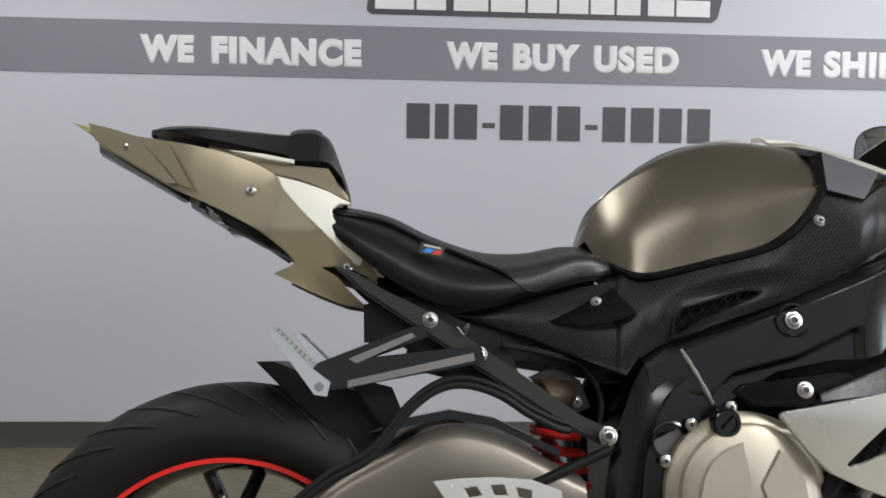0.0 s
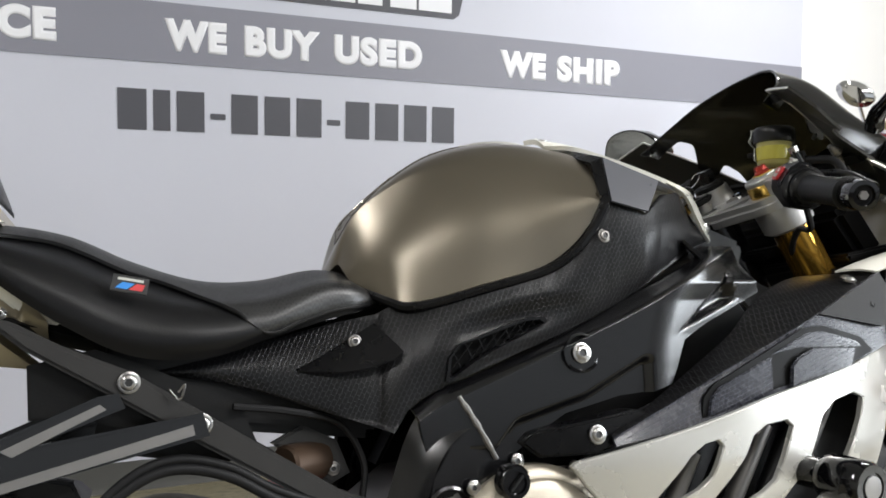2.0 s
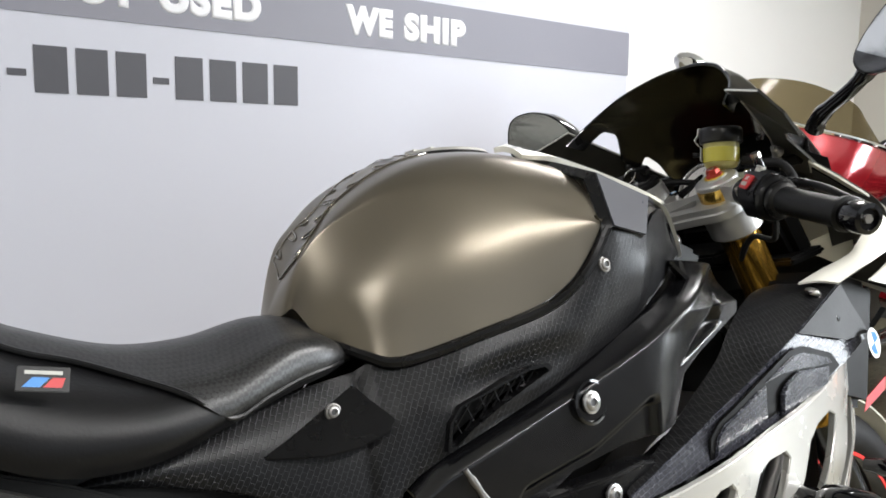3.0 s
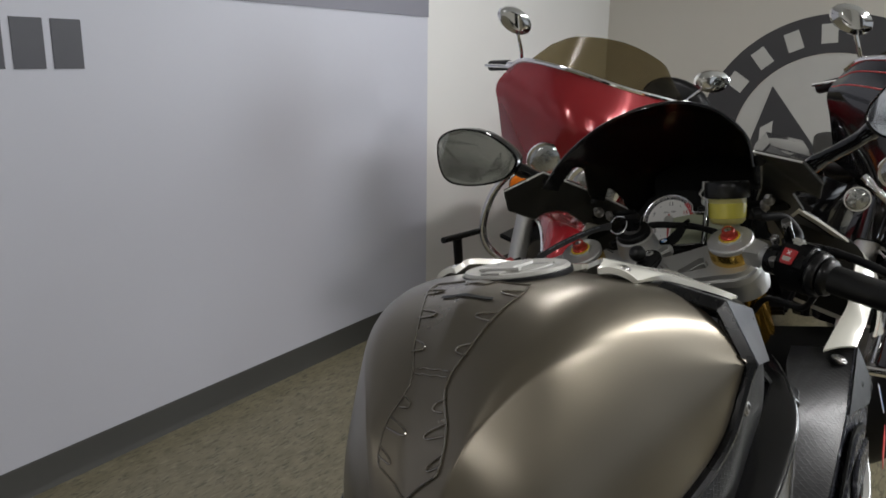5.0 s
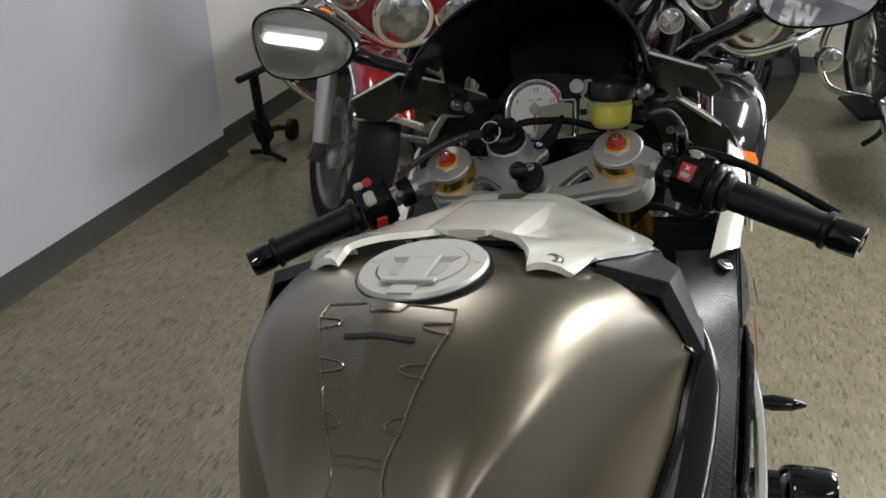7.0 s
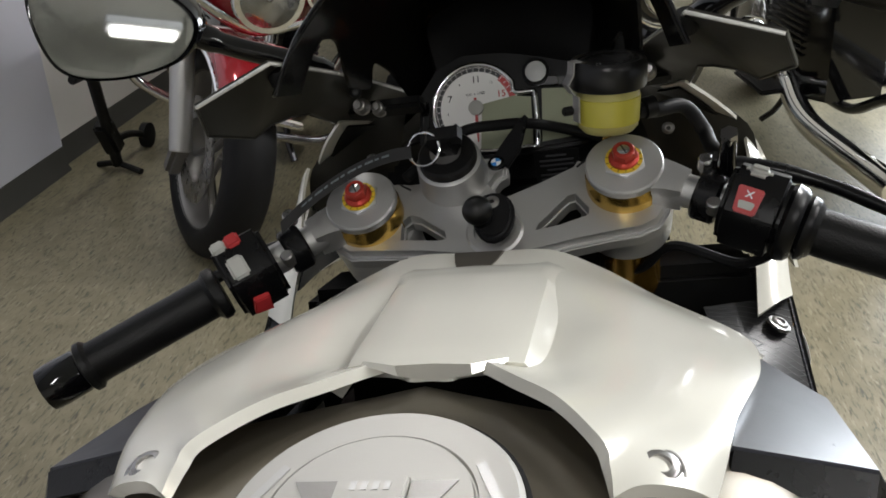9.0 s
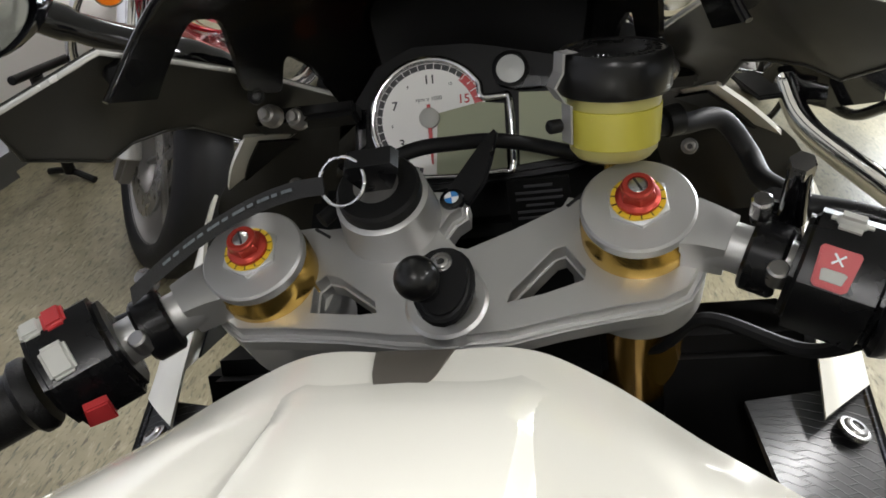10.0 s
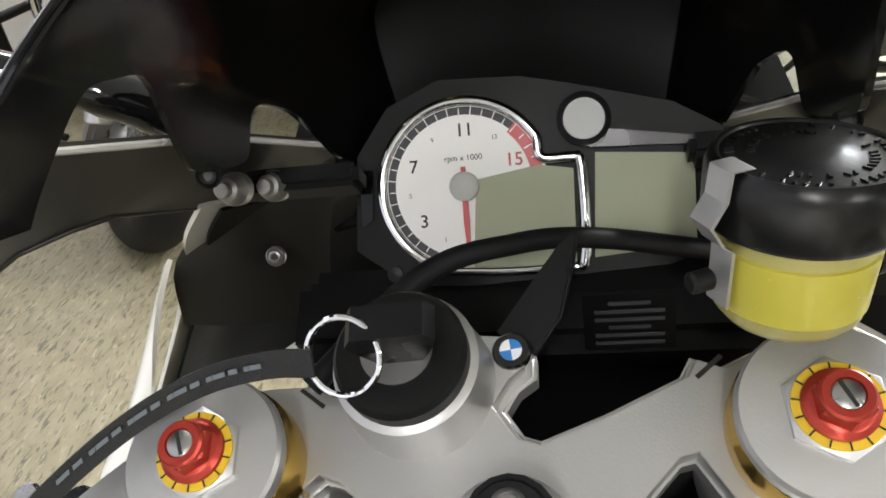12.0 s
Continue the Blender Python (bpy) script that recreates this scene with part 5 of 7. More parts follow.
    part("rear_plate", prism([(-.03, .752), (-.028, .70), (.02, .70), (.10, .655), (.19, .650), (.17, .70), (.08, .745), (.03, .765)], -.006, 0, sm(.088), 0.002), M["matt"], bike)
    # passenger rest hanger: two arms and a folded peg
    arm = part("footrest_hanger", prism([(-.100, .655), (-.085, .672), (.034, .720), (.052, .722), (.058, .708), (-.020, .680), (.128, .698), (.134, .676), (-.048, .640), (-.085, .635)], -.010, 0, sm(.136), 0.003), M["spar"], bike, "forged passenger footrest hanger")
    part("arm_face", prism([(-.045, .678), (.036, .713), (.042, .708), (-.035, .672)], 0, .001, sm(.1365)), M["aludark"], arm)
    part("arm_face", prism([(-.045, .650), (.118, .688), (.120, .678), (-.045, .641)], 0, .001, sm(.1365)), M["aludark"], arm)
    peg = part("passenger_peg", prism([(-.150, .713), (-.144, .718), (-.136, .711), (-.088, .664), (-.066, .648), (-.070, .630), (-.086, .632), (-.104, .655)], -.016, .004, sm(.150), 0.003), M["chrome"], arm, "polished folded passenger footrest")
    for k in range(9):
        part("tooth", box((.006, .024, .004), pose(-.138 + k * .0058, -s * .142, .7145 - k * .0053, 0, 42, 0)), M["alu"], peg)
    part("pivot_pin", rod((-.080, -s * .125, .642), (-.080, -s * .158, .642), .006, seg=12), M["steel"], arm)

# swingarm, brake hoses, hugger, shock and engine
sw = []
for x, zt, zb, w in ((-.22, .365, .285, .035), (-.13, .455, .33, .034), (-.06, .520, .36, .036), (.015, .562, .39, .040), (.08, .592, .41, .046), (.14, .586, .42, .05), (.20, .560, .43, .054), (.27, .525, .44, .055)):
    sw.append([(x, -.125, (zt + zb) / 2), (x, -.125, zt - .02), (x, -.115, zt - .004), (x, -.125 + w * .8, zt), (x, -.125 + w * 1.3, zt - .015), (x, -.125 + w * 1.3, zb + .01), (x, -.125 + w * .7, zb), (x, -.118, zb + .012)])
sw = np.array([curve_pts([r[k] for r in sw], 28) for k in range(8)]).transpose(1, 0, 2)
part("swingarm", loft(sw), M["swing"], bike, "bronze-grey arched swingarm", smooth=60)
part("swingarm", loft(flip_y(sw)), M["swing"], bike, smooth=60)
part("chain_guard", prism([(-.02, .580), (.03, .600), (.09, .612), (.15, .602), (.24, .560), (.24, .550), (.15, .590), (.09, .600), (.03, .588)], -.03, 0, side_m(-.100), 0.003), M["gloss"], bike)
for k, dz in enumerate((0, .009)):
    part("brake_hose", tube([(-.13, -.13, .47 + dz), (-.07, -.128, .520 + dz), (-.014, -.126, .552 + dz), (.029, -.124, .605 + dz), (.066, -.122, .636 + dz), (.105, -.12, .646 + dz), (.153, -.12, .634 + dz), (.198, -.118, .607 + dz), (.245, -.11, .588 + dz), (.27, -.09, .60)], .0058 - .0012 * k, 10, 60), M["rubber"], bike)
part("hugger", prism([(-.176, .672), (-.150, .672), (-.06, .640), (.010, .618), (.022, .606), (-.02, .545), (-.045, .548), (-.10, .600)], -.16, 0, side_m(-.075), 0.004), M["matt"], bike, "black rear wheel hugger")
part("hugger_lip", prism([(-.05, .655), (.012, .640), (.03, .60), (.01, .575), (-.03, .625)], 0, .022, side_m(-.076), 0.003), M["matt"], bike)
shock = new("shock_absorber")
shock.parent = bike
part("damper", rod((.235, -.02, .655), (.275, -.02, .46), .020, seg=20), M["steel"], shock)
coil = []
for k in range(100):
    a = k / 100 * 2 * math.pi * 6.2
    f = k / 99
    coil.append((.24 + .03 * f + .031 * math.cos(a), -.02 + .031 * math.sin(a), .615 - .14 * f))
part("spring", tube(coil, .0065, 8, 200), M["redtape"], shock, "red coil spring")
part("shock_reservoir", rod((.215, -.075, .632), (.262, -.045, .632), .022, seg=20, bevel=.003), M["brass"], shock)
part("rocker", prism([(.205, .655), (.24, .672), (.278, .652), (.292, .615), (.270, .605), (.235, .632)], -.016, 0, side_m(-.060), 0.003), M["rail"], bike)
bolt((.272, -.062, .622), (0, -1, 0), .006, bike)
part("battery_tray", box((.14, .11, .05), pose(.10, -.03, .676, 0, 12, 0), 0.006), M["matt"], bike)
part("under_seat", box((.30, .13, .10), pose(.18, 0, .72, 0, 8, 0), 0.01), M["matt"], bike)
part("heel_guard", prism([(.066, .528), (.10, .532), (.145, .534), (.19, .531), (.228, .518), (.232, .46), (.15, .45), (.10, .48)], -.003, 0, side_m(-.165), 0.001,
                          holes=[[(.105, .520), (.12, .523), (.128, .512), (.112, .509)], [(.138, .524), (.155, .525), (.16, .512), (.144, .512)], [(.17, .522), (.19, .518), (.19, .507), (.174, .510)]]), M["silver"], bike, "pierced silver heel guard")
part("link_rod", rod((.20, -.13, .52), (.30, -.13, .565), .007, seg=10), M["matt"], bike)
part("cable_loop", tube([(.16, -.10, .70), (.22, -.09, .69), (.275, -.085, .672), (.300, -.085, .63), (.296, -.09, .59)], .004, 8, 30), M["rubber"], bike)
part("zip_tie", tube([(.098, -.119, .722), (.107, -.122, .712), (.112, -.125, .726), (.106, -.12, .719)], .0012, 6, 14), M["steel"], bike)
part("engine_block", loft([[(x, y, z) for y, z in ((-w, zb), (-w, zt), (w, zt), (w, zb))] for x, zt, zb, w in ((.33, .56, .30, .12), (.40, .60, .26, .14), (.56, .60, .25, .145), (.66, .66, .28, .14), (.78, .70, .36, .13))]), M["aludark"], bike, smooth=20)
cc = axis_m((.468, -.145, .512), (0, -1, 0))
cov = part("clutch_cover", turned([(.106, 0), (.106, .014), (.101, .020), (.092, .022), (.090, .030), (.082, .035), (.0, .036)], cc, 48), M["engine"], bike, "bronze clutch cover with cast ribs")
for a in (20, 140, 260):
    pts = [(.018 * math.cos(radians(a + d)), .018 * math.sin(radians(a + d))) for d in (-40, 40)] + [(.070 * math.cos(radians(a + d)), .070 * math.sin(radians(a + d))) for d in (40, 20, 0, -20, -40)]
    part("rib", prism(pts, .0345, .0385, cc, 0.0015), M["engine"], cov)
part("oil_plug", turned([(.019, .0), (.019, .012), (.016, .016), (.012, .016), (.011, .013), (0, .013)], axis_m((.438, -.166, .604), (0, -1, 0)), 20, False), M["gloss"], cov)
part("slot", box((.022, .004, .006), axis_m((.438, -.181, .604), (0, -1, 0), (1, 0, 1)), 0.001), M["matt"], cov)
for ang in (98, 128, 158, 188, 60, 20, -10):
    a = radians(ang)
    bolt((.468 + .112 * math.cos(a), -.158, .512 + .112 * math.sin(a)), (0, -1, 0), .006, cov)
part("stand", tube([(.42, .12, .30), (.40, .20, .12), (.40, .255, -.04)], .011, 10, 16), M["matt"], bike)
part("belly", loft([[(x, y * w, z) for y, z in ((-1, .40), (-.9, zb + .05), (-.4, zb), (.4, zb), (.9, zb + .05), (1, .40))] for x, zb, w in ((.44, .20, .16), (.6, .17, .19), (.8, .17, .2), (.98, .25, .16))]), M["white"], bike)

# ---- steering and cockpit ----
SET = FRONT_SET
RAKE = radians(24)
SF, SS = (math.cos(RAKE), 0, math.sin(RAKE)), (-math.sin(RAKE), 0, math.cos(RAKE))
# steering frame: x forwards, y left, z along the steering axis, origin level with the adjuster tops; bars a touch to the left
STEER = Matrix(((SF[0], 0, SS[0], .8975), (0, 1, 0, .003), (SF[2], 0, SS[2], .9815), (0, 0, 0, 1))) @ pose(0, 0, 0, 0, 0, 3.2)


def st(bm):
    bm.transform(STEER)
    return bm


def at(f, l, s):
    return STEER @ Vector((f, l, s))


yoke = new("triple_clamp")
yoke.parent = bike
right_o = [(-.054, 0), (-.0545, -.031), (-.050, -.060), (-.047, -.089), (-.046, -.110), (-.040, -.125), (-.027, -.134), (-.010, -.138), (.010, -.135), (.026, -.123), (.0335, -.106), (.0335, -.090), (.029, -.079), (.0336, -.0687), (.0262, -.0640), (.0144, -.0356), (.0063, -.0120), (.0085, -.0060), (.0180, .0000), (.0255, -.0050), (.030, -.0120), (.040, -.0125), (.0475, -.0060)]
left_o = [(.050, .010), (.058, .020), (.059, .036), (.052, .052), (.042, .0610), (.0320, .0625), (.0320, .0694), (.0346, .0784), (.0348, .0926), (.034, .106), (.027, .123), (.012, .135), (-.006, .138), (-.023, .134), (-.035, .120), (-.038, .0929), (-.043, .0599), (-.050, .0282)]
holes = [[(-.0327, -.034), (-.029, -.0355), (-.0060, -.0595), (-.0050, -.0645), (-.0200, -.0730), (-.0250, -.0720), (-.0305, -.0510)],
         [(-.0260, .0750), (-.0090, .0745), (-.0045, .0690), (-.0070, .0620), (-.0250, .0410), (-.0305, .0400), (-.0305, .0480)],
         [(.0225 * math.cos(k * math.pi / 9) - .030, .0225 * math.sin(k * math.pi / 9)) for k in range(18)]]


def inset(poly, d):
    """Outline moved inwards by d (outwards for a negative d)."""
    a = sum(x0 * y1 - x1 * y0 for (x0, y0), (x1, y1) in zip(poly, poly[1:] + poly[:1]))
    out = []
    for k, p in enumerate(poly):
        u, v = Vector(p) - Vector(poly[k - 1]), Vector(poly[(k + 1) % len(poly)]) - Vector(p)
        n = Vector((-u.y, u.x)).normalized() + Vector((-v.y, v.x)).normalized()
        out.append(tuple(Vector(p) + n * (2 / max(.8, n.length_squared) * (d if a > 0 else -d))))
    return out


outline = right_o + left_o
top = part("upper_clamp", st(prism(outline, -.060, -.0475, None, 0.003, holes=holes, segs=3)), M["alu"], yoke, "cast silver upper triple clamp")
part("clamp_face", st(prism(inset(outline, .0036), -.050, -.039, None, 0.003, holes=[inset(h, -.0012) for h in holes[:2]] + holes[2:], segs=3)), M["alu"], top, "raised face of the clamp")
for s in (1, -1):
    part("clamp_slit", st(box((.0016, .012, .002), pose(.026, -s * .0735, -.0392, 0, 0, s * 38))), M["ink"], top)
    # clip-on clamp under the yoke
    part("bar_clamp", st(turned([(.030, -.098), (.036, -.094), (.037, -.062), (.034, -.056), (.0275, -.055)], Matrix.Translation((0, -s * .104, 0)), 32)), M["alu"], yoke)
    # fork leg
    leg = new("fork_leg")
    leg.parent = bike
    fm = STEER @ Matrix.Translation((0, -s * .104, 0))
    part("fork_tube", turned([(.027, -.42), (.027, -.030)], fm, 36), M["amber"], leg, "gold anodised fork tube")
    part("gold_collar", turned([(.0285, -.050), (.0300, -.047), (.0300, -.0275), (.0292, -.0262), (.0292, -.0225), (.0285, -.0215)], fm, 44), M["gold"], leg)
    part("fork_cap", turned([(.0287, -.0222), (.0292, -.0206), (.0292, -.0160), (.0280, -.0145), (.0145, -.0135)], fm, 44), M["alu"], leg, "machined silver fork cap")
    part("hexagon", turned([(.0165, -.0140), (.0165, -.0115), (.0150, -.0105)], fm, 6), M["alu"], leg)
    dial = part("adjuster_ring", turned([(.0138, -.0112), (.0138, -.0098), (.0095, -.0096)], fm, 32), M["yellow"], leg, "yellow graduated adjuster ring")
    for k in range(14):
        a = 2 * math.pi * k / 14
        part("graduation", box((.0030, .0005, .0003), fm @ pose(.0122 * math.cos(a), .0122 * math.sin(a), -.0095, 0, 0, math.degrees(a))), M["ink"], dial)
    part("adjuster", turned([(.0100, -.0108), (.0100, -.0082), (.0092, -.0074), (.0089, -.0018), (.0078, -.0006), (.0060, -.0006), (.0057, -.0016)], fm, 6), M["red"], leg, "red anodised adjuster", smooth=20)
    part("adjuster_flange", turned([(.0112, -.0100), (.0112, -.0078), (.0098, -.0066), (.0090, -.0060)], fm, 36), M["red"], leg)
    part("adjuster_sleeve", turned([(.0080, -.0030), (.0080, .0004), (.0072, .0012), (.0050, .0012), (.0048, .0)], fm, 32), M["red"], leg)
    sc = part("adjuster_screw", turned([(.0046, -.002), (.0046, .0006), (.0040, .0010)], fm, 22), M["steel"], leg)
    part("slot", box((.0086, .0012, .0005), fm @ pose(0, 0, .0011, 0, 0, 20)), M["ink"], sc)
    part("lower_leg", turned([(.030, -.72), (.030, -.62), (.024, -.60), (.0245, -.42)], fm, 24), M["spar"], leg)
    # clip-on bar
    a = Vector((-.014, -s * .132, -.029))
    b = Vector((-.139, -.343, -.0405)) if s == 1 else Vector((-.144, .336, -.008))
    d = (b - a).normalized()
    bar = new("clip_on")
    bar.parent = bike
    P = lambda k: STEER @ (a + d * k)
    part("bar_root", st(loft([[a + d * k + Vector((0, 0, z)) + d.cross(Vector((0, 0, 1))) * y for y, z in ((-w, -h), (-w * .6, -h * 1.1), (w * .6, -h * 1.1), (w, -h), (w, h), (w * .6, h * 1.1), (-w * .6, h * 1.1), (-w, h))] for k, w, h in ((-.006, .015, .010), (.004, .013, .0115), (.016, .011, .0115))])), M["alu"], bar)
    part("bar_tube", rod(P(.005), P(.060), .0125, seg=22), M["alu"], bar)
    part("perch_clamp", rod(P(.024), P(.042), .0185, seg=22, bevel=.002), M["black"], bar)
    for q, up in ((.035, .020), (.046, -.018)):
        bo = P(.033) + (STEER.to_3x3() @ Vector((up * .9, 0, .008 + up * .2)))
        part("bolt", rod(bo, bo + STEER.to_3x3() @ Vector((0, 0, .012)), .0052, seg=14, bevel=.001), M["steel"], bar)
    dw = STEER.to_3x3() @ d
    sm2 = axis_m(P(.064 if s == 1 else .071), dw, STEER.to_3x3() @ Vector((0, 0, 1)))
    hz = [(.026, -.024), (.035, -.014), (.034, .002), (.022, .022), (.006, .028), (-.022, .024), (-.036, .006), (-.036, -.010), (-.028, -.022), (0, -.028)]
    hz = [(p * .9, q * .9) for p, q in hz]
    hz = hz if s == 1 else [(p, -q) for p, q in hz][::-1]
    sw = part("switch_housing", prism(hz, -.019, .022, sm2, 0.004, segs=3), M["black"], bar, "black switch housing with a red button")
    if s == 1:
        kill = part("kill_switch", prism([(-.0058, -.0098), (.0058, -.0098), (.0076, -.0082), (.0088, .0078), (.0076, .0092), (-.0076, .0092), (-.0088, .0078), (-.0076, -.0082)], -.001, .003, axis_m(sm2 @ Vector((.0257, .0112, -.002)), sm2.to_3x3() @ Vector((.857, .514, 0)), sm2.to_3x3() @ Vector((0, 0, 1))), 0.001), M["redink"], sw, "red stop switch")
        km = axis_m(sm2 @ Vector((.0257, .0112, -.002)), sm2.to_3x3() @ Vector((.857, .514, 0)), sm2.to_3x3() @ Vector((0, 0, 1)))
        part("starter_mark", prism([(-.0046, -.0066), (.0046, -.0066), (.0056, -.0018), (.0040, -.0010), (-.0040, -.0010), (-.0056, -.0018)], .003, .0036, km, 0.0003), M["ivory"], kill)
        for q in (45, -45):
            part("bar", box((.0066, .0009, .0006), km @ pose(0, .0040, .0033, 0, 0, q)), M["letter"], kill)
        part("button", box((.010, .010, .018), sm2 @ pose(.0315, -.011, -.002, 0, 0, 0), 0.004, 3), M["ivory"], sw)
        part("lever_bolt", rod(P(.052) + STEER.to_3x3() @ Vector((.030, 0, .002)), P(.052) + STEER.to_3x3() @ Vector((.032, 0, .040)), .0075, .0055, seg=16, bevel=.001), M["gloss"], bar)
        part("bolt", rod(P(.052) + STEER.to_3x3() @ Vector((.032, 0, .036)), P(.052) + STEER.to_3x3() @ Vector((.032, 0, .044)), .0062, seg=6), M["steel"], bar)
        part("throttle_drum", rod(P(.086), P(.098), .0285, .0270, seg=30, bevel=.003), M["black"], bar)
        part("throttle_collar", rod(P(.099), P(.107), .0235, .0225, seg=30, bevel=.002), M["black"], bar)
        part("throttle_cable", tube([P(.085) + Vector((.0, .0, -.025)), P(.07) + Vector((.02, .01, -.055)), P(.03) + Vector((.03, .02, -.06)), (.93, -.11, .86), (.97, -.08, .83)], .0042, 8, 40), M["rubber"], bar)
    else:
        part("rocker_button", box((.006, .014, .012), sm2 @ pose(.031, .012, .002, 0, 0, 0), 0.002, 3), M["redink"], sw, "red hazard button")
        part("grey_button", box((.006, .012, .012), sm2 @ pose(.031, .012, .014, 0, 0, 0), 0.002, 3), M["ivory"], sw)
        part("mode_switch", box((.006, .018, .014), sm2 @ pose(.0262, -.0108, .008, 0, 0, -31), 0.002, 3), M["ivory"], sw)
        part("horn_button", prism([(-.008, -.006), (.008, -.008), (.010, .004), (-.004, .008)], 0, .006, sm2 @ pose(-.002, -.028, .006, 90, 0, 0), 0.001), M["redink"], sw)
    gr = part("hand_grip", turned([(.0195, .098), (.0215, .101), (.0215, .106), (.0172, .110), (.0168, .16), (.0166, .205), (.0200, .208), (.0200, .2125), (.0165, .214)], axis_m(STEER @ a, dw), 28), M["grip"], bar, "black rubber grip")
    part("bar_end", turned([(.0150, .213), (.0172, .217), (.0176, .236), (.0168, .244), (.0120, .245), (.0110, .241), (0, .241)], axis_m(STEER @ a, dw), 28, False), M["gloss"], bar, "gloss black bar-end weight")
    part("end_screw", turned([(.0052, .240), (.0052, .2445), (.003, .2445)], axis_m(STEER @ a, dw), 6), M["steel"], bar)
    # lever and perch ahead of the grip
    base = STEER @ (a + d * .045 + (Vector((.034, 0, -.006)) if s == 1 else Vector((.030, 0, -.034))))
    f3 = STEER.to_3x3() @ Vector((1, 0, 0))
    part("lever_perch", tube([P(.042), base], .011, 10, 6), M["black"], bar)
    part("lever", tube([base, base + dw * .03 + f3 * .018, base + dw * .09 + f3 * .022, base + dw * .15 + f3 * .008, base + dw * .182 - f3 * .002], [.0075, .0065, .0055, .005, .0055], 10, 26), M["black"], bar, "black folding lever")
    part("lever_bolt", rod(base + Vector((0, 0, -.010)), base + Vector((-.004, 0, .016)), .0062, seg=14, bevel=.001), M["black"], bar)

# ignition barrel, stem nut and phone-mount ball
part("ignition_boss", st(turned([(.0310, -.060), (.0290, -.036), (.0270, -.022), (.0265, -.016), (.0240, -.0145)], Matrix.Translation((.0285, .0315, 0)), 44)), M["alu"], yoke)
part("ignition_lock", st(turned([(.0238, -.018), (.0238, -.008), (.0222, -.006), (.0130, -.0055)], Matrix.Translation((.0285, .0315, 0)), 40)), M["matt"], yoke, "black ignition lock surround")
part("lock_face", st(turned([(.0128, -.0058), (.0128, -.0050), (.0, -.0050)], Matrix.Translation((.029, .032, 0)), 26, False)), M["aludark"], yoke)
badge = part("badge", st(turned([(.0072, -.041), (.0072, -.0375), (.0066, -.0368), (0, -.0368)], Matrix.Translation((.038, -.004, 0)), 26, False)), M["gloss"], yoke, "small round badge in black, white and blue")
for k in range(4):
    a0 = math.pi / 2 * k + .12
    q = [(0, 0)] + [(.0042 * math.cos(a0 + j * math.pi / 12), .0042 * math.sin(a0 + j * math.pi / 12)) for j in range(7)]
    part("quadrant", st(prism(q, -.0367, -.0363, Matrix.Translation((.038, -.004, 0)))), M["blue"] if k % 2 else M["letter"], badge)
part("stem_nut", st(turned([(.0228, -.060), (.0228, -.0385), (.0210, -.037), (.0165, -.037), (.0160, -.041), (0, -.041)], Matrix.Translation((-.030, 0, 0)), 36, False)), M["alu"], yoke)
mount = new("ball_mount")
mount.parent = bike
part("mount_plate", st(prism([(-.016 + .019 * math.cos(k * .35) * (1.0 if math.cos(k * .35) > 0 else 1.35) - .016, .0165 * math.sin(k * .35) - .003) for k in range(18)], -.020, -.010, None, 0.003, segs=3)), M["rubber"], mount, "black rubber phone mount base")
part("mount_stem", st(rod((-.030, 0, -.034), (-.030, 0, -.018), .012, seg=20)), M["alu"], mount)
bolt(at(-.024, -.003, -.0105), SS, .0045, mount)
part("mount_neck", st(rod((-.040, .004, -.014), (-.041, .005, .0), .0065, seg=16)), M["rubber"], mount)
part("ball", ball(at(-.041, .006, .0040), .0112, 28), M["cap_black"], mount, "black rubber ball")
# lower clamp and steering head
part("lower_clamp", st(prism([(-.03, -.13), (.03, -.13), (.03, .13), (-.03, .13)], -.235, -.205, None, 0.006)), M["spar"], bike)
part("steering_head", st(rod((-.030, 0, -.24), (-.030, 0, -.05), .034, seg=24)), M["spar"], bike)
part("airbox", box((.10, .20, .08), pose(.80, 0, .86, 0, 24, 0), 0.01), M["matt"], bike)

# key with ring and strap: hangs from the lock
key = thing("key_with_strap", "black ignition key on a steel ring with a woven strap", "key", BIKE)
part("key_head", st(loft([[(.030 + x, .030 + y * w, z) for x, y in ((-.006, -1), (.006, -1), (.006, 1), (-.006, 1))] for z, w in ((-.006, .007), (.003, .012), (.011, .015), (.016, .012))])), M["black"], key, smooth=30)
kc = at(.022, .046, .009)
rm = axis_m(kc, STEER.to_3x3() @ Vector((-.5, .15, .75)))
part("key_ring", tube([rm @ Vector((.0130 * math.cos(2 * math.pi * k / 16), .0130 * math.sin(2 * math.pi * k / 16), 0)) for k in range(16)], .0011, 8, 48, True), M["chrome"], key, "split steel ring")
sp = [at(.020, .056, .010), at(.022, .074, .007), at(.020, .098, .002), at(.010, .122, -.001), at(-.006, .143, -.002), at(-.026, .164, -.004)]
cl = curve_pts([tuple(p) for p in sp], 26)
g = [[p + np.array(STEER.to_3x3() @ Vector((w * .7, 0, w * .6))) for w in np.linspace(-.0052, .0052, 4)] for p in cl]
strap = part("strap", sheet(g, 0.0014, (-.4, 0, 1)), M["strap"], key, "black woven strap with pale print")
for k in range(5, 21):
    p = cl[k]
    q = cl[k + 1]
    u = (q - p) * (.45 + .25 * (k % 3))
    gg = [[p + u * a2 + np.array(STEER.to_3x3() @ Vector((w * .7 - .001, 0, w * .6 + .0024))) for w in (-.0009, .0009)] for a2 in (0, 1)]
    part("bar", sheet(gg, 0.0003, (-.4, 0, 1)), M["logogrey"], strap)

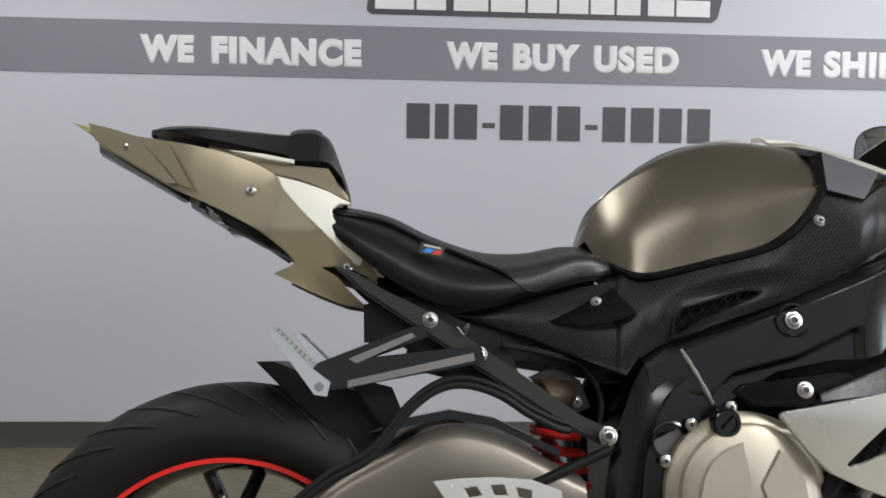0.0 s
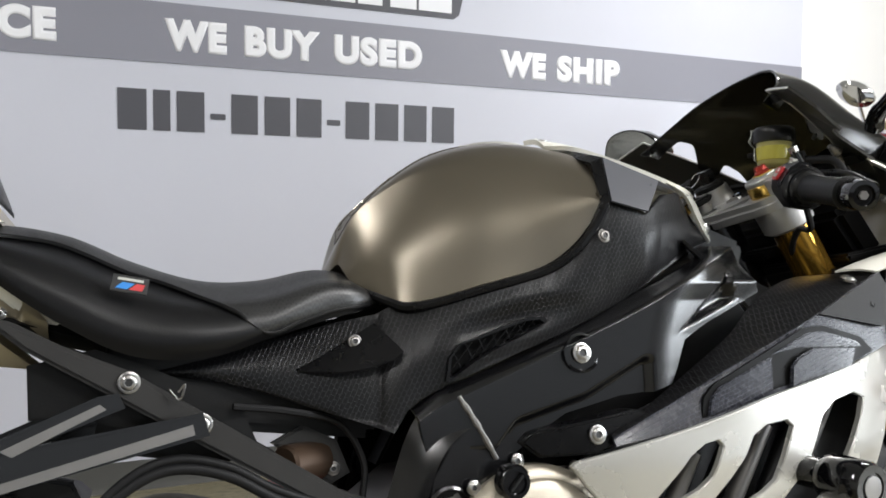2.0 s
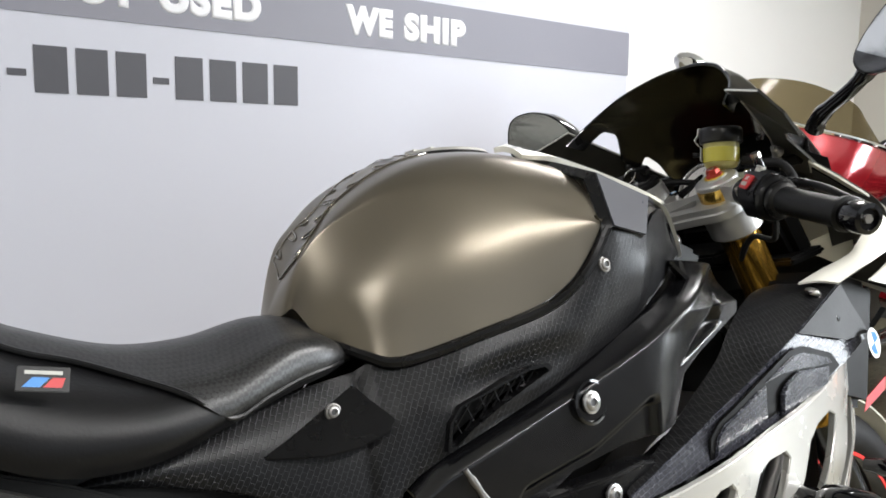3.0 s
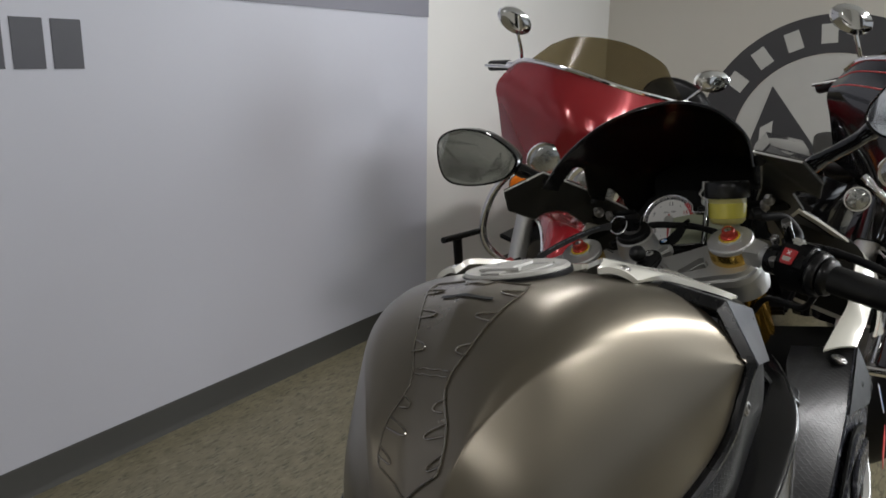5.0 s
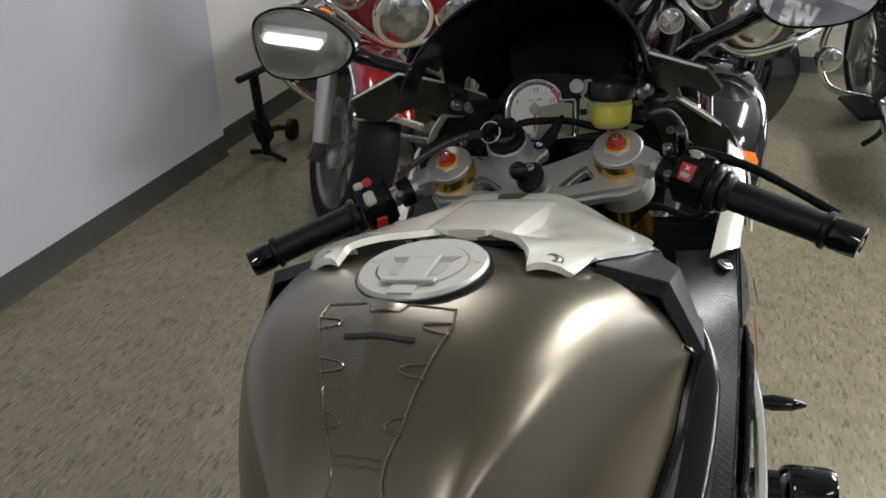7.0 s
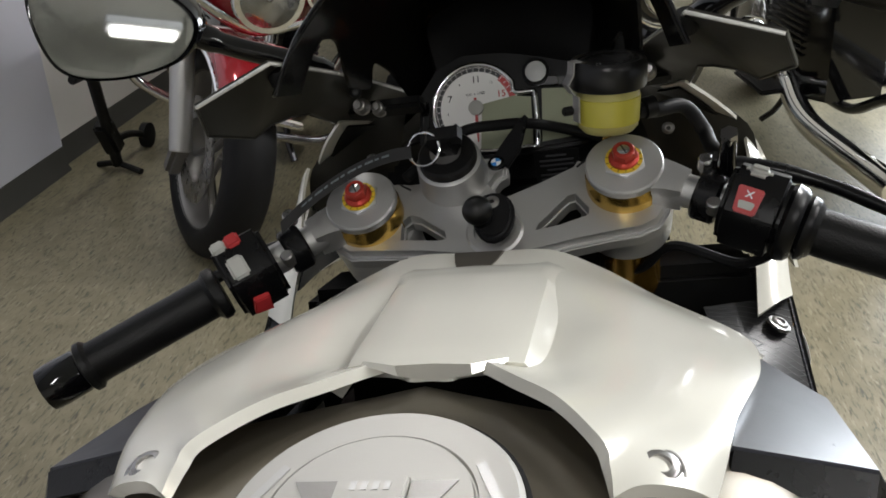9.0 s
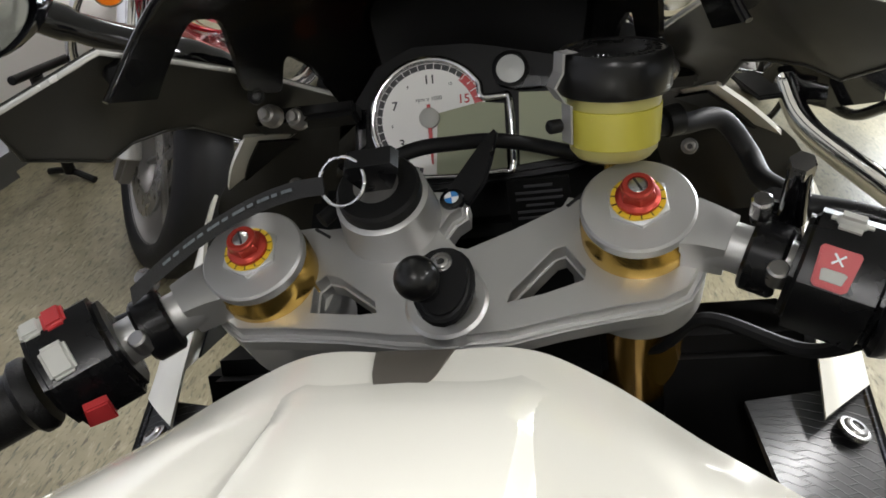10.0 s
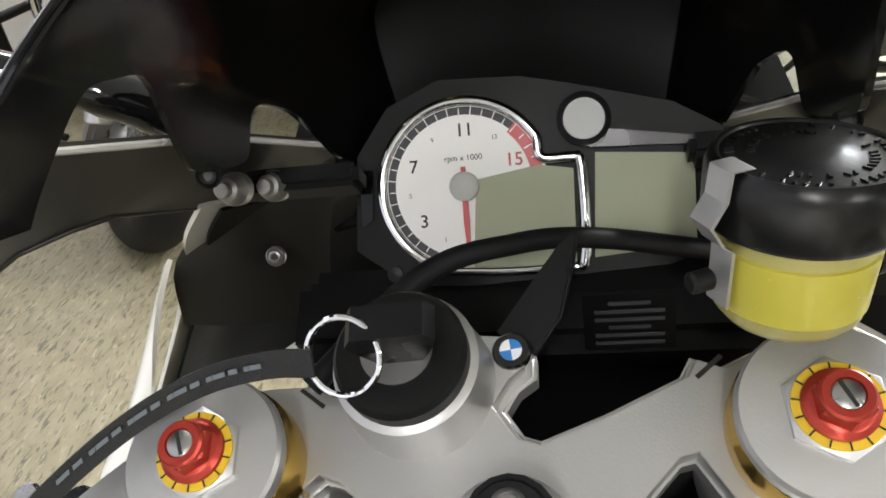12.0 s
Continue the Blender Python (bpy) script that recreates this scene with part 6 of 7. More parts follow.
# brake fluid cup on its bracket
cup = new("brake_reservoir")
cup.parent = bike
cm = pose(.9397, -.0912, .9855, 4, 7, 0)
part("cup", turned([(.012, -.002), (.0195, .0), (.0228, .004), (.0240, .030), (.0243, .038)], cm, 44), M["clear"], cup, "translucent cup of yellow brake fluid")
part("fluid_level", turned([(.0226, .007), (.0238, .0075), (.0247, .027), (.0238, .0275)], cm, 44, False), M["fluid"], cup)
lid = part("lid", turned([(.0250, .0335), (.0278, .0340), (.0290, .0360), (.0293, .0500), (.0284, .0535), (.0266, .0555), (.0256, .0552), (.0250, .0545), (.0120, .0545), (.0112, .0549), (0, .0549)], cm, 56, False), M["cap_black"], cup, "black screw lid with raised lettering", smooth=30)
rng = random.Random(5)
for r, n, a0, a1 in ((.0222, 46, 0, 360), (.0172, 18, 150, 300), (.0160, 14, -20, 90)):
    # raised writing round the lid, too small to read
    for k in range(n):
        if rng.random() < .82:
            a = radians(a0 + (a1 - a0) * k / n)
            part("bar", box((rng.uniform(.0016, .0030), .0008, .0007), cm @ pose(r * math.cos(a), r * math.sin(a), .0548, 0, 0, math.degrees(a) + rng.choice((0, 0, 25, -25)))), M["cap_black"], lid)
clip = []
for r, z in ((.0225, .0562), (.0298, .0562), (.0306, .0470), (.0350, .0400), (.0300, .0325), (.0262, .0300), (.0262, .0100)):
    clip.append([cm @ (Matrix.Rotation(radians(118), 4, "Z") @ Vector((r, w, z))) for w in (-.0048, -.0016, .0016, .0048)])
part("lid_clip", shell(np.array([[tuple(q) for q in row] for row in clip]), tuple((cm.to_3x3() @ (Matrix.Rotation(radians(118), 3, "Z") @ Vector((.0012, 0, .0004)))))), M["alu"], cup, "bent metal lid clip", smooth=15)
scr = Matrix.Rotation(radians(118), 4, "Z")
part("clip_screw", rod(cm @ (scr @ Vector((.030, 0, .020))), cm @ (scr @ Vector((.038, 0, .020))), .0036, seg=12, bevel=.001), M["matt"], cup)
part("cup_stalk", rod(cm @ Vector((0, 0, -.03)), cm @ Vector((0, 0, 0)), .005, seg=12), M["gold"], cup)
part("fluid_hose", tube([cm @ Vector((.014, -.022, .010)), (.968, -.130, .985), (.986, -.153, .978), (.984, -.168, .957), (.962, -.172, .950), (.930, -.180, .955)], .0060, 12, 40), M["rubber"], cup, "black rubber hose")
part("hose_clamp", rod(cm @ Vector((.018, -.028, .010)), cm @ Vector((.022, -.036, .011)), .0085, seg=18), M["matt"], cup)

# instrument cluster
DM = axis_m((1.0535, .0276, .971), (-.84, 0, .545), (0, -1, 0)) @ Matrix.Scale(.945, 4)
dash = new("instrument_cluster")
dash.parent = bike
bodyp = [(-.062, -.030), (-.058, .020), (-.040, .044), (-.012, .056), (.030, .054), (.055, .048), (.105, .034), (.128, .020), (.130, -.036), (.10, -.046), (.0, -.052), (-.035, -.050)]
part("casing", prism(bodyp, -.030, -.002, DM, 0.004), M["liner"], dash, "matt black instrument casing")
part("face", prism([(.042 * math.cos(k * math.pi / 24), .042 * math.sin(k * math.pi / 24)) for k in range(48)], -.002, .0005, DM), M["dial"], dash, "white rev counter face")
arc = [(.0435 * math.cos(radians(a)), .0435 * math.sin(radians(a)), .001) for a in range(30, 276, 6)]
arc += [(.020, -.0445, .001), (.050, -.0435, .001), (.0585, -.040, .001), (.0590, .006, .001), (.0545, .0105, .001), (.0395, .0115, .001)]
part("bezel", tube([DM @ Vector(p) for p in arc], .0026, 10, 170, True), M["chrome"], dash, "silver bezel")
part("lcd", prism([(.002, -.042), (.054, -.042), (.055, .005), (.038, .008), (.006, .003)], .0006, .0016, DM), M["lcd"], dash, "blank grey-green display")
part("lcd", prism([(.063, -.040), (.112, -.036), (.113, .008), (.066, .012)], -.001, .0006, DM), M["lcd"], dash, "blank grey-green display")
part("housing_ledge", prism([(.058, .016), (.065, .024), (.115, .016), (.122, .010), (.118, .012), (.064, .0145)], -.002, .004, DM, 0.001), M["black"], dash)
dark_arc = [(.0405 * math.cos(radians(a)), .0405 * math.sin(radians(a))) for a in range(48, 262, 6)] + [(.0365 * math.cos(radians(a)), .0365 * math.sin(radians(a))) for a in range(258, 44, -6)]
scale_ring = part("scale_ring", prism(dark_arc, .0005, .0008, DM), M["logodark"], dash)
red_arc = [(.0405 * math.cos(radians(a)), .0405 * math.sin(radians(a))) for a in range(6, 49, 6)] + [(.0345 * math.cos(radians(a)), .0345 * math.sin(radians(a))) for a in range(48, 5, -6)]
part("red_zone", prism(red_arc, .0005, .0009, DM), M["redink"], dash)
for k in range(29):
    a = radians(262 - k * 9)
    big = k % 2 == 0
    part("graduation", box((.0052 if big else .003, .0005, .0003), DM @ pose(.0380 * math.cos(a), .0380 * math.sin(a), .0011, 0, 0, math.degrees(a))), M["dial"] if k < 25 else M["letter"], scale_ring)
for txt, a, r, size, mt in (("3", 217, .028, .0086, "ink"), ("7", 156, .0285, .0086, "ink"), ("11", 87, .0285, .0086, "ink"), ("15", 24, .0285, .0086, "redink"), ("5", 186, .029, .003, "ink"), ("9", 122, .029, .003, "ink"), ("13", 55, .029, .003, "ink"), ("1", 246, .029, .003, "ink")):
    words(txt, M[mt], dash, DM @ pose(r * math.cos(radians(a)), r * math.sin(radians(a)), .0008, 0, 0, 0), size * 1.08, "numeral", 0.0001, bold=.00010 if size > .005 else 0)
words("rpm x 1000", M["ink"], dash, DM @ pose(.000, .0145, .0008), .0042, "lettering", 0.0001)
part("needle", prism([(-.0012, .010), (.0012, .010), (.0016, -.018), (.0008, -.034), (-.0004, -.034), (-.0014, -.018)], .003, .004, DM), M["redink"], dash, "red needle")
part("needle_hub", turned([(.0075, .0008), (.0075, .0045), (.006, .0055), (0, .0055)], DM, 28, False), M["ivory"], dash)
lm = axis_m((1.0655, -.0306, .9955), (-.84, 0, .545), (0, -1, 0))
lmp = part("warning_lamp", turned([(.0125, -.006), (.0125, .001), (.0100, .002), (.0097, .0005)], lm, 30, False), M["matt"], dash)
part("lamp_lens", turned([(.0096, 0), (.0096, .0008), (0, .0018)], lm, 28, False), M["lampwhite"], lmp)
for x, y in ((-.030, -.046), (-.040, -.043)):
    part("button", turned([(.0042, -.002), (.0042, .0015), (.0, .002)], DM @ Matrix.Translation((x, y, 0)), 18, False), M["ivory"] if x > -.035 else M["matt"], dash)
part("sensor_window", prism([(-.056, -.018), (-.050, -.014), (-.048, .012), (-.055, .012)], -.002, .0006, DM), M["gloss"], dash)
part("cross_cable", tube([(.930, .075, .965), (.975, .035, .980), (1.000, .0, .974), (1.012, -.03, .966), (1.03, -.07, .945), (1.04, -.10, .93)], .0048, 10, 40), M["rubber"], bike)
part("lock_tab", prism([(-.006, -.009), (.012, -.010), (.032, -.0035), (.042, .0005), (.043, .0040), (.037, .0060), (.020, .0075), (-.006, .009)], -.002, .002, axis_m((.962, -.003, .959), (-.62, .10, .78), (.026, -.023, .023)), 0.001), M["black"], bike)
part("warning_plate", box((.002, .040, .034), axis_m((1.00, -.045, .928), (0, 0, 1), (-.8, 0, .6)), 0.0006), M["matt"], bike, "black notice with pale writing")
for k in range(6):
    part("bar", box((.0008, .030 if k not in (0, 3) else .018, .0016), axis_m((.9985, -.045, .9285), (0, 0, 1), (-.8, 0, .6)) @ Matrix.Translation((.0012, 0, .012 - k * .0046))), M["logodark"], bike)
part("cockpit_floor", box((.16, .16, .015), pose(.990, 0, .868, 0, -6, 0), 0.004), M["liner"], bike)
part("shroud_base", box((.09, .28, .012), pose(1.045, 0, .845, 0, -6, 0), 0.004), M["liner"], bike)
part("head_shroud", box((.05, .25, .09), pose(1.050, 0, .880, 0, -30, 0), 0.01), M["liner"], bike)

# ---- fairing ----
for s in (1, -1):
    def sd(g):
        return np.array(g) if s == 1 else flip_y(g)
    # flank of the upper fairing: rear edge, middle and nose
    rear = [(1.042, -.160, .977), (1.067, -.192, .942), (1.100, -.222, .900), (1.100, -.240, .863), (1.062, -.246, .838), (1.02, -.247, .822), (.985, -.246, .812)]
    m1 = [(1.10, -.130, .955), (1.125, -.160, .920), (1.155, -.190, .875), (1.17, -.215, .845), (1.15, -.232, .83), (1.12, -.236, .80), (1.10, -.240, .78)]
    m2 = [(1.16, -.105, .955), (1.18, -.125, .925), (1.21, -.145, .895), (1.24, -.16, .87), (1.25, -.172, .85), (1.24, -.172, .80), (1.21, -.17, .76)]
    nose = [(1.36, -.01, .93), (1.39, -.01, .91), (1.41, -.01, .885), (1.425, -.01, .86), (1.425, -.01, .83), (1.41, -.01, .80), (1.38, -.01, .77)]
    g = between(rear, nose, 30, 26, mid=(m1, m2))
    fl = part("fairing_flank", sheet(sd(g), -0.003, (0, -s, 0)), M["white"], bike, "pearl white upper fairing flank", smooth=60)
    gi = np.array(g)[1:-1, 1:]
    c = np.array([1.1, 0, .9])
    gi = gi + np.array([0, .0065, 0])
    part("fairing_liner", sheet(sd(gi), 0.002, (0, s, 0)), M["liner"], fl, "black inner lining")
    # rolled inner edge of the fairing, from the film strip's end up to the flank
    SET = None
    roll_in = [(.912, -.206, .830), (.954, -.212, .843), (1.013, -.220, .859), (1.034, -.2225, .873), (1.053, -.225, .889), (1.075, -.226, .905), (1.098, -.226, .917)]
    roll_out = [(.9456, -.2404, .8265), (.970, -.2425, .834), (.995, -.2455, .842), (1.030, -.2465, .850), (1.063, -.248, .861), (1.088, -.247, .873), (1.104, -.245, .886)]
    part("rolled_edge", sheet(sd(between(roll_out, roll_in, 36, 8, (-.002, 0, .003))), 0.003, (-.5, 0, .8)), M["white"], bike, "pearl white rolled edge of the fairing", smooth=50)
    SET = FRONT_SET
    # cockpit wing: a thin plate whose lower edge arches over the gap beside the flank
    lift = -.004 if s == 1 else 0
    w_top = [(.8725, -.203, 1.067 + lift * .2), (.893, -.1460, 1.086 + lift), (.934, -.1430, 1.069 + lift), (.986, -.1300, 1.043 + lift), (1.025, -.1190, 1.022 + lift), (1.064, -.1020, .996 + lift), (1.088, -.0910, .980 + lift)]
    w_low = [(.900, -.217, 1.034), (.950, -.204, 1.008), (.956, -.189, 1.0155), (.970, -.174, 1.0155), (.988, -.165, 1.010), (1.0477, -.165, .974), (1.080, -.145, .958)]
    g = np.array([[np.array(p) + (np.array(q) - np.array(p)) * u for u in np.linspace(0, 1, 7)] for p, q in zip(polyline(w_top, 5), polyline(w_low, 5))])
    w = part("cockpit_wing", shell(sd(g), (.0018, -s * .0016, .0024)), M["wing"], bike, "grey-olive cockpit panel with a bright edge", smooth=30)
    part("bright_edge", tube(polyline(sd(w_top)), .0015, 8, 60), M["silver"], w)
    part("dull_edge", tube(polyline(sd([w_top[0]] + w_low[:6])), .0011, 8, 70), M["wing"], w)
    part("rear_edge", tube(polyline(sd([w_low[0], w_top[0]])), .0012, 8, 12), M["wing"], w)
    part("radiator_shroud", box((.10, .115, .17), pose(.985, -s * .160, .735, 0, 20, 0), 0.012), M["liner"], bike)
    bolt(tuple(sd([(.994, -.1205, 1.022)])[0]), (-.8, s * .3, .5), .0040, w, "matt")
    for p in ((1.0235, .128, .9975), (1.0425, .1175, .9865)):
        part("nut", turned([(.0078, -.004), (.0078, .002), (.0060, .004), (.0055, .009), (.0038, .010), (.0034, .014), (0, .014)], axis_m(tuple(sd([(p[0], -p[1], p[2])])[0]), (-.85, 0, .5)), 18, False), M["aludark"], bike)
    part("stay", box((.012, .075, .018), axis_m(tuple(sd([(1.046, -.112, .985)])[0]), (-.6, 0, .8), (.8, 0, .6)), 0.003), M["matt"], bike)
    # inner shoulder below the wing with its screw
    g = between([(1.058, -.150, .980), (1.085, -.185, .945), (1.092, -.225, .905), (1.09, -.235, .86)], [(1.085, -.098, .990), (1.105, -.11, .955), (1.115, -.13, .90), (1.11, -.14, .85)], 12, 8, (-.012, 0, .004))
    part("inner_shoulder", sheet(sd(g), 0.003, (-1, 0, .2)), M["wing"], bike)
    bolt(tuple(sd([(1.076, -.148, .920)])[0]), (-.9, 0, .4), .0045, bike, "aludark")
    # mirror
    mi = new("wing_mirror")
    mi.parent = bike
    out = [(.378, 1.153), (.348, 1.164), (.304, 1.150), (.264, 1.116), (.253, 1.090), (.275, 1.068), (.322, 1.066), (.362, 1.080), (.378, 1.112)]
    cy, cz = .318, 1.114
    fine_o = curve_pts([(y, z) for y, z in out], 48, True)
    rings = []
    for k, dx in ((.92, 0), (.985, -.003), (1.0, .004), (.97, .018), (.80, .036), (.45, .046)):
        rings.append([(.995 + dx - (y - cy) * k * .45 + (z - cz) * k * .34, -s * (cy + (y - cy) * k), cz + (z - cz) * k) for y, z in fine_o])
    part("mirror_shell", loft(rings), M["gloss"], mi, "gloss black mirror shell")
    bm = bmesh.new()
    bm.faces.new([bm.verts.new((.9925 - (y - cy) * .93 * .45 - .002 + (z - cz) * .93 * .34, -s * (cy + (y - cy) * .93), cz + (z - cz) * .93)) for y, z in fine_o])
    bmesh.ops.solidify(bm, geom=bm.faces[:], thickness=.0015)
    part("mirror_glass", fix(bm), M["mirror"], mi, "mirror glass", smooth=20)
    part("mirror_stalk", tube(sd([(1.03, -.272, 1.085), (1.04, -.235, 1.062), (1.05, -.185, 1.038), (1.06, -.165, 1.02)]), [.012, .010, .010, .012, .013], 12, 20), M["gloss"], mi)

# smoked bubble screen: rear arch, crown and base
arch = [(.885, -.1465, 1.064), (.931, -.1300, 1.098), (.968, -.092, 1.130), (.995, -.045, 1.148), (1.005, 0, 1.153), (.995, .045, 1.148), (.968, .092, 1.130), (.931, .1300, 1.098), (.885, .1465, 1.064)]
mid1 = [(1.00, -.119, 1.022), (1.022, -.112, 1.072), (1.06, -.08, 1.110), (1.08, -.04, 1.124), (1.085, 0, 1.128), (1.08, .04, 1.124), (1.06, .08, 1.110), (1.022, .112, 1.072), (1.00, .119, 1.022)]
mid2 = [(1.13, -.075, .952), (1.17, -.09, 1.02), (1.19, -.06, 1.04), (1.20, -.03, 1.05), (1.205, 0, 1.052), (1.20, .03, 1.05), (1.19, .06, 1.04), (1.17, .09, 1.02), (1.13, .075, .952)]
nose = [(1.28, -.060, .92), (1.31, -.055, .955), (1.33, -.04, .962), (1.34, -.02, .965), (1.343, 0, .966), (1.34, .02, .965), (1.33, .04, .962), (1.31, .055, .955), (1.28, .060, .92)]
g = between(arch, nose, 150, 150, mid=(mid1, mid2))


# two cut-outs in each side of the screen, above the cockpit wing
CUTS = ([(.900, 1.040), (.925, 1.063), (.954, 1.083), (.979, 1.075), (.983, 1.055), (.984, 1.01), (.94, 1.0)], [(1.008, .99), (1.018, 1.020), (1.029, 1.035), (1.052, 1.023), (1.062, 1.004), (1.075, .96), (1.03, .95)])
bm = bmesh.new()
vs = [[bm.verts.new(p) for p in row] for row in g]
for i in range(len(vs) - 1):
    for j in range(len(vs[0]) - 1):
        q = (vs[i][j], vs[i + 1][j], vs[i + 1][j + 1], vs[i][j + 1])
        c = sum((v.co for v in q), Vector()) / 4
        if abs(c.y) > .07 and any(inside(c.x, c.z, h) for h in CUTS):
            continue
        bm.faces.new(q)
for _ in range(8):  # ease the edges of the cut-outs
    edge = {v: [e.other_vert(v).co for e in v.link_edges if e.is_boundary] for v in bm.verts if v.is_boundary and .075 < abs(v.co.y) < .141 and .92 < v.co.x < 1.11}
    for v, near in [(v, [p.copy() for p in n]) for v, n in edge.items()]:
        if len(near) == 2:
            v.co = v.co * .4 + (near[0] + near[1]) * .3
bmesh.ops.recalc_face_normals(bm, faces=bm.faces[:])
bmesh.ops.solidify(bm, geom=bm.faces[:], thickness=.003)
bmesh.ops.delete(bm, geom=[v for v in bm.verts if not v.link_faces], context="VERTS")
hood = between([(1.098, y, .945 - abs(y) * .2) for y in np.linspace(-.118, .118, 9)], [(x, y * 1.02, z - .004) for x, y, z in mid2], 30, 10, (.006, 0, -.006))
screen = part("windscreen", bm, M["smoke"], bike, "dark smoked bubble windscreen", smooth=70)
part("screen_liner", sheet(hood, .003, (-1, 0, .3)), M["liner"], bike, "matt black panel behind the instruments")
part("screen_edge", tube(arch, .0016, 8, 60), M["gloss"], screen)
for s in (1, -1):
    part("screen_fixing", turned([(.0095, -.004), (.0095, .004), (.006, .009), (.0, .009)], axis_m((.910, -s * .147, 1.070), (-.4, 0, 1)), 18, False), M["matt"], screen)
part("nose_cone", loft([[(x, y * w, z + q) for y, q in ((-1, 0), (-.7, .02), (0, .03), (.7, .02), (1, 0), (.8, -.06), (0, -.09), (-.8, -.06))] for x, z, w in ((1.22, .93, .12), (1.32, .91, .08), (1.40, .88, .03))]), M["white"], bike)
SET = REAR_SET
g = [[(1.222 + r * math.cos(t), y, .300 + r * math.sin(t)) for y, r in ((-.05, .314), (-.03, .322), (0, .326), (.03, .322), (.05, .314))] for t in np.linspace(.5, 2.9, 24)]
part("front_mudguard", sheet(g, 0.003, (0, 0, 1)), M["white"], bike)
for s in (1, -1):
    sig = part("turn_signal", turned([(.008, 0), (.009, .012), (.011, .022), (.009, .045), (.003, .062), (0, .064)], axis_m((.920, -s * .250, .598), (.05, -s, -.10)), 16, False), M["gloss"], bike, "slim black turn signal")
    rd = axis_m((.970, -s * .2535, .738), (.1, -s, .1), (1, 0, .3))
    rn = part("roundel", turned([(.0, .0006), (.019, .0006), (.019, 0)], rd, 28, False), M["letter"], bike)
    part("roundel_patch", prism([(0, 0), (.015, 0), (.0106, .0106), (0, .015)], .0008, .0012, rd), M["blue"], rn)
    part("roundel_patch", prism([(0, 0), (-.015, 0), (-.0106, -.0106), (0, -.015)], .0008, .0012, rd), M["blue"], rn)
    part("decal_bar", prism([(.925, .660), (.985, .678), (.990, .694), (.935, .676)], 0, .0008, side_m(-.2535) if s == 1 else side_m(.2535) @ Matrix.Diagonal((1, 1, -1, 1))), M["redink"], bike)

SET = None

# ---- other motorcycles and the stand by the wall ----


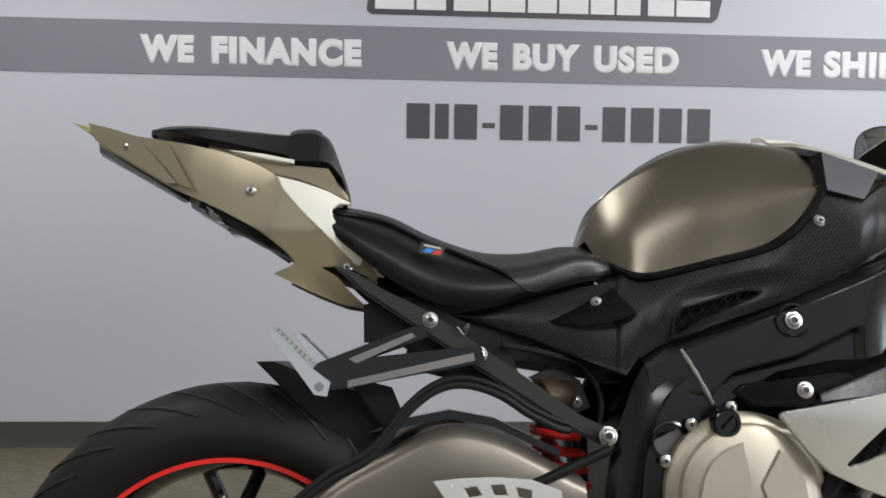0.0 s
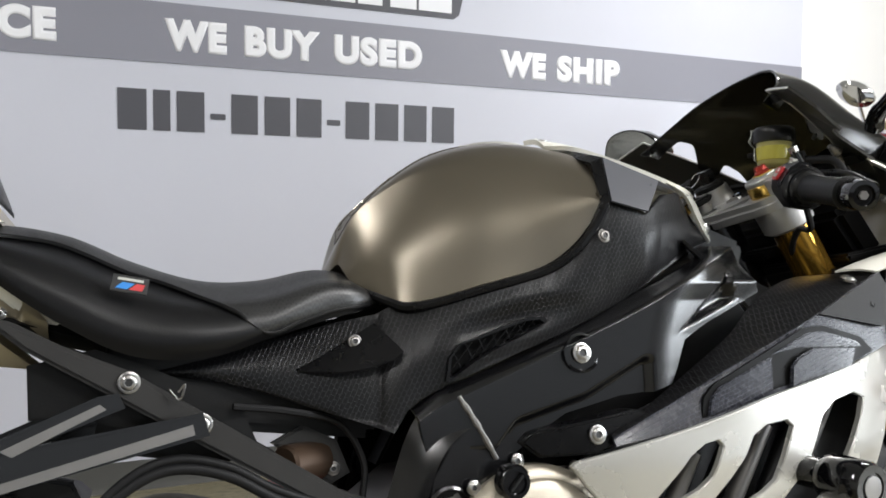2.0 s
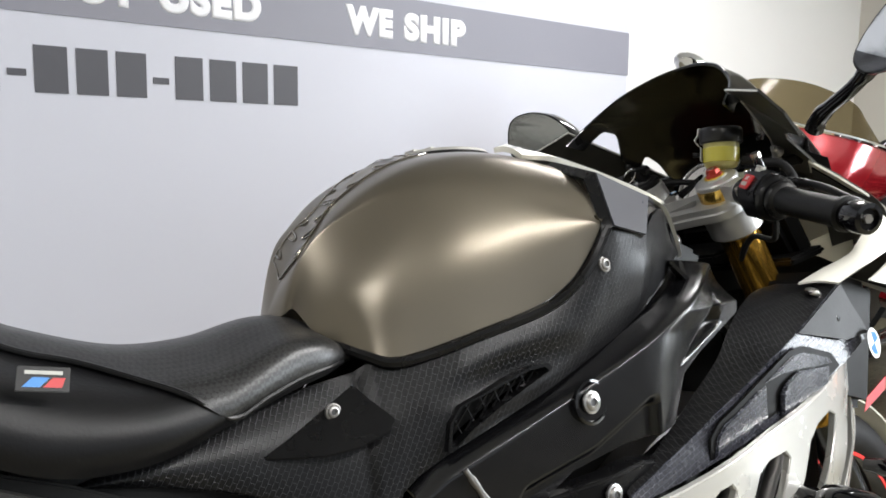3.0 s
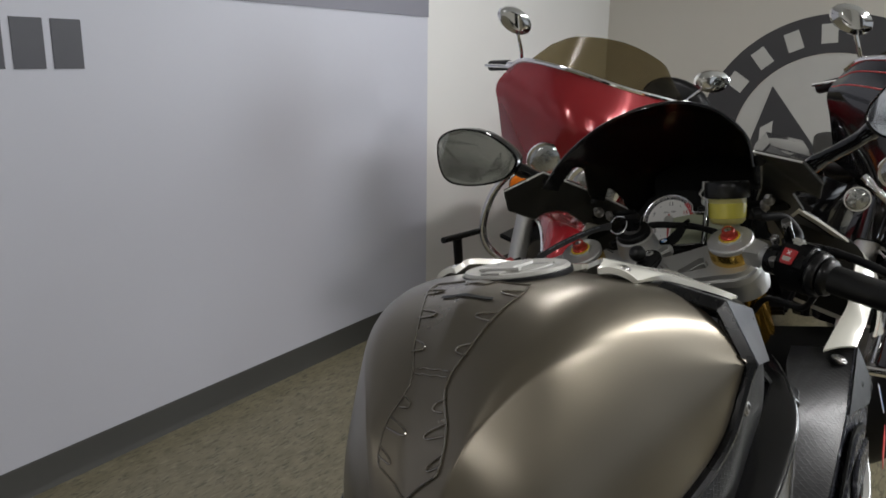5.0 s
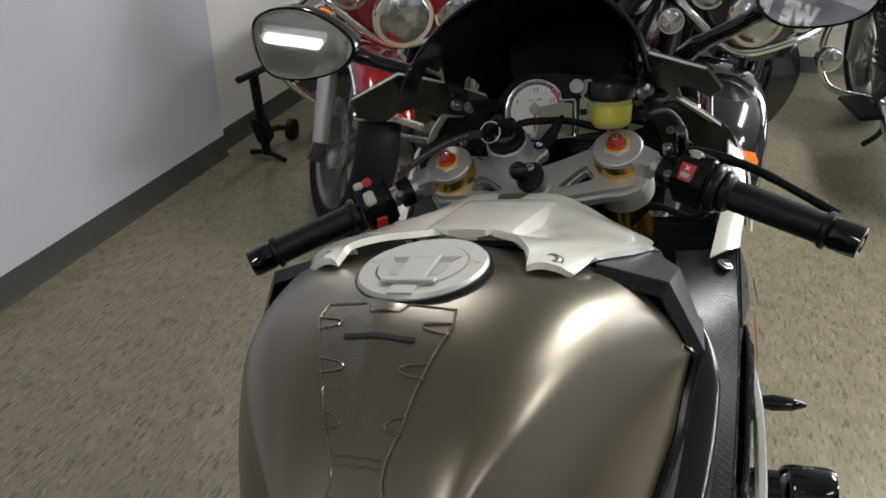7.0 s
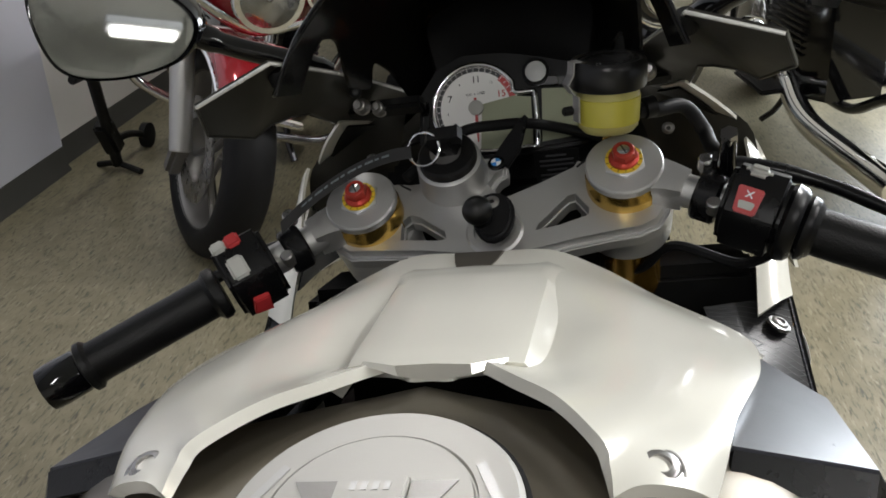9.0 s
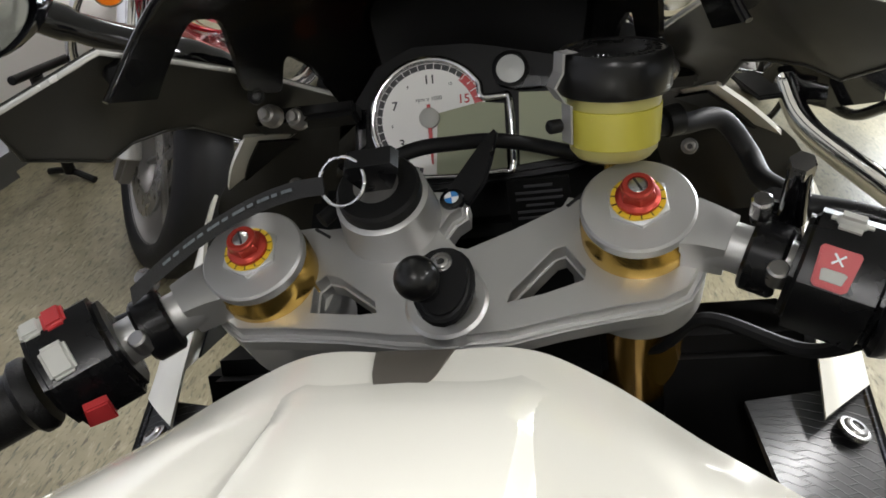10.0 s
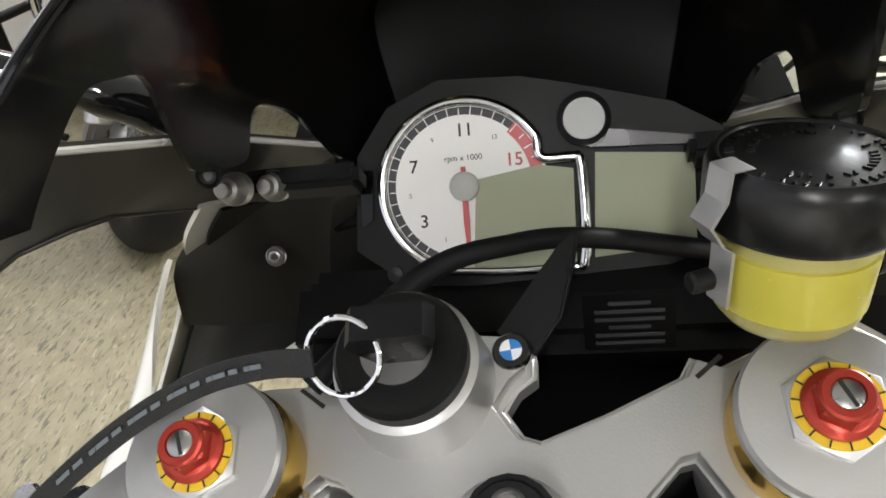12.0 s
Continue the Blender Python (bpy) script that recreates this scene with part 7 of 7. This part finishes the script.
def cruiser(name, label, m, paint, fairing=True, steer=0, guards=True, aside=0.0, small=1.0):
    """Touring motorcycle seen from the front; origin at the front wheel's contact, x forwards."""
    global SET
    turn = pose(-.12, 0, 0, 0, 0, steer) @ pose(.12, 0, 0)
    ahead = turn @ pose(.10, 0, 0)
    SET = turn  # fork, wheel, lamps and fairing turn with the bars
    k = thing(name, label, "motorcycle", m)
    wheel_c = (-.02, .31)
    w = new("front_wheel")
    w.parent = k
    part("tyre", ring_tube(wheel_c, .31, tyre_prof(.31, .068, .072), 64), M["rubber"], w, smooth=60)
    part("rim", ring_tube(wheel_c, .3, [(.232, .05), (.222, .055), (.21, .04), (.205, 0), (.21, -.04), (.222, -.055), (.232, -.05)], 64), M["aludark"], w)
    for j in range(9):
        a = 2 * math.pi * j / 9
        part("spoke", rod((wheel_c[0] + .03 * math.cos(a), .02 * (-1) ** j, wheel_c[1] + .03 * math.sin(a)), (wheel_c[0] + .212 * math.cos(a + .2), 0, wheel_c[1] + .212 * math.sin(a + .2)), .011, .008, seg=8), M["aludark"], w)
    for s in (1, -1):
        SET = turn
        part("brake_disc", ring_tube(wheel_c, .2, [(.15, s * .062), (.15, s * .066), (.09, s * .066), (.09, s * .062)], 48), M["steel"], w)
        leg = part("fork_leg", rod((-.02, s * .105, .30), (-.15, s * .115, .60), .030, .034, 20, .004), M["alu"], k)
        part("fork_cover", rod((-.15, s * .115, .60), (-.235, s * .120, .86), .036, seg=20, bevel=.004), M["chrome"] if paint == M["redpaint"] else M["blackpaint"], leg)
        part("caliper", box((.05, .05, .12), pose(-.10, s * .085, .24, 0, 20, 0), .012), M["aludark"], k)
        SET = ahead
        lamp = part("passing_lamp", turned([(.02, -.07), (.05, -.05), (.060, -.015), (.063, .0), (.060, .006), (.055, .006)], axis_m((-.05, aside + s * .165 * small, .835), (1, s * .08, -.05)) @ Matrix.Scale(small, 4), 28), M["chrome"], k)
        part("lens", turned([(.054, .004), (.045, .012), (.02, .018), (0, .019)], axis_m((-.05, aside + s * .165 * small, .835), (1, s * .08, -.05)) @ Matrix.Scale(small, 4), 28, False), M["lens"], lamp)
        sig = part("turn_signal", turned([(.016, -.05), (.030, -.03), (.034, 0), (.034, .004)], axis_m((-.04, s * .225, .74), (1, s * .1, 0)), 20), M["chrome"], k)
        part("lens", turned([(.031, .003), (.026, .012), (0, .017)], axis_m((-.04, s * .225, .74), (1, s * .1, 0)), 20, False), M["orange"] if paint == M["redpaint"] else M["lens"], sig)
        part("handlebar", tube([(-.35, s * .05, .98), (-.38, s * .16, 1.06), (-.46, s * .26, 1.05), (-.60, s * .33, 1.0)], .014, 10, 24), M["chrome"], k)
        part("grip", rod((-.52, s * .29, 1.03), (-.62, s * .34, .995), .019, seg=16, bevel=.003), M["rubber"], k)
        part("lever", tube([(-.43, s * .26, 1.045), (-.46, s * .31, 1.03), (-.55, s * .37, 1.0)], .006, 8, 14), M["chrome"], k)
        mi = part("wing_mirror", loft([[(-.30 + dx, s * (.36 + .062 * q * math.cos(a)), 1.20 + .040 * q * math.sin(a) + .01 * math.cos(a)) for a in np.linspace(0, 2 * math.pi, 20, endpoint=False)] for q, dx in ((.92, -.012), (1, -.004), (.95, .010), (.6, .022))]), M["chrome"], k)
        part("stalk", tube([(-.30, s * .34, 1.17), (-.31, s * .30, 1.10), (-.32, s * .29, 1.05)], .006, 8, 10), M["chrome"], mi)
        SET = None
        if guards:
            part("crash_bar", tube([(-.42, s * .10, .72), (-.40, s * .28, .66), (-.38, s * .36, .50), (-.40, s * .33, .30), (-.44, s * .12, .22)], .016, 12, 40), M["chrome"], k)
        else:
            part("leg_shield", sheet(between([(-.34, s * .27, .74), (-.30, s * .33, .62), (-.31, s * .31, .45), (-.36, s * .20, .27)], [(-.42, s * .11, .72), (-.40, s * .13, .6), (-.40, s * .13, .45), (-.42, s * .10, .28)], 16, 8, (.03, 0, 0)), .008, (1, 0, 0)), paint, k, smooth=60)
        if fairing:
            part("saddlebag", loft([[(x, s * (.19 + wd * u), z0 + hh * v) for u, v in ((0, 0), (.85, .05), (1, .3), (1, .8), (.85, 1), (0, 1))] for x, wd, z0, hh in ((-1.15, .10, .44, .26), (-1.25, .20, .38, .34), (-1.70, .20, .40, .34), (-1.85, .12, .46, .26))]), paint, k)
        part("exhaust", tube([(-.75, s * .18, .30), (-1.1, s * .24, .24), (-1.75, s * .26, .26)], .045, 16, 24), M["chrome"], k)
        part("floorboard", box((.30, .11, .02), pose(-.72, s * .28, .29), .006), M["rubber"], k)
    SET = ahead
    # headlamp in its chrome nacelle
    hm = axis_m((.0, aside, .80), (1, 0, -.06)) @ Matrix.Scale(small, 4)
    hl = part("headlamp", turned([(.05, -.16), (.080, -.11), (.092, -.04), (.094, -.006), (.089, .004), (.080, .004)], hm, 40), M["chrome"], k, "chrome headlamp with a clear lens")
    part("lens", turned([(.079, .0), (.070, .010), (.04, .019), (0, .024)], hm, 40, False), M["lens"], hl)
    part("lamp_bar", tube([(-.08, aside - .25 * small, .80), (-.06, aside - .18 * small, .765), (-.05, aside, .70), (-.06, aside + .18 * small, .765), (-.08, aside + .25 * small, .80)], .012, 10, 30), M["chrome"], k)
    SET = turn
    part("fork_bridge", box((.08, .30, .05), pose(-.20, 0, .70, 0, 24, 0), .012), M["chrome"] if paint == M["redpaint"] else M["blackpaint"], k)
    # deep front mudguard with chrome edge and amber marker
    g = []
    a0 = .74 if guards else .22
    for t in np.linspace(a0, 2.75, 34):
        r = .345
        g.append([(wheel_c[0] + (r - dr) * math.cos(t), y, wheel_c[1] + (r - dr) * math.sin(t)) for y, dr in ((-.092, .055), (-.089, .030), (-.072, .010), (-.04, .001), (0, -.002), (.04, .001), (.072, .010), (.089, .030), (.092, .055))])
    mg = part("mudguard", sheet(g, .004, (0, 0, 1)), paint, k, smooth=60)
    for s in (1, -1):
        part("trim", tube([r[0 if s > 0 else -1] for r in g], .007, 8, 50), M["chrome"], mg)
    part("marker", prism([(-.048, -.018), (.048, -.018), (.054, 0), (.040, .020), (-.040, .020), (-.054, 0)], 0, .016, axis_m(g[2 if guards else 4][4], (.85, 0, .50) if not guards else (.72, 0, .69), (0, 1, 0)), .004), M["orange"], mg, "amber marker lamp")
    part("trim", tube([(wheel_c[0] + .352 * math.cos(a0) - abs(y) * .25, y, wheel_c[1] + .352 * math.sin(a0) - abs(y) * .25) for y in np.linspace(-.11, .11, 9)], .012, 8, 24), M["chrome"], mg)
    if fairing:
        SET = ahead
        # batwing fairing round the lamp and its short screen
        top = [(-.25, -.335, 1.06), (-.20, -.30, 1.10), (-.10, -.18, 1.12), (-.06, 0, 1.12), (-.10, .18, 1.12), (-.20, .30, 1.10), (-.25, .335, 1.06)]
        m1 = [(-.25, -.36, .99), (-.18, -.31, 1.0), (-.04, -.17, 1.0), (.0, 0, 1.0), (-.04, .17, 1.0), (-.18, .31, 1.0), (-.25, .36, .99)]
        m2 = [(-.25, -.33, .92), (-.16, -.27, .91), (-.03, -.15, .91), (.01, 0, .92), (-.03, .15, .91), (-.16, .27, .91), (-.25, .33, .92)]
        low = [(-.30, -.27, .80), (-.18, -.20, .77), (-.09, -.13, .72), (-.06, 0, .68), (-.09, .13, .72), (-.18, .20, .77), (-.30, .27, .80)]
        fr = part("fairing", sheet(between(top, low, 40, 22, mid=(m1, m2)), .006, (1, 0, 0)), paint, k, smooth=60)
        part("trim", tube(top, .008, 8, 50), M["chrome"], fr)
        if paint == M["blackpaint"]:
            for d in (.35, .75):
                part("pinstripe", tube([tuple(np.array(p) * (1 - d) + np.array(q) * d + np.array((.004, 0, 0))) for p, q in zip(top, m1)], .0022, 6, 50), M["redink"], fr, "thin red pinstripe")
        up = [(-.28, -.22, 1.165), (-.25, -.15, 1.215), (-.235, 0, 1.24), (-.25, .15, 1.215), (-.28, .22, 1.165)]
        lo2 = [(-.21, -.30, 1.085), (-.12, -.18, 1.125), (-.075, 0, 1.125), (-.12, .18, 1.125), (-.21, .30, 1.085)]
        part("screen", sheet(between(up, lo2, 30, 10), .004, (1, 0, .3)), M["amberscreen"], fr, "short tinted screen", smooth=60)
        part("dash", box((.10, .50, .14), pose(-.30, 0, 1.02, 0, -15, 0), .03), M["matt"], k)
    else:
        part("nacelle", loft([[(x, r * math.cos(a), .82 + r * .9 * math.sin(a)) for a in np.linspace(0, 2 * math.pi, 20, endpoint=False)] for x, r in ((-.05, .09), (-.15, .12), (-.28, .10))]), M["chrome"], k)
    SET = None
    # tank, engine, seat, rear
    part("fuel_tank", loft([[(x, wd * math.cos(a), z + h * math.sin(a)) for a in np.linspace(0, 2 * math.pi, 20, endpoint=False)] for x, wd, z, h in ((-.38, .05, .84, .05), (-.45, .12, .85, .09), (-.62, .16, .84, .11), (-.82, .14, .80, .09), (-.95, .08, .76, .06))]), paint, k, smooth=60)
    eng2 = part("engine", loft([[(x, wd * u, z) for u, z in ((-1, .25), (-1, .62), (-.5, .70), (.5, .70), (1, .62), (1, .25))] for x, wd in ((-.45, .10), (-.52, .17), (-.85, .17), (-.95, .11))]), M["gloss"], k)
    for j in range(9):
        part("fin", box((.34, .37, .008), pose(-.68, 0, .42 + .026 * j), .003), M["spar"], eng2)
    part("seat", loft([[(x, wd * math.cos(a), z + h * math.sin(a)) for a in np.linspace(0, 2 * math.pi, 18, endpoint=False)] for x, wd, z, h in ((-.92, .10, .73, .04), (-1.05, .18, .71, .06), (-1.30, .19, .74, .07), (-1.55, .17, .78, .05))]), M["vinyl"], k, smooth=60)
    part("backrest", loft([[(-1.50 + dx, .17 * q * math.cos(a), .98 + .11 * q * math.sin(a)) for a in np.linspace(0, 2 * math.pi, 24, endpoint=False)] for q, dx in ((.75, .05), (.97, .035), (1, 0), (.95, -.03), (.7, -.045))]), M["vinyl"], k, smooth=60)
    part("rear_wheel", ring_tube((-1.62, .31), .31, tyre_prof(.31, .075, .075), 56), M["rubber"], k, smooth=60)
    part("rear_rim", ring_tube((-1.62, .31), .3, [(.225, .05), (.215, .055), (.12, .03), (.10, 0), (.12, -.03), (.215, -.055), (.225, -.05)], 48), M["aludark"], k)
    part("rear_mudguard", sheet([[(-1.62 + .35 * math.cos(t), y, .33 + .35 * math.sin(t)) for y in np.linspace(-.09, .09, 5)] for t in np.linspace(.4, 3.0, 20)], .005, (0, 0, 1)), paint, k)
    part("frame_tube", tube([(-.25, 0, .62), (-.42, 0, .25), (-.9, 0, .2), (-1.25, 0, .35), (-1.62, 0, .31)], .022, 10, 40), M["spar"], k)
    part("stand", tube([(-.70, .12, .28), (-.66, .17, .14), (-.62, .22, .075)], .013, 8, 12), M["spar"], k)
    return k


M["blackpaint"] = material("gloss_black_paint", (.008, .008, .009), .10, 0, var=.1, coat=.9)
cruiser("touring_motorcycle", "candy red touring motorcycle with chrome lamps, parked facing out", pose(2.46, 2.40, 0, 0, 0, 186) @ Matrix.Scale(1.07, 4) @ pose(0, 0, 0, -18, 0, 0), M["redpaint"], steer=31)
cruiser("cruiser_motorcycle", "gloss black cruiser motorcycle with a large chrome headlamp", pose(2.52, 1.16, 0, 0, 0, 194) @ Matrix.Scale(1.07, 4) @ pose(0, 0, 0, -12, 0, 0), M["blackpaint"], steer=0, guards=False, aside=-.022, small=.80)
cruiser("parked_motorcycle", "black cruiser motorcycle parked facing the far wall", pose(4.50, .17, 0, 0, 0, 9) @ pose(0, 0, 0, -8, 0, 0), M["blackpaint"], False, 0)

stand = thing("paddock_stand", "black tubular paddock stand leaning upright by the wall", "stand", pose(2.955, 2.85, 0))
part("upright", tube([(.0, 0, .03), (-.07, -.03, .18), (-.20, -.09, .44)], .021, 10, 14), M["matt"], stand)
part("cross_bar", rod((-.33, -.10, .455), (.03, -.09, .435), .014, seg=12, bevel=.003), M["matt"], stand)
part("foot", tube([(-.02, -.10, .012), (.0, 0, .03), (.02, .09, .012)], .012, 8, 14), M["matt"], stand)
part("socket_block", box((.07, .06, .14), pose(-.055, -.02, .16, 0, -24, 0), .012), M["matt"], stand)
part("wheel", turned([(.03, -.015), (.05, -.012), (.05, .012), (.03, .015)], axis_m((.25, .0, .05), (0, 1, 0)), 24), M["rubber"], stand)
part("arm", tube([(.02, .0, .12), (.13, .0, .10), (.25, 0, .05)], .014, 8, 14), M["matt"], stand)
